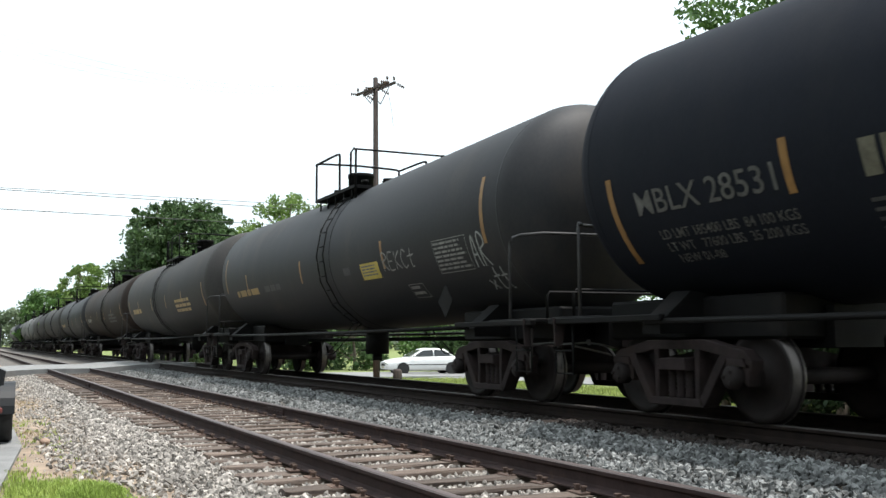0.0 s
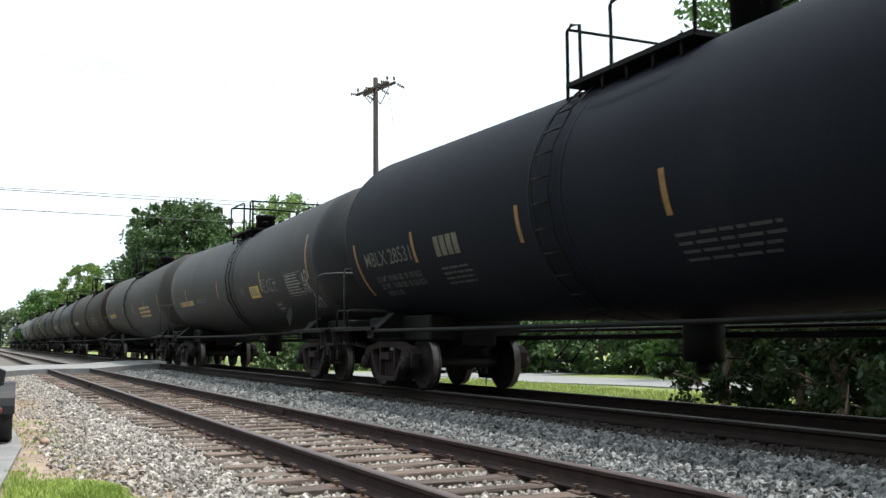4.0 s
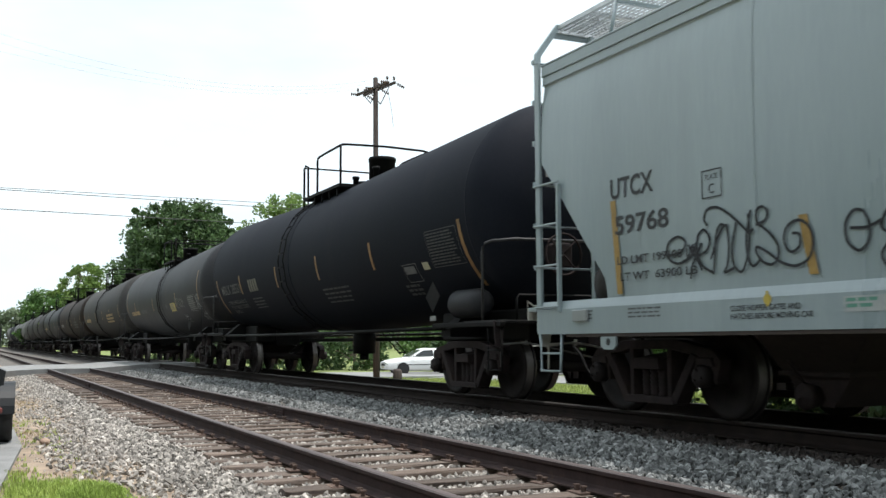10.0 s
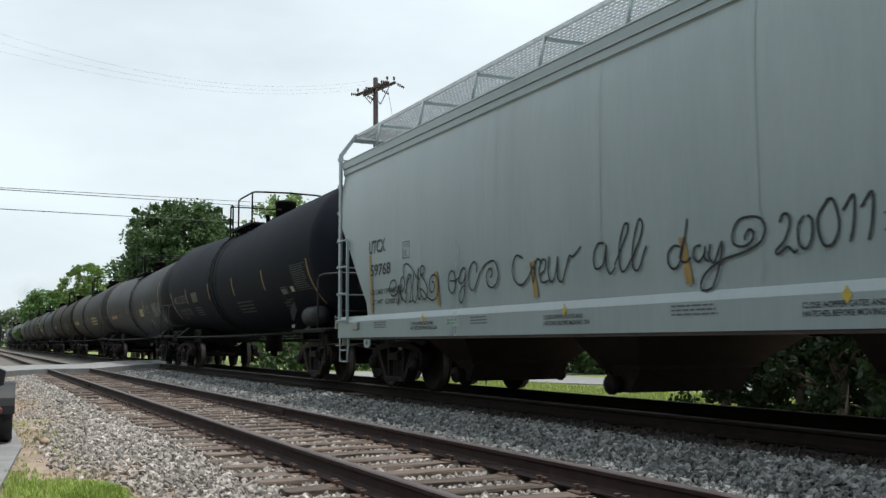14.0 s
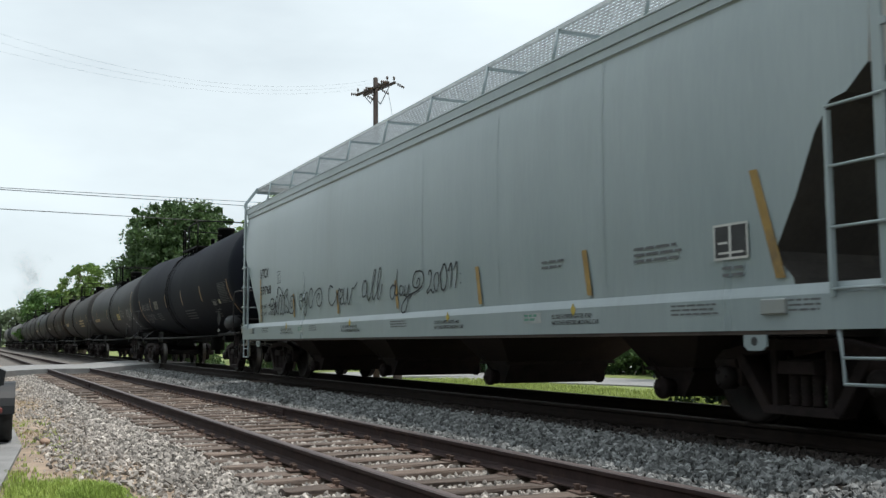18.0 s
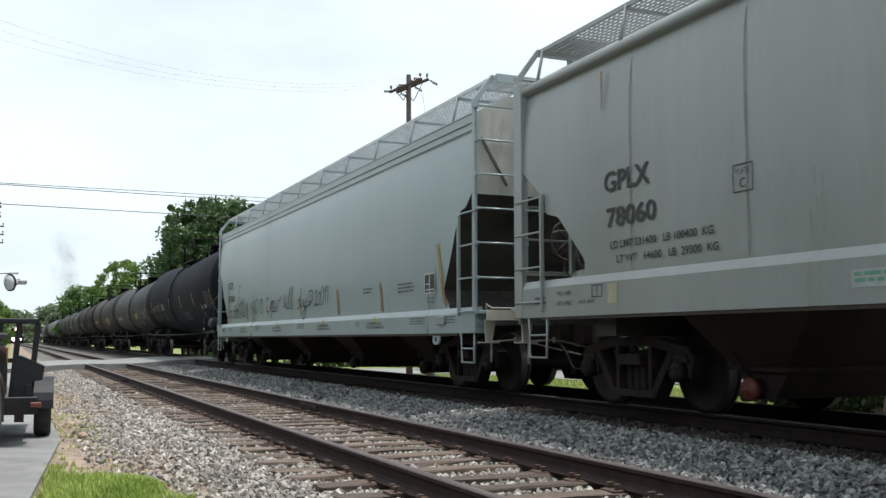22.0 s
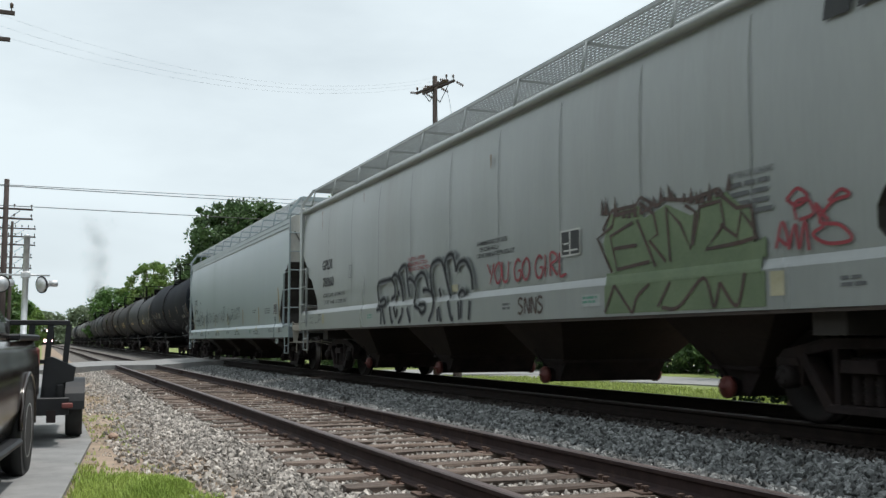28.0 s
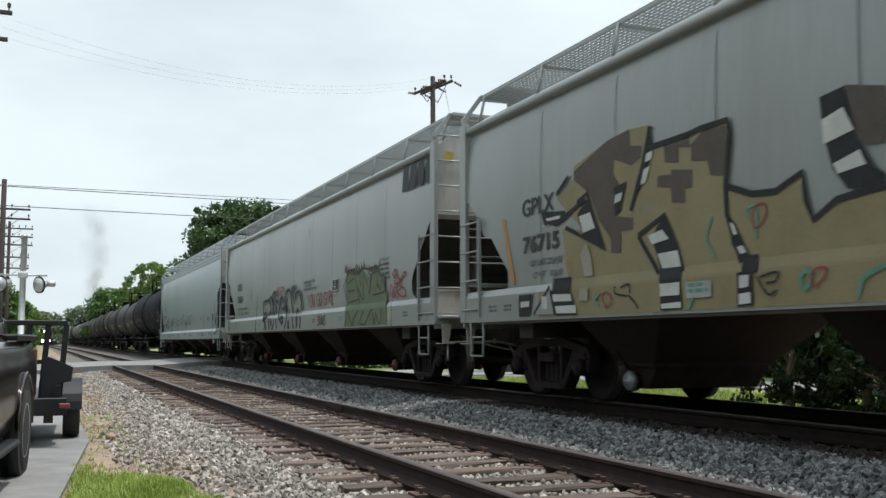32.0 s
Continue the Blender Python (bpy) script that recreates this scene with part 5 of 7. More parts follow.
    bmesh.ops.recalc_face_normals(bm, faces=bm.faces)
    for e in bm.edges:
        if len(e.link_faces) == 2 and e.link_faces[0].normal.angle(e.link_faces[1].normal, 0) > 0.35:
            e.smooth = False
    part("hopper_body", bm, [paint, M["hop_dark"], M["end_sunlit"]], t)
    for s in (-1, 1):
        bm = B()
        prism(bm, [(s * 1.625, zs0), (s * 1.625, zs1 - 0.085), (s * 1.616, zs1 - 0.06), (s * 1.590, zs1 + 0.005), (s * 1.5, zs1 + 0.01), (s * 1.42, zs0 + 0.02), (s * 1.42, zs0)], -half, half, axis="y")
        part("side_sill", bm, paint, t)
        bm = B()
        box(bm, s * 1.56 - 0.055, s * 1.56 + 0.055, -half + 0.6, half - 0.6, zs0 - 0.035, zs0 + 0.004)
        part("sill_flange", bm, M["sill_rust"], t, "grimy brown lower flange")
        for zz, w, xx in (((4.06, 0.014, 1.585), (3.932, 0.010, 1.580), (3.828, 0.008, 1.566)) if kind == 1 else ((4.0, 0.062, 1.565),)):
            bm = B()
            tube(bm, [(s * xx, -yb, zz), (s * xx, yb, zz)], w, 10)
            part("top_chord", bm, paint, t)
    # seams between side sheets
    step = 1.83 if kind == 2 else 2.35
    k = -4
    while k <= 4:
        y = (k + 0.5 if kind == 1 else k) * step
        if abs(y) < yb - 1.4:
            bm = B()
            wy = 0.007 if kind == 2 else 0.005
            v = []
            for z, x in ((zs1 + 0.03, 1.601), (2.4, 1.6025), (2.9, 1.602), (3.2, 1.6005), (3.45, 1.591), (3.68, 1.571), (3.86, 1.538)):
                v.append([bm.verts.new((-x - 0.003, y - wy, z)), bm.verts.new((-x - 0.003, y + wy, z))])
            for a, b in zip(v[:-1], v[1:]):
                bm.faces.new((a[0], a[1], b[1], b[0]))
            part("sheet_seam", bm, M["seam"] if kind == 2 else paint, t)
        k += 1
    # roof walkway of open grating, with brackets
    for s in (-1, 1):
        x0, x1 = s * 0.60, s * 1.3
        bm = B()
        for x in (x0, x1):
            box(bm, x - 0.012, x + 0.012, -half, half, 4.57, 4.62)
        for j in range(1, 11):
            x = x0 + (x1 - x0) * j / 11
            box(bm, x - 0.004, x + 0.004, -half, half, 4.585, 4.61)
        yy = -half
        while yy < half:
            box(bm, min(x0, x1), max(x0, x1), yy - 0.004, yy + 0.004, 4.588, 4.606)
            yy += 0.11
        part("roof_walkway", bm, M["galv"] if kind == 1 else M["hop_two"], t, "open steel grating walkway")
        for j in range(-5, 6 if kind == 2 else 5):
            bm = B()
            y = j * (half - 0.15) / 5 if kind == 2 else (j + 0.5) * 1.83
            tube(bm, [(s * 1.40, y, 4.12), (s * 1.30, y, 4.59)], 0.022, 6)
            tube(bm, [(s * 0.64, y, 4.36), (s * 0.64, y, 4.58)], 0.018, 6)
            box(bm, min(x0, x1), max(x0, x1), y - 0.02, y + 0.02, 4.53, 4.57)
            part("walkway_bracket", bm, paint, t)
    for s in (-1, 1):
        bm = B()
        for yy in (half - 0.70, half + 0.08):
            box(bm, -1.3, 1.3, s * yy - 0.012, s * yy + 0.012, 4.57, 4.62)
        for j in range(1, 11):
            yy = half - 0.70 + 0.78 * j / 11
            box(bm, -1.3, 1.3, s * yy - 0.004, s * yy + 0.004, 4.585, 4.61)
        for j in range(24):
            x = -1.3 + 2.6 * j / 23
            box(bm, x - 0.004, x + 0.004, min(s * (half - 0.70), s * (half + 0.08)), max(s * (half - 0.70), s * (half + 0.08)), 4.588, 4.606)
        part("end_walkway", bm, M["galv"] if kind == 1 else M["hop_two"], t, "open steel grating walkway")
        # corner posts and ladders
        for sx in (-1, 1):
            bm = B()
            x = sx * 1.6
            wide = 0.05 if kind == 1 else 0.105
            box(bm, x - (0.022 if kind == 1 else 0.035), x + (0.022 if kind == 1 else 0.035), s * (half - 0.03) - wide, s * (half - 0.03) + wide, zs0, 4.12, bevel=0.008)
            prism(bm, [(x - sx * 0.04, 4.10), (x + sx * 0.035, 4.10), (x + sx * 0.035, 4.22), (sx * 1.33, 4.63), (sx * 1.25, 4.63), (x - sx * 0.04, 4.20)], s * (half - 0.03) - 0.02, s * (half - 0.03) + 0.02, axis="y")
            part("corner_post", bm, paint, t)
            bm = B()
            yl = half - (0.51 if kind == 1 else 0.66)
            box(bm, x - 0.022 + sx * 0.035, x + 0.022 + sx * 0.035, s * yl - 0.02, s * yl + 0.02, 1.12, 2.58)
            for j in range(4):
                zz = 1.18 + j * 0.477 if kind == 1 else 1.24 + j * 0.435
                tube(bm, [(x + sx * 0.045, s * (yl - 0.01), zz), (x + sx * 0.045, s * (half + 0.02), zz)], 0.014, 6)
            part("side_ladder", bm, paint, t)
            bm = B()
            xi = sx * 0.8
            box(bm, xi - 0.03, xi + 0.03, s * half - 0.035, s * half + 0.035, 1.1, 4.55)
            for j in range(7 if kind == 1 else 8):
                zz = 1.16 + j * 0.497 if kind == 1 else 1.23 + j * 0.427
                tube(bm, [(x, s * (half + 0.05), zz), (xi, s * (half + 0.05), zz)], 0.015, 6)
                for xr in (x, xi):
                    box(bm, xr - 0.028, xr + 0.028, s * (half + 0.04) - 0.022, s * (half + 0.04) + 0.022, zz - 0.028, zz + 0.028)
            part("end_ladder", bm, paint, t)
            bm = B()
            yy0, yy1, zl = (s * (half - 0.5), s * (half - 0.03), zs0 - 0.42) if kind == 1 else (s * (half - 0.74), s * (half - 0.26), 0.555)
            tube(bm, [(x, yy0, zs0), (x, yy0 + s * 0.04, zl), (x, yy1 - s * 0.02, zl), (x, yy1, zs0)], 0.02, 6)
            tube(bm, [(x, yy0 + s * 0.02, zs0 - 0.22), (x, yy1 - s * 0.01, zs0 - 0.22)], 0.014, 6)
            part("stirrup_step", bm, paint, t)
        bm = B()
        box(bm, -1.58, 1.58, min(s * (half - 0.25), s * (half + 0.28)), max(s * (half - 0.25), s * (half + 0.28)), 1.14, 1.19, bevel=0.008)
        box(bm, -1.6, 1.6, min(s * (half - 0.02), s * (half + 0.02)), max(s * (half - 0.02), s * (half + 0.02)), 0.98, 1.14)
        part("end_platform", bm, paint, t)
        bm = B()
        for zz in ((2.651, 3.148) if kind == 1 else (2.511, 2.084)):
            tube(bm, [(-0.8, s * (half + 0.05), zz), (0.8, s * (half + 0.05), zz)], 0.015, 6)
        part("cross_handrail", bm, paint, t)
        if kind == 1:
            for sx in (-1, 1):
                bm = B()
                prism(bm, [(sx * 1.48, 3.70), (sx * 1.44, 3.70), (sx * 1.03, 3.02), (sx * 1.07, 3.02)], s * (yb + 0.004), s * (yb + 0.03), axis="y")
                part("end_brace", bm, M["cap_grey"], t)
                bm = B()
                box(bm, min(sx * 0.84, sx * 1.58), max(sx * 0.84, sx * 1.58), min(s * (half + 0.285), s * (half + 0.31)), max(s * (half + 0.285), s * (half + 0.31)), 1.04, 1.19, bevel=0.006)
                tube(bm, [(sx * 1.58, s * (half + 0.30), 1.20), (sx * 1.58, s * (half + 0.30), 1.27), (sx * 1.5, s * (half + 0.30), 1.215), (sx * 0.84, s * (half + 0.30), 1.215)], 0.012, 6)
                part("end_step", bm, M["end_cream"], t, "dusty cream step plate, toned as sunlit")
            bm = box(B(), -1.3, 1.3, min(s * (half + 0.085), s * (half + 0.10)), max(s * (half + 0.085), s * (half + 0.10)), 4.50, 4.63, bevel=0.004)
            part("walkway_fascia", bm, paint, t)
        if kind == 2:
            bm = B()
            box(bm, -1.57, 1.57, min(s * (half + 0.03), s * (half + 0.06)), max(s * (half + 0.03), s * (half + 0.06)), 1.06, 1.60, bevel=0.008)
            box(bm, -1.57, 1.57, min(s * (half - 0.12), s * (half + 0.07)), max(s * (half - 0.12), s * (half + 0.07)), 1.60, 1.63)
            part("end_sill_panel", bm, M["end_cream"], t, "dusty cream end panel, toned as sunlit")
            bm = box(B(), -1.38, -1.22, min(s * (yb + 0.004), s * (yb + 0.008)), max(s * (yb + 0.004), s * (yb + 0.008)), 3.80, 3.98)
            part("label_plate", bm, M["yellow_sign"], t, "yellow caution label")
        bm = B()
        box(bm, -0.35, 0.35, min(s * 6.6, s * (half + 0.2)), max(s * 6.6, s * (half + 0.2)), 0.72, 1.12)
        box(bm, -1.45, 1.45, s * 8.07 - 0.2, s * 8.07 + 0.2, 0.82, 1.2)
        for x in (-0.7, 0.7):
            prism(bm, [(s * (half - 0.1), 1.18), (s * (half - 0.3), 1.18), (s * (yb - 0.5), 2.5), (s * (yb - 0.38), 2.6)], x - 0.04, x + 0.04)
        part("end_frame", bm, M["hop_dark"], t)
        add_truck(t, s * 8.07)
        end_gear(t, s, half + 0.18, 1.14)
        bm = B()
        lathe(bm, [(0.04, -0.5), (0.2, -0.46), (0.22, -0.38), (0.22, 0.38), (0.2, 0.46), (0.04, 0.5)], axis="x", seg=18, at=(-0.6 * s, s * (half - 0.55), 1.45))
        part("brake_cylinder", bm, M["hop_dark"] if kind == 1 else paint, t)
        for sx in ((-1, 1) if kind == 1 else ()):
            bm = B()
            prism(bm, [(s * 7.95, zs0), (s * 8.22, zs0), (s * 8.22, zs0 - 0.13), (s * 8.16, zs0 - 0.17), (s * 8.0, zs0 - 0.17), (s * 7.95, zs0 - 0.13)], sx * 1.6 - 0.012, sx * 1.6 + 0.012)
            lathe(bm, [(0.038, -0.014), (0.038, 0.014)], axis="x", seg=12, at=(sx * 1.602, s * 8.08, zs0 - 0.09), mi=1)
            part("jacking_pad", bm, [paint, M["ink"]], t)
    # discharge pockets: troughs across the car, each with a pan and an outlet at its ends
    for k, yc in enumerate((6.0, 1.95, -2.08, -6.0) if kind == 1 else (6.25, 2.1, -2.0, -6.08)):
        ya, yz = (yc - 1.2, yc + 0.2) if kind == 1 else (yc - 1.38, yc + 0.55)
        bm = B()
        zt = zs0 + 0.06
        top = [bm.verts.new(q) for q in ((-1.46, ya, zt), (1.1, ya, zt), (1.1, yz, zt), (-1.46, yz, zt))]
        low = [bm.verts.new(q) for q in ((-0.86, yc - 0.38, 0.50), (0.86, yc - 0.38, 0.50), (0.86, yc + 0.38, 0.50), (-0.86, yc + 0.38, 0.50))]
        for j in range(4):
            bm.faces.new((top[j], top[(j + 1) % 4], low[(j + 1) % 4], low[j]))
        bm.faces.new(low)
        bm.faces.new(top[::-1])
        bmesh.ops.recalc_face_normals(bm, faces=bm.faces)
        pk = part("discharge_pocket", bm, M["hop_under"], t, "dusty sloping discharge pocket, darkened for shade under the car")
        bm = B()
        box(bm, -0.90, 0.90, yc - 0.41, yc + 0.41, 0.47, 0.51)
        prism(bm, [(yc - 0.36, 0.47), (yc - 0.16, 0.20), (yc + 0.16, 0.20), (yc + 0.36, 0.47)], -0.82, 0.82)
        part("outlet_pan", bm, M["frame_dark"], pk)
        for sx in (-1, 1):
            bm = lathe(B(), [(0.10, sx * 0.95), (0.10, sx * 0.8)], axis="x", seg=16, at=(0, yc + 0.05, 0.29))
            part("outlet_tube", bm, M["frame_dark"], pk)
            bm = lathe(B(), [(0.015, sx * 1.03), (0.022, sx * 0.99), (0.10, sx * 0.975), (0.118, sx * 0.95), (0.118, sx * 0.90)], axis="x", seg=20, at=(0, yc + 0.05, 0.29))
            cap = M["hop_two"] if (u < -50 and k == 0) else M["red_cap"] if kind == 2 else M["frame_dark"]
            part("outlet_cap", bm, cap, pk)
        bm = tube(B(), [(-0.88, yc + 0.1, 0.40), (-1.0, yc + 0.16, 0.58), (-1.02, yc + 0.2, 0.66)], 0.012, 5)
        part("pan_lever", bm, M["frame_dark"], pk)
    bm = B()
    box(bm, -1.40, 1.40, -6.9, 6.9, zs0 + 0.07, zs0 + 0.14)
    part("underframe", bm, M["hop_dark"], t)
    return t


hop1 = hopper_car(-18.2, 9.49, (0.87, 1.235), M["hop_one"], "pale blue-grey covered hopper car with black cursive graffiti", 1)
train.append((hop1, -18.2))
lettering("reporting_mark", "UTCX", hop1, 8.0, 2.26, 0.22, M["ink"], wide=0.72, bold=0.018)
lettering("car_number", "59768", hop1, 7.93, 1.88, 0.20, M["ink"], wide=0.88, bold=0.018)
lettering("load_limit", "LD LMT 199100 LB", hop1, 7.9, 1.57, 0.085, M["ink"], wide=1.25, bold=0.015)
lettering("light_weight", "LT WT  63900 LB", hop1, 7.85, 1.40, 0.085, M["ink"], wide=1.2, bold=0.015)


def plate_box(car, y, z, letter="C"):
    bm = B()
    for a in ((y, y - 0.27, z + 0.25, z + 0.262), (y, y - 0.27, z, z + 0.012), (y, y - 0.012, z, z + 0.262), (y - 0.258, y - 0.27, z, z + 0.262)):
        plate(bm, *a, n=1)
    part("plate_outline", bm, M["ink"], car)
    lettering("plate_letter", "PLATE", car, y - 0.05, z + 0.17, 0.05, M["ink"], wide=0.17)
    lettering("plate_letter", letter, car, y - 0.09, z + 0.04, 0.09, M["ink"])


plate_box(hop1, 6.56, 2.08)
for y, z0, z1 in ((7.96, 1.27, 2.25), (5.35, 1.31, 1.80), (2.63, 1.31, 1.74), (-0.15, 1.31, 1.76), (-2.95, 1.28, 1.78), (-5.5, 1.28, 1.78)):
    bm = patch(B(), [(y + 0.05, z1), (y - 0.045, z1), (y - 0.145, z0), (y - 0.05, z0)], lift=0.003)
    part("reflective_strip", bm, M["yellow"], hop1, "amber reflective strip")
bm = patch(B(), [(-8.07, 2.25), (-8.17, 2.25), (-8.46, 1.3), (-8.35, 1.3)], lift=0.003)
part("reflective_strip", bm, M["yellow"], hop1, "amber reflective strip")
for strokes in (
        "7.06,1.60 6.88,1.62 6.81,1.71 6.92,1.77 7.06,1.72 7.08,1.60 6.96,1.52 6.80,1.54 6.70,1.68",
        "6.88,1.52 6.73,1.57 6.66,1.69|6.77,1.68 6.65,1.53 6.58,1.43|6.58,1.68 6.72,1.48 6.74,1.36",
        "6.65,1.56 6.51,1.61 6.47,1.71 6.55,1.80 6.64,1.73 6.63,1.56 6.56,1.46 6.42,1.39",
        "6.50,1.83 6.54,1.90 6.49,1.98 6.35,1.98 6.19,1.89 6.06,1.79 5.97,1.72 5.91,1.74|6.24,1.80 6.33,1.82 6.39,1.71 6.41,1.52 6.43,1.39|6.28,1.81 6.38,1.68 6.46,1.52|6.24,1.82 6.22,1.61 6.25,1.45 6.29,1.39 6.16,1.42",
        "6.12,1.82 6.18,1.61 6.16,1.45 6.07,1.38 6.00,1.49 5.96,1.67 5.97,1.88|5.94,1.91 6.00,1.67 5.98,1.49 5.92,1.42 5.83,1.48",
        "5.88,1.77 5.77,1.80 5.74,1.87 5.80,1.92 5.87,1.89 5.86,1.79 5.74,1.70 5.64,1.59 5.63,1.48 5.70,1.42 5.81,1.45 5.88,1.53 5.87,1.58 5.74,1.52 5.60,1.43 5.44,1.39 5.30,1.44 5.25,1.56 5.29,1.70 5.41,1.76 5.53,1.71 5.56,1.60 5.50,1.51 5.40,1.54 5.39,1.64 5.47,1.66",
        "4.75,1.76 4.84,1.77 4.92,1.68 4.91,1.54 4.80,1.46 4.71,1.53 4.70,1.66 4.75,1.76|4.88,1.64 4.72,1.63 4.59,1.67",
        "4.38,1.76 4.46,1.79 4.55,1.72 4.59,1.62 4.52,1.58 4.42,1.63 4.38,1.74 4.41,1.54 4.43,1.41 4.50,1.32 4.57,1.35 4.59,1.43 4.51,1.51 4.39,1.56",
        "4.05,1.70 4.07,1.81 4.14,1.85 4.24,1.79 4.29,1.67 4.28,1.54 4.19,1.47 4.11,1.50 4.03,1.60 3.94,1.71 3.83,1.78 3.70,1.82 3.58,1.82 3.49,1.73 3.46,1.63 3.52,1.52 3.65,1.48 3.76,1.54 3.78,1.64 3.72,1.72 3.64,1.72 3.63,1.65 3.68,1.61",
        "2.84,1.80 3.00,1.84 3.09,1.71 3.06,1.56 2.90,1.47 2.73,1.54 2.59,1.69",
        "2.65,1.72 2.59,1.48 2.55,1.75|2.60,1.64 2.49,1.76 2.39,1.70",
        "2.46,1.56 2.33,1.62 2.31,1.73 2.40,1.73 2.46,1.61 2.40,1.48 2.24,1.49",
        "2.23,1.77 2.25,1.56 2.17,1.47 2.08,1.59 2.04,1.76 2.05,1.53 1.96,1.46 1.87,1.61 1.80,1.74 1.72,1.73 1.56,1.83",
        "1.12,1.82 1.24,1.82 1.32,1.69 1.28,1.56 1.14,1.60 1.08,1.80 1.09,1.61 1.02,1.49 0.92,1.55",
        "0.94,1.57 0.73,1.86 0.69,1.97 0.76,1.97 0.85,1.75 0.83,1.53 0.75,1.51 0.62,1.64",
        "0.63,1.61 0.47,1.86 0.46,1.98 0.52,1.99 0.61,1.76 0.62,1.54 0.53,1.50 0.44,1.65 0.39,1.73",
        "-0.13,1.67 -0.04,1.69 0.05,1.63 0.05,1.52 -0.04,1.47 -0.14,1.57 -0.24,1.93|-0.19,1.76 -0.12,1.57 -0.20,1.52 -0.28,1.56",
        "-0.42,1.66 -0.34,1.65 -0.31,1.57 -0.38,1.51 -0.46,1.57 -0.48,1.65 -0.47,1.54 -0.53,1.50",
        "-0.55,1.66 -0.53,1.55 -0.60,1.49 -0.70,1.67 -0.68,1.50 -0.59,1.30 -0.53,1.25 -0.42,1.25 -0.42,1.34 -0.51,1.42 -0.69,1.50 -0.98,1.55 -1.18,1.62 -1.24,1.73 -1.19,1.82 -1.06,1.85 -0.92,1.83 -0.84,1.72 -0.86,1.63 -0.98,1.60 -1.08,1.64 -1.10,1.71 -1.05,1.74 -1.00,1.69 -1.00,1.65",
        "-1.41,1.76 -1.44,1.82 -1.50,1.82 -1.52,1.74 -1.46,1.61 -1.36,1.53 -1.39,1.50 -1.49,1.55 -1.56,1.50 -1.60,1.52",
        "-1.68,1.79 -1.61,1.71 -1.62,1.56 -1.69,1.52 -1.75,1.60 -1.76,1.74 -1.71,1.79"):
    bm = B()
    for st in strokes.split("|"):
        ribbon(bm, read(st), 0.025, lift=0.005)
    part("graffiti_letter", bm, M["spray_black"], hop1, "black cursive sprayed letter")
for text, y, z, w, hh in (("011!", -1.81, 1.53, 0.78, 0.36),):
    part("graffiti_word", scrawl(B(), text, y, z, w, hh, 0.026), M["spray_black"], hop1, "black cursive sprayed graffiti")
SILL = lambda y, z, lift: (-1.626 - lift, y, z)
for y in (5.75, 1.88, -2.1, -5.3):
    lettering("notice", "CLOSE HOPPER GATES AND\nHATCHES BEFORE MOVING CAR", hop1, y + 0.45, 0.97, 0.12, M["ink"], SILL, 0.95, 0.004, 0.015)
    bm = B()
    lathe(bm, [(0.045, -1.632), (0.045, -1.627)], axis="x", seg=12, at=(0, y, 1.13))
    box(bm, -1.632, -1.627, y - 0.012, y + 0.012, 1.07, 1.2)
    part("marker", bm, M["yellow_sign"], hop1, "round yellow marker")
for y, w, mt in ((8.6, 0.3, "ink_grey"), (7.7, 0.55, "ink_grey"), (4.2, 0.5, "ink_grey"), (0.0, 0.75, "ink_grey"), (-7.0, 0.7, "ink_grey"), (-8.5, 0.35, "ink_grey")):
    part("small_lettering", bars(B(), y, 1.12, w, 0.12, 3, SILL, 0.004, int(y * 10) + 200, 0.58), M[mt], hop1)
for y in (4.95, -4.2):
    part("label_plate", plate(B(), y, y - 0.42, 1.0, 1.12, SILL, 0.004, 1), M["label_grey"], hop1, "small white and green label")
    part("label_print", bars(B(), y - 0.03, 1.105, 0.3, 0.09, 2, SILL, 0.006, 77, 0.4), M["spray_teal"], hop1)
for y in (8.55, -8.35):
    bm = B()
    box(bm, -1.665, -1.62, y - 0.14, y + 0.14, 1.0, 1.13, bevel=0.01)
    part("defect_card_box", bm, M["hop_two"], hop1)
bm = plate(B(), -7.62, -8.02, 1.52, 1.80, n=1)
part("data_label", bm, M["ink"], hop1, "black and white data label")
bm = B()
for a, b, c, d in ((-7.6, -8.04, 1.5, 1.52), (-7.6, -8.04, 1.8, 1.82), (-7.6, -7.62, 1.5, 1.82), (-8.02, -8.04, 1.5, 1.82), (-7.8, -7.83, 1.52, 1.8), (-7.66, -7.78, 1.64, 1.66), (-7.66, -7.98, 1.55, 1.57)):
    plate(bm, a, b, c, d, lift=0.008, n=1)
part("data_label_frame", bm, M["spray_white"], hop1)
for y, z, w, r in ((-4.6, 1.72, 0.5, 2), (-6.4, 1.72, 0.75, 3), (-7.7, 1.44, 0.3, 2)):
    part("small_lettering", bars(B(), y, z, w, 0.062 * r, r, flat_side, 0.004, int(-y * 10), 0.55), M["ink_grey"], hop1)
brake_wheel(hop1, -0.3, -9.85, 2.2, -1, M["hop_dark"])

hop2 = hopper_car(-38.88, 9.87, (1.05, 1.50), M["hop_two"], "pale grey covered hopper car with dark grey, green and red graffiti", 2)
train.append((hop2, -38.88))
lettering("reporting_mark", "GPLX", hop2, 7.83, 2.40, 0.235, M["ink"], wide=0.86, bold=0.022)
lettering("car_number", "78060", hop2, 7.79, 2.005, 0.225, M["ink"], wide=0.92, bold=0.022)
lettering("load_limit", "LD LMT 221400   LB 100400  KG", hop2, 7.72, 1.77, 0.085, M["ink"], wide=1.75, bold=0.015)
lettering("light_weight", "LT WT   64600   LB  29300  KG", hop2, 7.6, 1.61, 0.085, M["ink"], wide=1.7, bold=0.015)
plate_box(hop2, 5.68, 2.11)
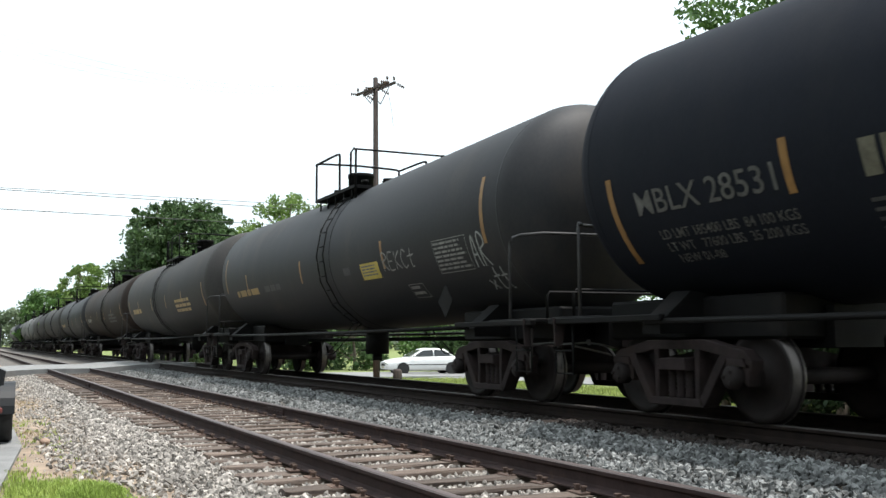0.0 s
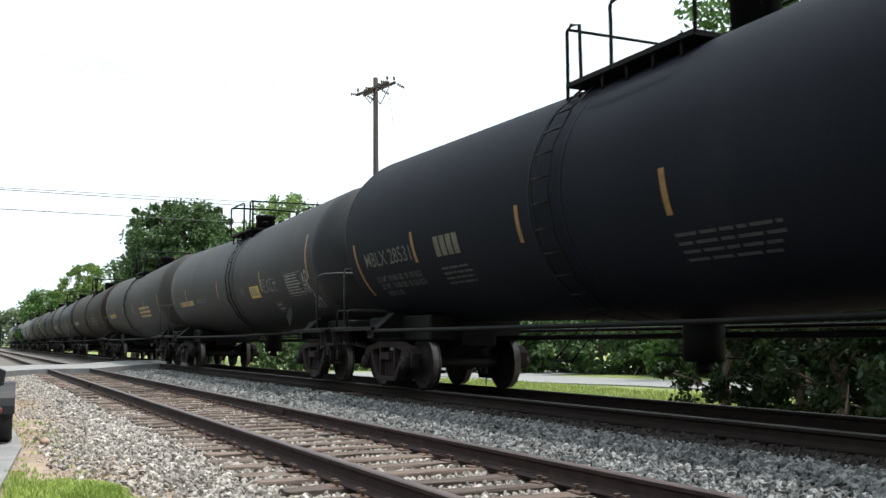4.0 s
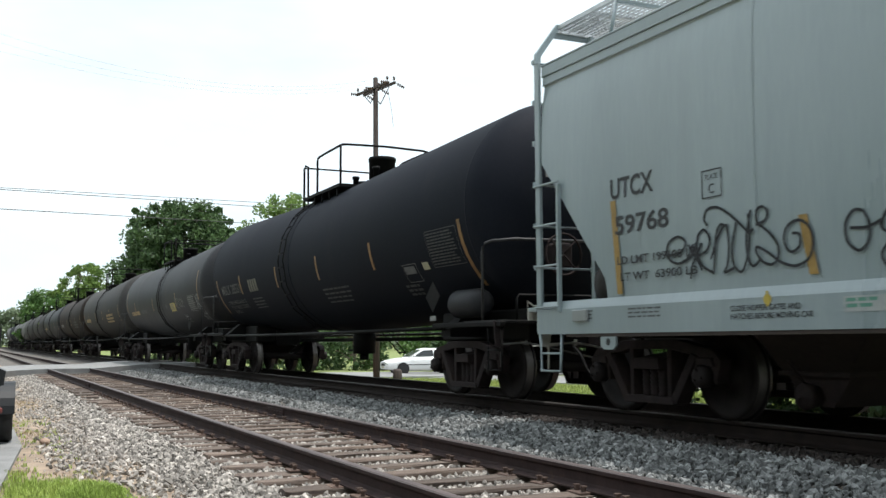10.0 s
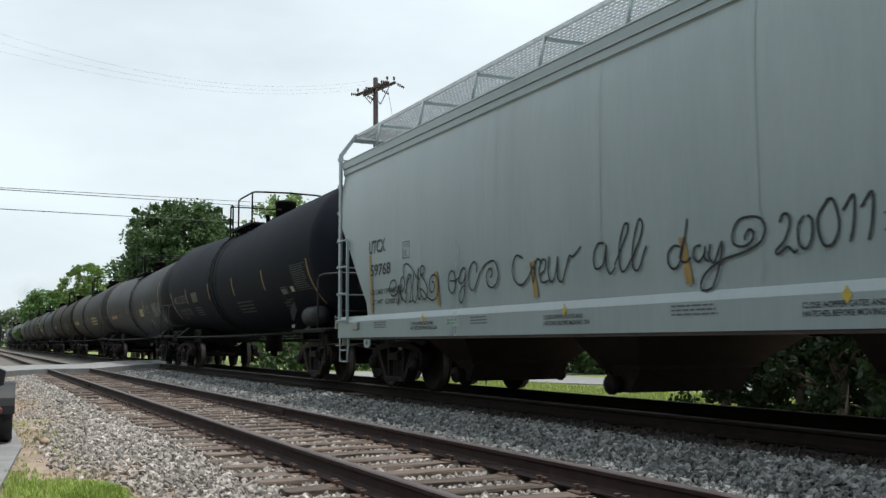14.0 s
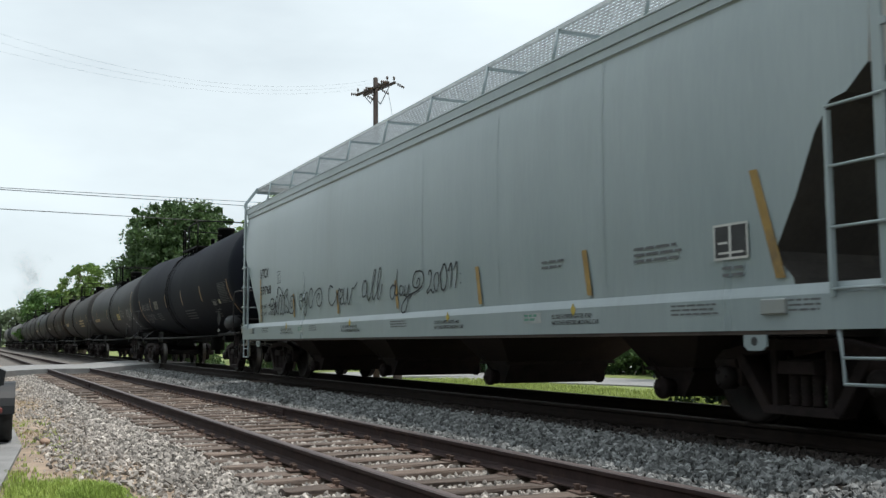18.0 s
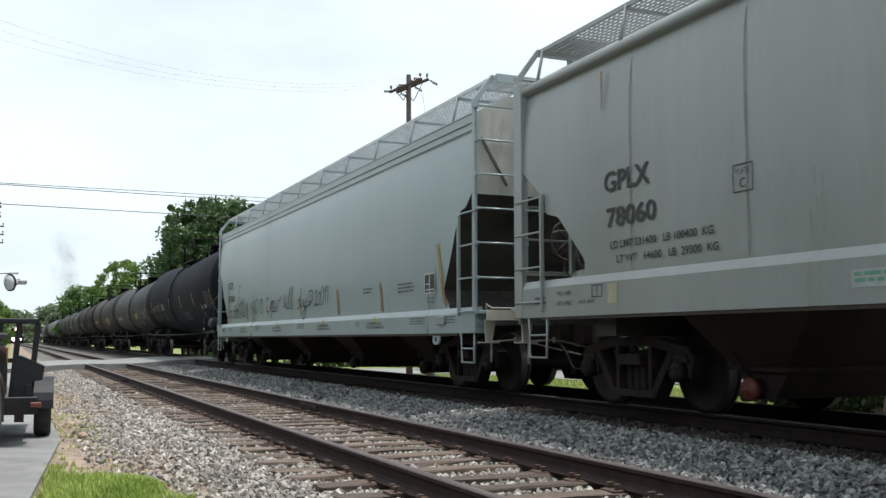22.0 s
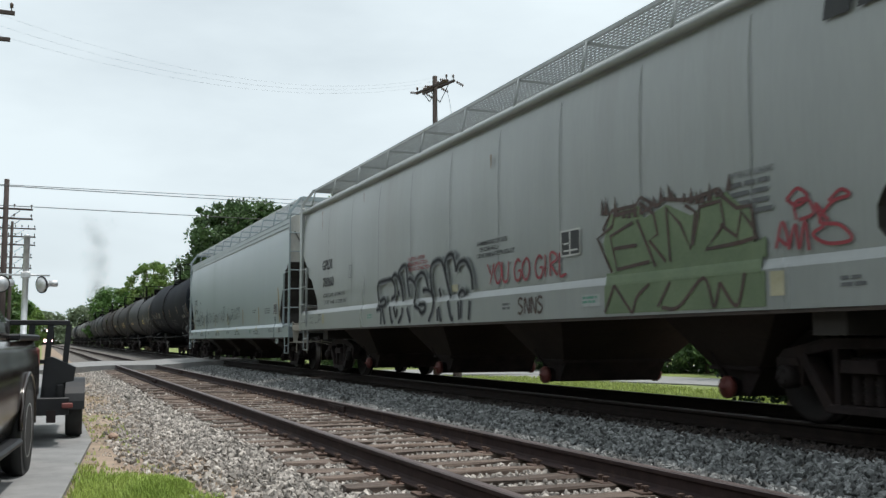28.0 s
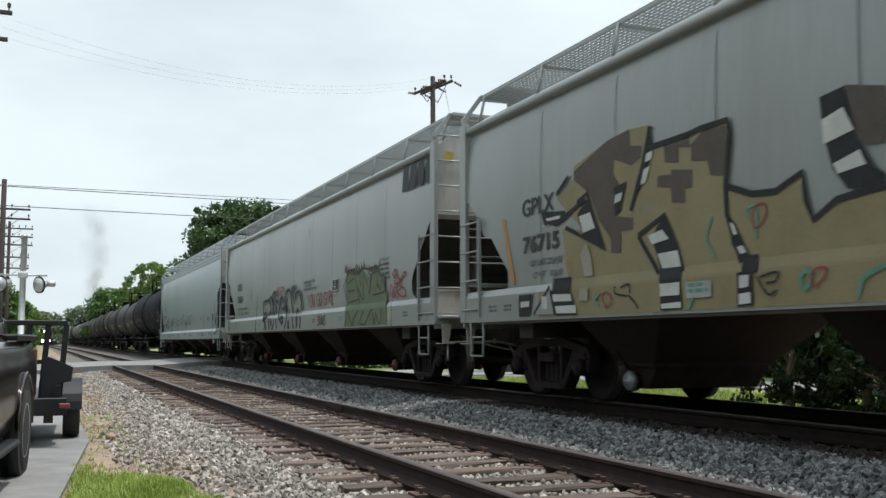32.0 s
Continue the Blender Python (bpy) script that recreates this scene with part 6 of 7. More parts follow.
lettering("caution_notice", "CAUTION - BEFORE\nUNLOADING ATTACH\nGROUND CONNECTION", hop2, 1.98, 2.0, 0.25, M["spray_red"], wide=1.1, bold=0.015)
lettering("hammering_notice", "HAMMERING ON SIDE\n   OF CAR WILL\nCONTAMINATE PRODUCT", hop2, -1.08, 2.0, 0.25, M["ink"], wide=1.28, bold=0.02)
lettering("lining_notice", "INTERIOR LINING", hop2, -7.0, 2.3, 0.06, M["ink_grey"], wide=0.62)
part("small_lettering", bars(B(), -7.02, 2.26, 0.6, 0.36, 4, flat_side, 0.004, 41, 0.5), M["ink_grey"], hop2)
FOLD = lambda y, z, lift: ((-1.604 if z > 1.52 else -1.627) - lift, y, z)
word = (
    "3.59,1.69 3.59,1.84 3.43,1.90 2.79,1.92|3.52,1.53 3.59,1.69|2.79,1.92 2.63,1.82 2.59,1.61 2.80,1.54|3.47,1.52 3.22,1.57 3.12,1.50 3.25,1.43 3.60,1.44|3.33,1.41 3.23,1.19 3.16,1.09|3.68,1.37 3.42,1.36 3.42,1.09",
    "2.79,1.90 2.65,1.99 2.46,1.95 2.27,1.79 2.13,1.51|2.40,1.68 2.35,1.58|2.91,1.41 2.81,1.18 2.71,1.09|2.67,1.40 2.55,1.22 2.46,1.35|2.19,1.37 2.23,1.23 2.42,1.09",
    "2.42,1.93 2.37,2.03 2.20,2.11 2.02,2.12 1.96,2.02 1.91,1.82 1.80,1.54|2.37,1.96 2.21,1.75 2.13,1.48|1.88,1.85 1.77,1.87 1.56,1.78 1.48,1.69|1.95,1.36 1.83,1.18 1.79,1.10",
    "1.56,1.79 1.45,1.87 1.21,1.94 1.03,1.87 0.91,1.70 0.86,1.61|1.16,1.63 0.94,1.63 0.73,1.57 0.65,1.45 0.71,1.26 0.88,1.10|1.48,1.69 1.52,1.54 1.58,1.42|1.58,1.39 1.36,1.33 1.21,1.25 1.05,1.30 1.07,1.39 1.36,1.39",
    "0.70,1.54 0.76,1.72 0.78,1.95 0.68,2.06 0.44,2.10 0.26,2.05 0.14,1.88 0.02,1.66 -0.12,1.46|0.39,1.63 0.31,1.49|0.43,1.33 0.37,1.16 0.31,1.08|0.48,1.30 0.47,1.10|0.03,1.41 -0.08,1.17 -0.18,1.10",
    "-0.02,1.60 0.12,1.88 0.13,2.05 0.00,2.14 -0.18,2.14 -0.28,2.00 -0.33,1.86|-0.33,1.86 -0.43,1.98 -0.66,2.01 -0.83,1.90 -0.93,1.77 -0.97,1.54|-0.41,1.46 -0.49,1.53 -0.60,1.55 -0.69,1.49|-0.40,1.39 -0.44,1.10|-0.52,1.40 -0.49,1.13|-0.86,1.38 -0.81,1.09",
)
for strokes in word:
    for width, mt, lift in ((0.13, "spray_mist", 0.004), (0.09, "spray_grey", 0.006), (0.045, "spray_dark", 0.008)):
        bm = B()
        for st in strokes.split("|"):
            ribbon(bm, read(st), width, lambda a, b, l: (-1.627 - l, a, max(b, 1.075)), lift)
        part("graffiti_letter", bm, M[mt], hop2, "dark grey sprayed graffiti outline of a letter")
part("graffiti_words", scrawl(B(), "YOU GO GIRL", -1.45, 1.60, 2.42, 0.29, 0.035), M["spray_red"], hop2, "red sprayed words")
part("graffiti_fill", patch(B(), read("-4.7,1.9 -4.85,2.22 -5.45,2.25 -5.55,2.1 -5.97,2.2 -6.4,2.03 -6.7,2.18 -6.95,2.2 -7.15,2.05 -7.3,1.98 -7.34,1.66 -7.15,1.6 -7.5,1.72 -7.5,1.53 -4.95,1.53 -4.8,1.65"), lift=0.006), M["spray_green"], hop2, "dull green sprayed graffiti fill")
part("graffiti_fill", plate(B(), -4.75, -7.5, 1.08, 1.40, SILL, 0.006, 1), M["spray_green"], hop2, "dull green sprayed graffiti fill")
bm = B()
for s in ("-5.34,2.08 -4.86,1.97 -5.0,1.58 -5.65,1.62", "-4.94,1.82 -5.41,1.82", "-4.89,1.55 -4.58,1.97 -4.91,2.08 -4.95,2.2 -5.43,2.21", "-5.42,2.1 -5.76,1.56", "-5.47,2.28 -5.74,2.13 -5.81,1.9 -5.65,1.85 -5.95,1.6",
          "-6.03,1.59 -5.97,2.17 -6.22,1.96 -6.38,1.69 -6.47,2.06 -6.3,2.15", "-6.42,1.73 -6.54,2.1 -6.87,2.12 -6.92,1.89 -6.62,1.67 -7.15,1.69 -7.39,1.72 -7.31,1.84 -7.17,1.98 -7.1,1.75 -6.86,1.89", "-6.87,2.18 -7.11,2.02 -7.31,2.02 -7.36,1.72", "-4.7,2.05 -4.9,2.26 -5.4,2.26 -5.5,2.34 -5.8,2.2 -5.95,2.26 -6.3,2.2 -6.5,2.2 -6.85,2.24"):
    ribbon(bm, read(s), 0.042, lift=0.012, smooth=False)
spike = random.Random(5)
for k in range(22):
    a = -4.72 - 2.3 * k / 21 + spike.uniform(-0.04, 0.04)
    z = 2.18 + 0.05 * math.sin(a * 5)
    patch(bm, [(a + 0.045, z), (a - 0.045, z), (a + spike.uniform(-0.05, 0.05), z + spike.uniform(0.08, 0.24))], lift=0.013)
part("graffiti_outline", bm, M["spray_maroon"], hop2, "maroon sprayed graffiti outline")
for s in ("-4.76,1.1 -4.97,1.4", "-4.97,1.4 -5.26,1.14 -5.34,1.09 -5.43,1.25 -5.67,1.38", "-5.82,1.13 -6.05,1.38", "-5.89,1.12 -6.19,1.12 -6.61,1.39 -6.76,1.1 -6.86,1.33", "-6.86,1.33 -7.1,1.1 -7.23,1.4"):
    bm = B()
    ribbon(bm, read(s), 0.04, SILL, lift=0.012)
    part("graffiti_outline", bm, M["spray_maroon"], hop2, "maroon sprayed graffiti outline")


def fold_side(y, z, lift):
    """The car's side where it meets the sill."""
    return (-(1.627 if z < 1.41 else 1.627 - (z - 1.41) / 0.09 * 0.015 if z < 1.5 else 1.608) - lift, y, z)


part("graffiti_fill", plate(B(), -4.78, -7.45, 1.395, 1.545, fold_side, 0.008, 5), M["spray_green"], hop2, "dull green sprayed graffiti fill")
bm = B()
for s in ("-7.63,1.59 -7.72,1.82 -7.79,1.61 -7.66,1.68", "-7.79,1.57 -7.88,1.78 -7.92,1.56 -8.0,1.8 -8.04,1.54", "-7.9,1.82 -7.88,1.96 -8.04,1.98 -8.1,1.85 -7.93,1.81", "-7.78,2.01 -7.92,2.09 -8.04,2.0 -7.91,1.94 -7.78,2.01", "-8.2,1.75 -8.13,1.93 -8.27,1.77", "-8.28,1.93 -8.42,2.01 -8.51,1.95 -8.32,1.92 -8.17,1.77 -8.4,1.72 -8.52,1.59 -8.26,1.58 -8.09,1.67 -8.22,1.73"):
    ribbon(bm, read(s), 0.032, lift=0.012)
part("graffiti_tag", bm, M["spray_red"], hop2, "red sprayed tag")
part("graffiti_tag", scrawl(B(), "SNNS", -2.5, 1.14, 0.76, 0.21, 0.034, SILL), M["spray_maroon"], hop2, "dark maroon sprayed tag")
part("data_label", plate(B(), -3.7, -4.15, 1.84, 2.13, n=1), M["ink"], hop2, "black and white data label")
bm = B()
for a, b, c, d in ((-3.68, -4.17, 1.82, 1.84), (-3.68, -4.17, 2.13, 2.15), (-3.68, -3.7, 1.82, 2.15), (-4.15, -4.17, 1.82, 2.15), (-3.9, -3.93, 1.84, 2.13), (-3.75, -3.88, 1.97, 1.99), (-3.75, -4.1, 1.88, 1.90)):
    plate(bm, a, b, c, d, lift=0.008, n=1)
part("data_label_frame", bm, M["spray_white"], hop2)
for y in (4.3, -4.22):
    part("label_plate", plate(B(), y, y - 0.42, 1.18, 1.32, SILL, 0.004, 1), M["label_grey"], hop2, "small white and green label")
    part("label_print", bars(B(), y - 0.03, 1.30, 0.34, 0.1, 2, SILL, 0.006, 78, 0.4), M["spray_teal"], hop2)
for y in (7.75, -7.56):
    part("label_plate", plate(B(), y, y - 0.18, 1.17, 1.39, SILL, 0.004, 1), M["pale_sign"], hop2, "faded cream label")
part("label_plate", plate(B(), -0.08, -0.34, 1.55, 1.66, n=1), M["pale_sign"], hop2, "small cream label")
bm = B()
for a, b, c, d in ((8.08, 7.86, 1.38, 1.395), (8.08, 7.86, 1.25, 1.265), (8.08, 8.065, 1.25, 1.395), (7.875, 7.86, 1.25, 1.395), (7.98, 7.965, 1.25, 1.395)):
    plate(bm, a, b, c, d, SILL, 0.004, 1)
part("card_frame", bm, M["ink_grey"], hop2)
for text, y, z in (("PULL HERE", 8.85, 1.3), ("LIFT HERE", 8.85, 1.18), ("JACK HERE", 8.35, 1.18)):
    lettering("notice", text, hop2, y, z, 0.05, M["ink"], SILL, 0.32)
for y in (9.4, -8.4, -2.0):
    part("small_lettering", bars(B(), y, 1.3, 0.28, 0.11, 2, SILL, 0.004, int(y * 7) + 90, 0.4), M["ink_grey"], hop2)
# maker's mark near the rear end, as slanted blocks
bm = B()
for k in range(4):
    y = -8.29 - k * 0.385
    patch(bm, [(y - 0.10, 3.90), (y - 0.40, 3.90), (y - 0.30, 3.46), (y, 3.46)], lambda a, b, l: (-1.612 - l, a, b), 0.004)
part("maker_mark", bm, M["ink"], hop2, "four slanted dark blocks")
for y, z0, z1 in ((7.85, 3.35, 3.9), (-1.6, 3.3, 3.6), (4.6, 3.6, 3.9)):
    part("rust_run", patch(B(), [(y + 0.02, z1 - 0.1), (y - 0.03, z1 - 0.1), (y - 0.01, z0), (y + 0.01, z0)], lambda a, b, l: (-1.606 - l, a, b), 0.005), M["rust_run"], hop2)
brake_wheel(hop2, -0.3, 10.12, 1.95, 1, M["cap_grey"])

hop3 = hopper_car(-59.85, 9.87, (1.05, 1.50), M["hop_two"], "pale grey covered hopper car with large tan and brown graffiti", 2)
train.append((hop3, -59.85))
lettering("reporting_mark", "GPLX", hop3, 7.85, 2.44, 0.24, M["ink"], wide=0.9, bold=0.022)
lettering("car_number", "76715", hop3, 7.84, 1.94, 0.24, M["ink"], wide=1.02, bold=0.04)
lettering("load_limit", "LD LMT 220400", hop3, 7.62, 1.76, 0.085, M["ink_grey"], wide=0.86, bold=0.03)
lettering("light_weight", "LT WT", hop3, 7.55, 1.60, 0.085, M["ink_grey"], wide=0.36, bold=0.03)
part("small_lettering", bars(B(), 7.08, 1.68, 0.35, 0.085, 1, flat_side, 0.003, 51, 0.1), M["seam"], hop3)
part("reflective_strip", patch(B(), [(8.48, 2.49), (8.38, 2.49), (8.08, 1.56), (8.18, 1.56)], lift=0.004), M["orange"], hop3, "orange strip")


def paint(polys, material, lift, label, name="graffiti_fill"):
    """Painted areas, each wholly on the side sheets or wholly on the sill below the fold."""
    for s in polys:
        pts = read(s)
        if max(z for y, z in pts) > 1.5:
            pts, x = [(y, max(z, 1.53)) for y, z in pts], -1.606
        else:
            pts, x = [(y, min(z, 1.41)) for y, z in pts], -1.628
        part(name, patch(B(), pts, lambda y, z, l: (x - l, y, z), lift), material, hop3, label)


part("graffiti_fill", plate(B(), 7.35, -1.6, 1.08, 1.41, SILL, 0.004, 1), M["spray_tan"], hop3, "tan sprayed graffiti area")
part("graffiti_fill", plate(B(), 7.0, -1.6, 1.395, 1.56, fold_side, 0.004, 5), M["spray_tan"], hop3, "tan sprayed graffiti area")
paint(["6.60,1.56 6.73,2.17 6.21,2.11 6.62,2.39 6.87,2.57 6.42,2.77 6.42,2.91 5.62,3.09 5.17,3.13 4.78,3.10 4.77,2.87 4.09,2.88 3.46,2.88 3.43,2.73 3.51,2.25 3.14,2.12 2.83,2.10 2.49,2.21 2.38,1.79 2.11,1.93 1.60,1.93 1.62,1.49"], M["spray_tan"], 0.006, "tan sprayed graffiti area")
paint(["6.42,2.85 5.62,3.09 5.17,3.13 5.16,2.94 4.93,2.90 4.94,2.77 5.15,2.72 5.50,2.85 5.51,2.67 5.39,2.55 5.44,2.18 5.13,2.13 5.13,2.00 5.37,2.00 5.37,1.76 5.59,1.78 5.59,1.94 5.85,2.19 6.06,2.53 6.42,2.75", "4.52,2.85 4.09,2.84 4.06,2.74 3.84,2.86 3.49,2.83 3.49,2.51 3.54,2.35 3.75,2.39 3.79,2.54 4.05,2.58 4.05,2.72 4.26,2.76 4.26,2.60 4.50,2.64", "4.64,2.52 4.40,2.50 4.40,2.55 4.03,2.49 4.05,2.31 4.16,2.32 4.17,2.17 4.39,2.20 4.41,2.36 4.65,2.40", "1.98,2.86 1.55,2.75 1.58,2.31 1.77,2.32 1.88,2.49"], M["spray_brown"], 0.010, "dark brown sprayed graffiti block")
paint(["4.77,1.88 4.55,2.08 4.39,1.92 4.22,1.48 4.61,1.48", "3.51,1.98 3.39,1.87 3.18,1.49 3.32,1.49 3.45,1.68", "6.34,2.31 6.11,2.47 5.90,2.17 5.70,1.83 6.21,2.04", "5.51,2.52 5.23,2.55 5.36,2.24 5.48,2.19", "2.26,2.82 1.98,2.85 1.88,2.43 1.70,2.14 1.59,2.06 1.59,1.96 1.98,2.00 2.14,2.19 2.23,2.50", "7.28,2.45 6.62,2.39 6.63,2.30 7.18,2.26", "4.92,2.67 4.77,3.04 4.70,2.82 4.93,2.46 5.08,2.33", "7.02,1.44 6.51,1.44 6.33,1.09 6.85,1.09", "7.90,1.39 7.50,1.39 7.59,1.10 7.90,1.10", "4.60,1.41 4.25,1.41 4.22,1.10 4.60,1.09", "3.36,1.41 3.15,1.41 3.14,1.10 3.37,1.09"], M["spray_black"], 0.014, "black sprayed graffiti band")
paint(["4.83,1.90 4.57,1.94 4.45,1.83 4.76,1.80", "4.66,1.69 4.30,1.70 4.25,1.52 4.57,1.51", "3.47,1.90 3.41,1.87 3.36,1.77 3.42,1.77", "3.37,1.65 3.29,1.66 3.24,1.59 3.33,1.58", "6.29,2.28 6.03,2.30 5.92,2.10 6.20,2.07", "5.47,2.43 5.31,2.44 5.36,2.35 5.49,2.33", "2.24,2.62 2.00,2.68 1.89,2.47 2.23,2.41", "2.13,2.23 1.84,2.30 1.78,2.17 2.08,2.14", "7.15,2.35 6.77,2.35 6.77,2.31 7.08,2.31", "4.83,2.79 4.72,2.81 4.73,2.72 4.86,2.70", "4.89,2.63 4.76,2.65 4.86,2.48 4.95,2.47", "6.95,1.36 6.49,1.35 6.45,1.26 6.92,1.27", "6.88,1.21 6.37,1.21 6.35,1.11 6.85,1.12", "4.60,1.37 4.25,1.37 4.26,1.24 4.60,1.24", "4.58,1.16 4.24,1.17 4.23,1.11 4.58,1.11", "3.33,1.38 3.19,1.38 3.20,1.27 3.33,1.26", "3.34,1.21 3.18,1.22 3.17,1.12 3.34,1.11", "7.84,1.30 7.58,1.30 7.59,1.23 7.84,1.22"], M["spray_white"], 0.018, "white sprayed bar")
for a, b in ((4.62, 4.24), (6.95, 6.5), (3.30, 3.08)):
    part("graffiti_fill", plate(B(), a, b, 1.395, 1.56, fold_side, 0.014, 5), M["spray_black"], hop3, "black sprayed graffiti band")
for s in ["7.23,2.38 6.87,2.25 6.63,2.32 6.15,2.47", "6.86,2.62 6.54,2.81", "6.34,2.45 6.11,2.54 5.70,1.83 6.63,2.18", "4.76,3.08 4.89,2.72 5.16,2.21", "4.77,2.85 4.09,2.86 3.87,2.88 3.46,2.88 3.44,2.74 3.52,2.27 3.51,1.98 3.32,1.50", "3.50,2.24 3.14,2.12 2.83,2.10 2.49,2.22 2.46,1.98 2.38,1.79 2.11,1.93 1.59,1.98", "5.02,1.92 4.52,2.09 4.33,1.76 4.22,1.48", "5.02,1.92 4.81,1.68 4.64,1.48"]:
    bm = B()
    ribbon(bm, read(s), 0.06, lift=0.020, smooth=False)
    part("graffiti_outline", bm, M["spray_black"], hop3, "black sprayed graffiti outline")
bm = B()
for s in ["3.73,1.98 3.83,1.79 3.70,1.57", "3.20,1.90 3.22,1.99 3.09,2.00 3.10,1.82 3.10,1.70"]:
    ribbon(bm, read(s), 0.03, lift=0.02)
for s in ["3.87,1.38 4.00,1.25 4.13,1.09", "2.51,1.23 2.53,1.32 2.44,1.37 2.40,1.29 2.49,1.20", "1.60,1.36 1.83,1.27 1.90,1.11", "5.84,1.18 5.93,1.25 5.80,1.33"]:
    ribbon(bm, read(s), 0.04, SILL, 0.02)
part("graffiti_drip", bm, M["spray_teal"], hop3, "teal sprayed drips")
bm = B()
for s in ["3.15,1.90 3.12,1.99 2.98,2.01 2.97,1.89 3.10,1.80 3.16,1.89"]:
    ribbon(bm, read(s), 0.02, lift=0.022)
for s in ["5.73,1.22 5.75,1.30 5.63,1.33 5.55,1.24 5.65,1.15 5.73,1.22", "2.38,1.24 2.40,1.32 2.32,1.38 2.22,1.37 2.27,1.28 2.38,1.22"]:
    ribbon(bm, read(s), 0.02, SILL, 0.022)
part("graffiti_heart", bm, M["spray_red"], hop3, "small red sprayed hearts")
bm = B()
for s in ["5.47,1.39 5.47,1.31 5.23,1.27", "5.35,1.37 5.19,1.40 5.17,1.30", "5.20,1.28 5.10,1.21 5.01,1.13", "3.09,1.36 2.94,1.19 2.82,1.22", "3.04,1.35 2.81,1.38 2.84,1.30 2.96,1.29"]:
    ribbon(bm, read(s), 0.022, SILL, 0.022)
part("graffiti_tag", bm, M["spray_black"], hop3, "small black sprayed tags")
paint(["6.14,1.94 6.03,1.80 5.97,1.55 6.17,1.54 6.26,1.81", "6.26,1.44 6.06,1.45 6.07,1.25 6.27,1.26"], M["spray_rose"], 0.022, "pale pink sprayed arrow")
paint(["7.45,1.12 7.02,1.46 6.89,1.11"], M["spray_pale"], 0.022, "grey sprayed triangle")
paint(["7.23,1.35 7.08,1.34 7.08,1.18 7.23,1.19"], M["spray_white"], 0.026, "small white painted card")
bm = B()
ribbon(bm, read("7.45,1.12 7.02,1.46 6.89,1.11"), 0.05, SILL, 0.024, smooth=False)
part("graffiti_outline", bm, M["spray_black"], hop3, "black sprayed graffiti outline")
bm = B()
ribbon(bm, read("6.63,1.81 6.53,1.74 6.51,1.67 6.56,1.62 6.63,1.68 6.67,1.76 6.63,1.81"), 0.022, lift=0.024)
part("graffiti_loop", bm, M["orange"], hop3, "thin orange sprayed loop")
part("label_plate", plate(B(), 4.14, 3.74, 1.2, 1.36, SILL, 0.022, 1), M["label_grey"], hop3, "small white and green label")
part("label_print", bars(B(), 4.11, 1.35, 0.34, 0.12, 2, SILL, 0.026, 79, 0.4), M["spray_teal"], hop3)
for y in (8.9, 8.4):
    part("small_lettering", bars(B(), y, 1.28, 0.28, 0.11, 2, SILL, 0.004, int(y * 7) + 90, 0.4), M["ink_grey"], hop3)
# brake gear wears the sunlit end tone
brake_wheel(hop3, -0.3, 10.12, 1.9, 1, M["end_sunlit"])
# ---- poles, wires and crossing signal ----
def utility_pole(x, y, top, label, arms, r=0.15, lean=0.0):
    """A wooden pole with crossarms: each (z, dx, dy, half length, insulators)."""
    z0 = ground_z(x, y) - 0.3
    t = thing("utility_pole", pose(x, y, z0), label, "utility pole")
    bm = B()
    lathe(bm, [(r, 0), (r * 0.92, top * 0.4), (r * 0.72, top - z0 - 0.02), (r * 0.6, top - z0)], seg=14)
    for v in bm.verts:
        v.co.x += lean * v.co.z
    part("pole_shaft", bm, M["pole"], t)
    for z, dx, dy, half, pins in arms:
        n = math.hypot(dx, dy)
        dx, dy = dx / n, dy / n
        bm = B()
        box(bm, -half, half, -0.045, 0.045, -0.05, 0.05, bevel=0.008)
        arm = part("crossarm", bm, M["pole"], t, at=Matrix.Translation((lean * (z - z0) - dy * 0.16, dx * 0.16, z - z0)) @ Matrix.Rotation(math.atan2(dy, dx), 4, "Z"))
        for k in range(pins):
            bm = B()
            px = -half + 0.08 + (2 * half - 0.16) * k / max(1, pins - 1)
            lathe(bm, [(0.015, 0.05), (0.015, 0.14), (0.05, 0.14), (0.035, 0.18), (0.055, 0.2), (0.03, 0.26), (0.01, 0.27)], seg=10, at=(px, 0, 0))
            part("insulator", bm, M["insulator"], arm)
        bm = B()
        for s in (-1, 1):
            tube(bm, [(s * half * 0.55, 0.06, -0.05), (0, 0.08, -0.62)], 0.018, 5)
        part("arm_brace", bm, M["pole"], arm)
    return t


pole = utility_pole(14.62, 36.9, 11.7, "weathered wooden utility pole with a double crossarm", [(11.25, 0.16, -0.99, 1.25, 3), (11.22, -0.16, 0.99, 1.25, 2)], 0.135, -0.006)
for s in (-1, 0, 1):
    for way in (-1, 1):
        bm = B()
        a, b = Vector((0.19 * s + way * 0.12, -1.17 * s, 12.25)), Vector((0.19 * s + way * 0.62, -1.17 * s + way * 0.25, 12.16))
        tube(bm, [a, b], 0.012, 5)
        for k in range(4):
            c = a.lerp(b, 0.3 + 0.2 * k)
            lathe(bm, [(0.015, -0.03), (0.06, -0.01), (0.06, 0.01), (0.015, 0.03)], axis="x", seg=10, at=c)
        part("strain_insulator", bm, M["insulator"], pole)
bm = B()
tube(bm, curve_through([(0.3, -0.4, 12.1), (0.42, -0.5, 11.3), (0.5, -0.5, 10.6)], 4), 0.008, 5)
part("hanging_lead", bm, M["wire"], pole)
utility_pole(-3.1, 26.0, 9.6, "weathered wooden utility pole beside the road", [(9.02, 1, 0.0, 2.2, 6), (8.34, 1, 0.0, 2.12, 0)], 0.17)
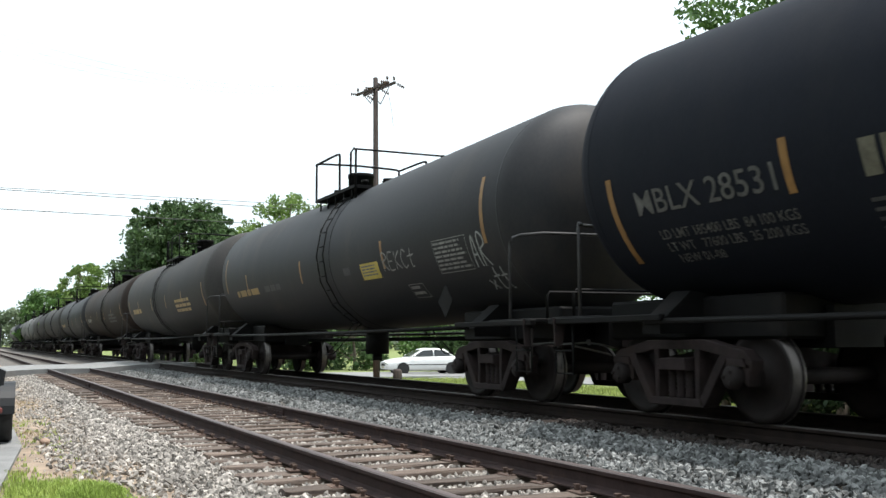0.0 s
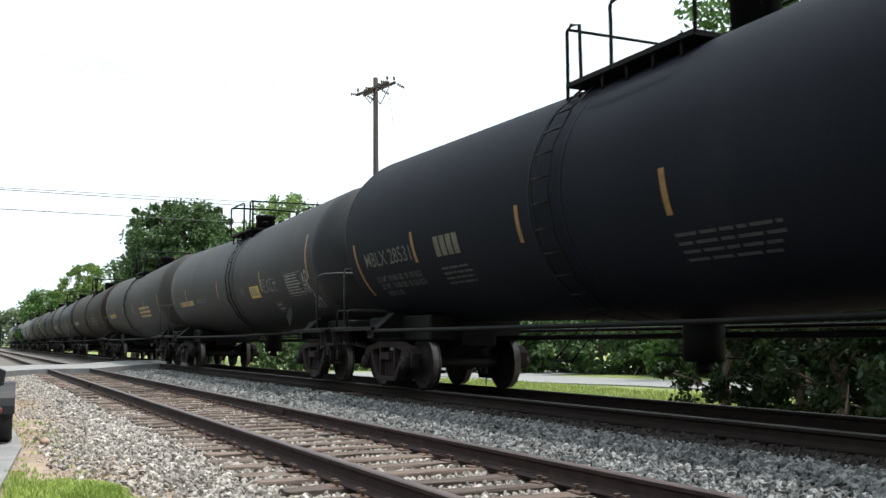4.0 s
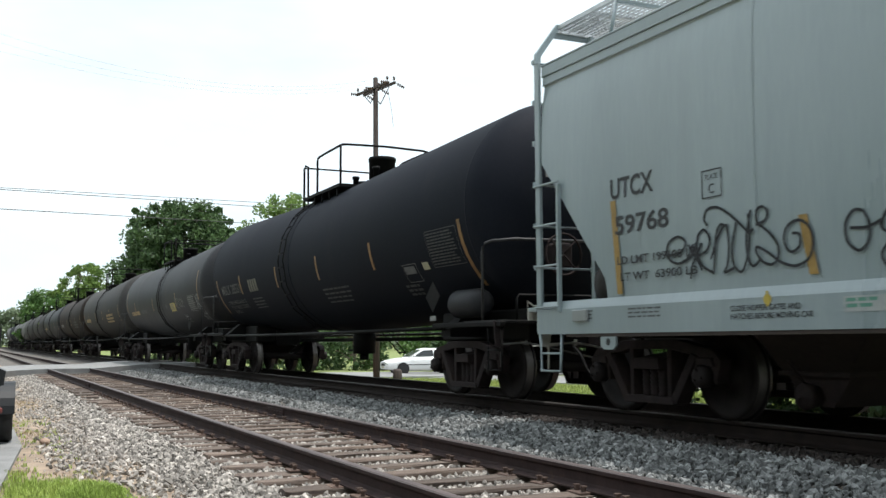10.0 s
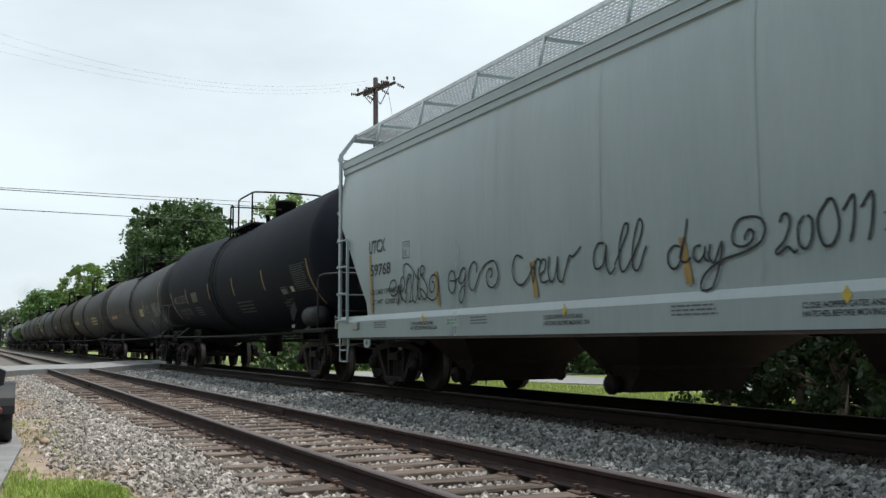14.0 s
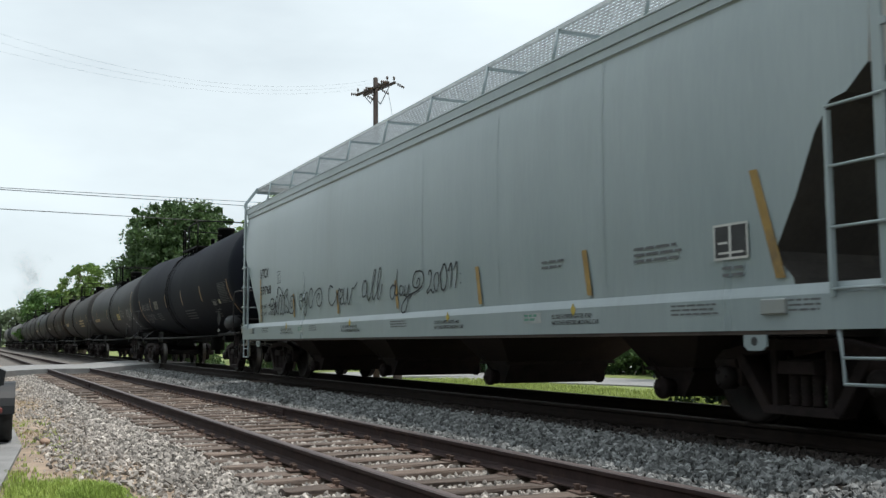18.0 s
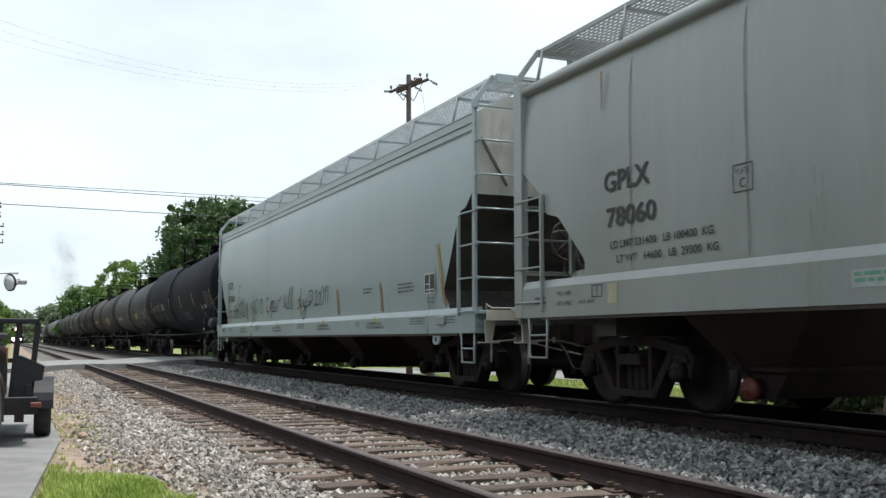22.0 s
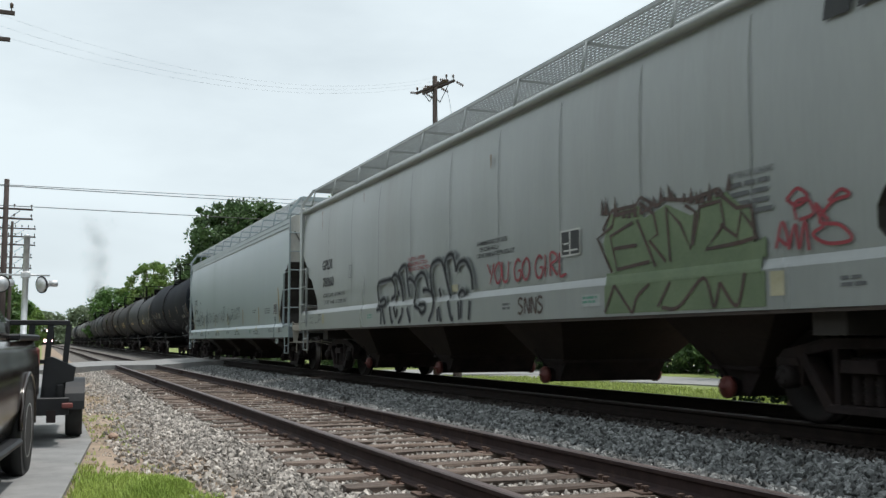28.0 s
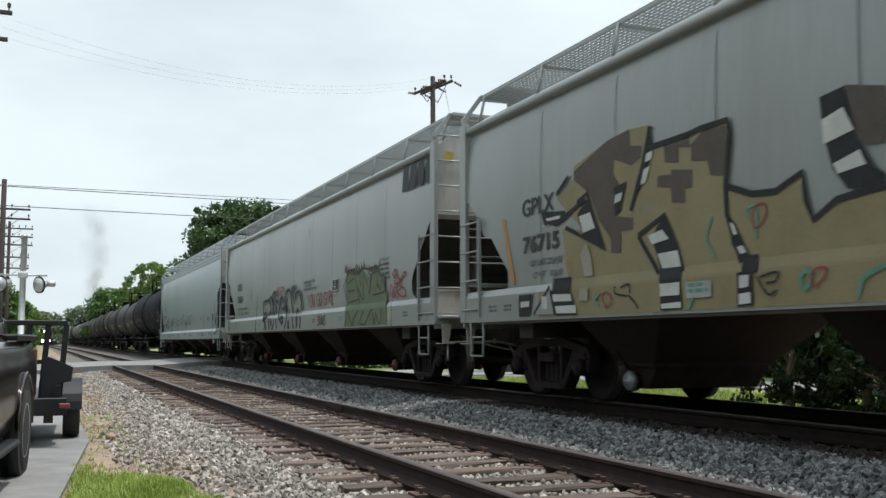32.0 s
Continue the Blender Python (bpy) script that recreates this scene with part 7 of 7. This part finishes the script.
utility_pole(-1.95, 55.0, 9.2, "dark wooden utility pole at the crossing", [(7.7, 1, 0.05, 1.3, 4), (7.2, 1, 0.05, 1.3, 4)], 0.17)
utility_pole(-2.3, 78.0, 9.6, "old line pole with many short crossarms", [(9.1, 1, 0, 1.6, 8), (8.5, 1, 0, 1.6, 8), (7.9, 1, 0, 1.6, 6), (7.0, 1, 0, 1.4, 6), (6.2, 1, 0, 1.4, 6)], 0.14)
utility_pole(44.0, 88.0, 14.23, "wooden utility pole far behind the street", [(13.63, 0.6, -0.8, 1.2, 4)], 0.16)


utility_pole(-6.4, 50.2, 9.3, "dark wooden utility pole beside the crossing road", [(8.14, 0.6, -0.8, 1.3, 4), (7.2, 0.6, -0.8, 1.2, 2)], 0.16)


def wire(a, b, sag, r, label):
    bm = B()
    a, b = Vector(a), Vector(b)
    tube(bm, [a.lerp(b, k / 24) - Vector((0, 0, sag * 4 * (k / 24) * (1 - k / 24))) for k in range(25)], r, 5)
    tagged(part("overhead_wire", bm, M["wire"]), label, "wire")


wire((-6.4, 50.2, 8.20), (44, 88, 13.73), 0.0, 0.018, "thin dark overhead wire across the tracks")
wire((-6.4, 50.2, 8.20), (44, 88, 13.1), 0.0, 0.022, "thin dark overhead wire across the tracks")
wire((-6.4, 50.2, 7.27), (44, 88, 11.57), 0.0, 0.022, "thin dark overhead wire across the tracks")
wire((-3.1, 26.0, 9.12), (14.6, 36.9, 11.5), 1.12, 0.0019, "very thin overhead wire between two poles")
wire((-2.0, 26.0, 9.12), (14.7, 35.9, 11.5), 1.12, 0.0019, "very thin overhead wire between two poles")
wire((-4.2, 26.0, 9.12), (14.5, 37.9, 11.5), 1.12, 0.0019, "very thin overhead wire between two poles")

sig = thing("crossing_signal", pose(-0.62, 38.0, -0.3), "grey steel crossing signal mast with round black lamp hoods", "crossing signal")
bm = lathe(B(), [(0.16, 0), (0.16, 0.25), (0.105, 0.25), (0.105, 4.9), (0.115, 4.9), (0.115, 4.96), (0.03, 5.02)], seg=18)
part("mast", bm, M["galv"], sig)
bm = B()
tube(bm, [(-0.95, 0, 3.55), (0.8, 0, 3.55)], 0.035, 8)
box(bm, -0.16, 0.16, -0.13, 0.13, 3.44, 3.66, bevel=0.02)
part("lamp_arm", bm, M["galv"], sig)
for x, turn in ((-0.82, 20), (0.62, -52)):
    at = Matrix.Translation((x, 0, 3.22)) @ Matrix.Rotation(radians(turn), 4, "Z") @ Matrix.Rotation(radians(6), 4, "X")
    part("lamp_disc", lathe(B(), [(0.27, -0.115), (0.30, -0.13), (0.305, -0.08), (0.27, -0.07)], axis="y", seg=28), M["black_paint"], sig, at=at)
    part("lamp_back", lathe(B(), [(0.02, -0.25), (0.10, -0.24), (0.19, -0.205), (0.25, -0.15), (0.272, -0.112), (0.02, -0.08)], axis="y", seg=28), M["galv"], sig, at=at)
    part("lamp_housing", lathe(B(), [(0.02, -0.1), (0.14, -0.06), (0.15, 0.06), (0.12, 0.14), (0.02, 0.16)], axis="y", seg=20), M["galv"], sig, at=at)
    part("side_lamp", lathe(B(), [(0.02, 0.0), (0.11, 0.02), (0.12, 0.30), (0.08, 0.34), (0.02, 0.35)], axis="x", seg=16, at=(x + 0.12, 0.10, 3.27)), M["galv"], sig)

post = thing("sign_post", pose(17.8, 33.6, -0.85), "thin green steel sign post on the grass", "sign post")
bm = B()
box(bm, -0.03, 0.03, -0.02, 0.02, 0, 2.6)
part("post", bm, surface("green_post_paint", (0.03, 0.06, 0.04), (0.05, 0.09, 0.06), 4, 0.6), post)
bm = B()
box(bm, -0.02, 0.02, -0.3, 0.3, 2.1, 2.7, bevel=0.01)
part("sign_back", bm, M["galv"], post)
bol = thing("bollard", pose(15.35, 36.5, -0.95), "short weathered wooden post beside the road", "bollard")
part("bollard_shaft", lathe(B(), [(0.19, 0), (0.18, 0.75), (0.14, 0.82), (0.02, 0.83)], seg=14), M["pole"], bol)
stone = thing("brown_stone", pose(0.86, 13.2, -0.32), "pale pinkish-brown stone lying on the dry verge", "stone")
bm = B()
bmesh.ops.create_icosphere(bm, subdivisions=2, radius=0.065)
for v in bm.verts:
    v.co = v.co * (1 + 0.25 * noise.noise(v.co * 9)) * 1.0
    v.co.z = v.co.z * 0.7 + 0.05
part("stone_lump", bm, surface("pinkish_stone", (0.26, 0.17, 0.12), (0.42, 0.31, 0.24), 14, 0.9, 0, 0.4, 60), stone)


# ---- vehicles ----
def tyre(name, car, x, y, z, r, w, rim_mat, tyre_parent=None):
    bm = lathe(B(), [(r * 0.62, -w / 2), (r * 0.93, -w / 2), (r, -w * 0.32), (r, w * 0.32), (r * 0.93, w / 2), (r * 0.62, w / 2)], axis="x", seg=32, at=(x, y, z))
    wheel = part("wheel", bm, M["rubber"], car)
    bm = lathe(B(), [(0.03, -w * 0.47), (r * 0.5, -w * 0.44), (r * 0.63, -w * 0.51), (r * 0.63, w * 0.51), (r * 0.5, w * 0.44), (0.03, w * 0.47)], axis="x", seg=24, at=(x, y, z))
    part("rim", bm, rim_mat, wheel)
    # black discs imitate the dark gaps in the rim
    bm = B()
    for k in range(6):
        a = k * math.pi / 3
        for s in (-1, 1):
            lathe(bm, [(r * 0.11, s * w * 0.40), (r * 0.11, s * w * 0.475)], axis="x", seg=10, at=(x, y + r * 0.36 * math.cos(a), z + r * 0.36 * math.sin(a)))
    part("rim_gap_disc", bm, M["rubber"], wheel)
    return wheel


def loft(bm, sections, mi=0, smooth=True):
    """Joins sections (each a closed ring of points) into one skin with closed ends."""
    rings = [[bm.verts.new(p) for p in s] for s in sections]
    n = len(rings[0])
    for a, b in zip(rings[:-1], rings[1:]):
        for k in range(n):
            f = bm.faces.new((a[k], a[(k + 1) % n], b[(k + 1) % n], b[k]))
            f.smooth, f.material_index = smooth, mi
    bm.faces.new(rings[0][::-1])
    bm.faces.new(rings[-1])
    bmesh.ops.recalc_face_normals(bm, faces=bm.faces)
    return bm


# white saloon, nose along +y in its own space
sed = thing("saloon_car", Matrix.Translation((22.8, 50.5, -0.80)) @ Matrix.Rotation(radians(82), 4, "Z"), "white four-door saloon car standing on the far road", "car")
bm = B()
body = []
for y, hw, zb, zt in ((-2.3, 0.70, 0.34, 0.80), (-2.22, 0.80, 0.26, 0.92), (-1.9, 0.84, 0.22, 0.97), (-1.0, 0.86, 0.20, 0.98), (0.0, 0.86, 0.20, 0.96), (0.9, 0.86, 0.20, 0.92), (1.6, 0.84, 0.22, 0.84), (2.1, 0.78, 0.24, 0.76), (2.3, 0.66, 0.30, 0.68)):
    body.append([(-hw * 0.92, y, zb), (-hw, y, zb + 0.16), (-hw, y, zt - 0.2), (-hw * 0.93, y, zt - 0.03), (-hw * 0.6, y, zt), (hw * 0.6, y, zt), (hw * 0.93, y, zt - 0.03), (hw, y, zt - 0.2), (hw, y, zb + 0.16), (hw * 0.92, y, zb)])
loft(bm, body)
part("car_body", bm, M["white_car"], sed)
bm = B()
cab = []
for y, hw, zt in ((-1.62, 0.66, 0.98), (-1.05, 0.62, 1.36), (-0.7, 0.60, 1.40), (-0.1, 0.60, 1.41), (0.25, 0.61, 1.36), (1.05, 0.68, 0.92)):
    cab.append([(-0.80, y, 0.9), (-hw, y, zt - 0.04), (-hw * 0.85, y, zt), (hw * 0.85, y, zt), (hw, y, zt - 0.04), (0.80, y, 0.9)])
loft(bm, cab)
part("cabin", bm, M["white_car"], sed)
for s in (-1, 1):
    for outline in ([(-1.4, 0.99), (-1.0, 1.30), (-0.42, 1.33), (-0.42, 0.97)], [(-0.34, 0.97), (-0.34, 1.33), (0.2, 1.30), (0.78, 0.97)]):
        bm = B()
        vs = [bm.verts.new((s * (0.815 - (z - 0.9) * 0.42 + 0.012), y, z)) for y, z in outline]
        bm.faces.new(vs)
        bmesh.ops.recalc_face_normals(bm, faces=bm.faces)
        part("side_window", bm, M["glass"], sed, "dark tinted window")
    bm = B()
    box(bm, s * 0.86, s * 0.87 + s * 0.0 + 0.0001, -1.9, 1.7, 0.50, 0.54)
    part("side_trim", bm, M["rubber"], sed)
    bm = B()
    box(bm, min(s * 0.82, s * 0.98), max(s * 0.82, s * 0.98), 0.72, 0.84, 0.95, 1.06, bevel=0.03)
    part("wing_mirror", bm, M["white_car"], sed)
    bm = B()
    box(bm, min(s * 0.42, s * 0.72), max(s * 0.42, s * 0.72), 2.18, 2.29, 0.54, 0.66, bevel=0.02)
    part("headlight", bm, M["chrome"], sed)
    for y in (-1.38, 1.38):
        tyre("wheel", sed, s * 0.77, y, 0.30, 0.30, 0.19, M["galv"])
        # black disc stands in for the shaded wheel opening
        bm = lathe(B(), [(0.34, s * 0.80), (0.34, s * 0.872)], axis="x", seg=24, at=(0, y, 0.31))
        part("wheel_arch", bm, M["rubber"], sed)
bm = B()
bm.faces.new([bm.verts.new(p) for p in ((-0.58, 0.3, 1.335), (0.58, 0.3, 1.335), (0.66, 1.02, 0.955), (-0.66, 1.02, 0.955))])
part("windscreen", bm, M["glass"], sed)
bm = B()
box(bm, -0.38, 0.38, 2.24, 2.31, 0.46, 0.58, bevel=0.01)
part("grille", bm, M["rubber"], sed)
bm = B()
box(bm, -0.2, 0.2, 2.28, 2.33, 0.34, 0.44)
part("plate", bm, M["pale_sign"], sed)

# dark pickup truck, nose towards the eye, turned a little from the road
M["alloy"] = surface("satin_alloy", (0.50, 0.50, 0.50), (0.66, 0.66, 0.66), 6, 0.35, 0.4, 0, 60)
M["truck_paint"] = surface("dark_brown_black_car_paint", (0.022, 0.0165, 0.0145), (0.034, 0.026, 0.023), 2, 0.16, 0.15, 0, 60, spec=0.7)
pk = thing("pickup_truck", pose(-1.245, 8.56, -0.288, 0, 0, -6), "dark brown-black pickup truck parked on the road", "truck")
bm = B()
side = []
for y, hw, zb, zt in ((-2.9, 0.86, 0.45, 0.95), (-2.75, 0.93, 0.38, 1.05), (-1.5, 0.97, 0.36, 1.13), (0.0, 0.98, 0.36, 1.20), (1.4, 0.98, 0.40, 1.20), (2.45, 0.98, 0.46, 1.21), (2.62, 0.95, 0.5, 1.19)):
    side.append([(-hw * 0.93, y, zb), (-hw, y, zb + 0.22), (-hw * 1.0, y, zb + 0.45), (-hw * 0.97, y, zt - 0.1), (-hw * 0.93, y, zt), (hw * 0.93, y, zt), (hw * 0.97, y, zt - 0.1), (hw, y, zb + 0.45), (hw, y, zb + 0.22), (hw * 0.93, y, zb)])
loft(bm, side)
part("truck_body", bm, M["truck_paint"], pk)
bm = B()
cab = []
for y, hw, zt in ((-1.35, 0.80, 1.2), (-0.75, 0.72, 1.70), (-0.3, 0.70, 1.77), (0.72, 0.70, 1.76), (0.90, 0.73, 1.66), (1.06, 0.86, 1.2)):
    cab.append([(-0.90, y, 1.1), (-max(hw, 0.87 if zt > 1.3 else 0), y, min(1.36, zt - 0.08)), (-hw, y, zt - 0.06), (-hw * 0.86, y, zt), (hw * 0.86, y, zt), (hw, y, zt - 0.06), (max(hw, 0.87 if zt > 1.3 else 0), y, min(1.36, zt - 0.08)), (0.90, y, 1.1)])
loft(bm, cab)
part("cab", bm, M["truck_paint"], pk)
for s in (-1, 1):
    bm = B()
    bm.faces.new([bm.verts.new((s * (0.87 - (z - 1.36) * 0.45 + 0.014), y, z)) for y, z in ((-0.95, 1.37), (-0.62, 1.64), (0.60, 1.66), (0.80, 1.37))])
    bmesh.ops.recalc_face_normals(bm, faces=bm.faces)
    part("side_window", bm, M["glass"], pk, "dark tinted window")
    bm = B()
    box(bm, min(s * 0.80, s * 0.96), max(s * 0.80, s * 0.96), 1.05, 2.60, 1.21, 1.27, bevel=0.015)
    part("bed_rail", bm, M["black_paint"], pk)
    bm = B()
    box(bm, min(s * 0.88, s * 1.03), max(s * 0.88, s * 1.03), -1.4, 0.95, 0.31, 0.37, bevel=0.02)
    part("side_step", bm, M["black_paint"], pk)
    for y in (-1.95, 1.55):
        tyre("wheel", pk, s * 0.90, y, 0.39, 0.39, 0.20, M["alloy"])
        # the body has no cutout; a black disc imitates the shaded wheel opening
        bm = lathe(B(), [(0.47, s * 0.90), (0.47, s * 0.992)], axis="x", seg=28, at=(0, y, 0.42))
        part("wheel_arch", bm, M["rubber"], pk)
        bm = B()
        n = 14
        tube(bm, [(s * 0.99, y + 0.49 * math.cos(math.pi * k / n), 0.42 + 0.49 * math.sin(math.pi * k / n)) for k in range(n + 1)], 0.02, 6)
        part("arch_lip", bm, M["truck_paint"], pk)
    bm = B()
    box(bm, min(s * 0.82, s * 0.96), max(s * 0.82, s * 0.96), 2.5, 2.64, 0.78, 1.14, bevel=0.02)
    part("tail_lamp", bm, M["red_cap"], pk, "red tail lamp")
bm = B()
box(bm, -0.9, 0.9, 2.58, 2.80, 0.48, 0.64, bevel=0.03)
part("rear_bumper", bm, M["chrome"], pk, "chrome rear bumper")
bm = B()
box(bm, -0.8, 0.8, 1.10, 1.60, 1.20, 1.42, bevel=0.03)
part("tool_box", bm, M["black_paint"], pk)

# black utility trailer behind the pickup; wheels at x = 0.40, its gate upright at the front
tl = thing("utility_trailer", pose(-0.50, 13.65, -0.288, 0, 0, -2), "black steel utility trailer with an upright mesh ramp", "trailer")
bm = B()
box(bm, -0.82, 0.78, -1.35, 1.9, 0.46, 0.54)
for x in (-0.80, 0.76):
    box(bm, x - 0.03, x + 0.03, -1.35, 1.9, 0.42, 0.70)
box(bm, -0.82, 0.86, -1.40, -1.33, 0.36, 0.56, bevel=0.01)
part("trailer_bed", bm, M["black_paint"], tl)
bm = B()
tube(bm, [(-0.55, -1.35, 0.45), (0, -2.25, 0.45)], 0.04, 8)
tube(bm, [(0.5, -1.35, 0.45), (0, -2.25, 0.45)], 0.04, 8)
part("drawbar", bm, M["black_paint"], tl)
for x in (-0.86, -0.40, 0.02, 0.40, 0.60, 0.80):
    lean = 0.03 if x > 0.3 else 0.0
    part("ramp_post", prism(B(), [(x - 0.032 + lean, 1.40), (x + 0.032 + lean, 1.40), (x + 0.032 - lean, 0.52), (x - 0.032 - lean, 0.52)], -1.12, -1.06, axis="y"), M["black_paint"], tl)
bm = box(B(), -0.90, 0.84, -1.13, -1.05, 1.39, 1.45, bevel=0.008)
part("ramp_top_bar", bm, M["black_paint"], tl)
bm = box(B(), -0.84, 0.60, -1.12, -1.06, 0.94, 0.99)
part("ramp_cross_bar", bm, M["black_paint"], tl)
bm = B()
for k in range(22):
    x = -0.8 + k * 0.05
    tube(bm, [(x, -1.08, 0.5), (x + 0.25, -1.08, 0.95)], 0.006, 4)
    tube(bm, [(x + 0.25, -1.08, 0.5), (x, -1.08, 0.95)], 0.006, 4)
part("ramp_mesh", bm, M["galv"], tl, "expanded steel mesh")
bm = B()
prism(bm, [(0.58, 0.46), (0.58, 1.02), (0.66, 1.02), (0.92, 0.90), (0.90, 0.74), (0.78, 0.72), (0.78, 0.46)], -1.20, -0.80, axis="y")
part("side_box", bm, M["black_paint"], tl)
for s in (-1, 1):
    bm = B()
    x0, x1 = (s * 0.78, s * 1.03)
    arc = [(0.41 * math.cos(math.pi * (0.02 + 0.96 * k / 12)), 0.335 + 0.41 * math.sin(math.pi * (0.02 + 0.96 * k / 12))) for k in range(13)]
    arc += [(0.375 * math.cos(math.pi * (0.98 - 0.96 * k / 12)), 0.335 + 0.375 * math.sin(math.pi * (0.98 - 0.96 * k / 12))) for k in range(13)]
    prism(bm, arc, min(x0, x1), max(x0, x1))
    part("mudguard", bm, M["black_paint"], tl)
    tyre("wheel", tl, s * 0.91, 0.0, 0.335, 0.335, 0.2, M["galv"])
part("marker_lamp", box(B(), 0.78, 0.90, -1.44, -1.40, 0.44, 0.50, bevel=0.01), M["red_cap"], tl)
part("tail_bracket", box(B(), 0.62, 0.72, -1.42, -1.36, 0.28, 0.42), M["frame_dark"], tl)
bm = box(B(), -0.86, -0.36, -0.95, -0.5, 1.42, 1.52, bevel=0.02)
part("white_lid", bm, M["white_car"], tl, "white plastic lid")
part("toolbox", box(B(), -0.84, -0.40, -0.92, -0.54, 0.54, 1.42, bevel=0.02), M["galv"], tl, "grey metal box")
part("yellow_strap", tube(B(), [(0.02, -1.2, 0.55), (0.25, -1.2, 0.95), (0.32, -1.18, 0.56)], 0.012, 5), M["yellow_sign"], tl)

# locomotive waiting far along the siding
loco = thing("locomotive", pose(1.42, 282, -0.6), "dark locomotive with lit headlamps far along the siding", "locomotive")
bm = B()
loft(bm, [[(-1.5, y, 0.5), (-1.5, y, z), (-1.1, y, z + 0.25), (1.1, y, z + 0.25), (1.5, y, z), (1.5, y, 0.5)] for y, z in ((-1.0, 2.4), (0.6, 2.5), (0.7, 4.2), (3.0, 4.3), (16, 4.2))], smooth=False)
part("loco_body", bm, M["steel_black"], loco)
for x, z in ((0.0, 4.15), (-0.8, 1.6), (0.8, 1.6)):
    # glowing discs wider than the lamps, to stand in for their bloom
    bm = lathe(B(), [(0.42, 0.45 if z > 3 else -1.1), (0.42, 0.4 if z > 3 else -1.2)], axis="y", seg=12, at=(x, 0, z))
    part("headlamp", bm, M["lamp_red"], loco, "lit headlamp, its disc enlarged for bloom")

# faint grey smoke above the far end of the train
smoke = thing("smoke_plume", pose(11, 225, 6), "faint grey exhaust smoke above the far train", "smoke")
M["smoke"] = surface("grey_smoke_specks", (0.17, 0.16, 0.155), (0.25, 0.24, 0.235), 1.0, 1.0, 0, 0, 5)
for k in range(-5, 7):
    w = 0.5 + 0.10 * (k + 5)
    c = [(rng.normal(0, w) + 0.5 * math.sin(k * 0.9), rng.normal(0, 1), 2.1 * k + rng.normal(0, 0.9), w + 0.5) for _ in range(6)]
    foliage("smoke_puff", c, 1000, 0.026, M["smoke"], smoke, 1.0)


# ---- movement ----
def run(t):
    """How far the train has gone at t seconds: the integral of its speed, which is linear between these knots."""
    v = [1.966, 1.971, 1.917, 1.855, 1.779, 1.746, 1.769, 1.73, 1.729, 1.815, 1.916, 1.955, 2.081, 2.274, 2.477, 2.639, 2.699]
    s, i = 0.0, 0
    while t > 2.0 and i < 15:
        s += v[i] + v[i + 1]
        t -= 2.0
        i += 1
    return s + v[i] * t + (v[i + 1] - v[i]) * t * t / 4


def rolled(y, gone):
    """A wheelset's pose in its truck after the train has gone that far."""
    return pose(0, y, 0.44, -math.degrees(gone / 0.44))


def motions():
    quick = [k * 0.2 for k in range(161)]
    for wheels, y in turning:
        walk(wheels, [(t, rolled(y, run(t))) for t in quick])
    for car, u in train:
        walk(car, [(t, pose(CARBODY, u + run(t), MAIN_Z)) for t in range(0, 33)])
    walk(smoke, [(t, pose(x, 225, h)) for t, x, h in ((0, 12.5, -14), (10, 12.2, -8), (14, 11.8, -1), (17, 11.3, 4), (20, 11.0, 7), (23, 10.6, 9.5), (28, 10.7, 12.5), (32, 11, 15))])


motions()
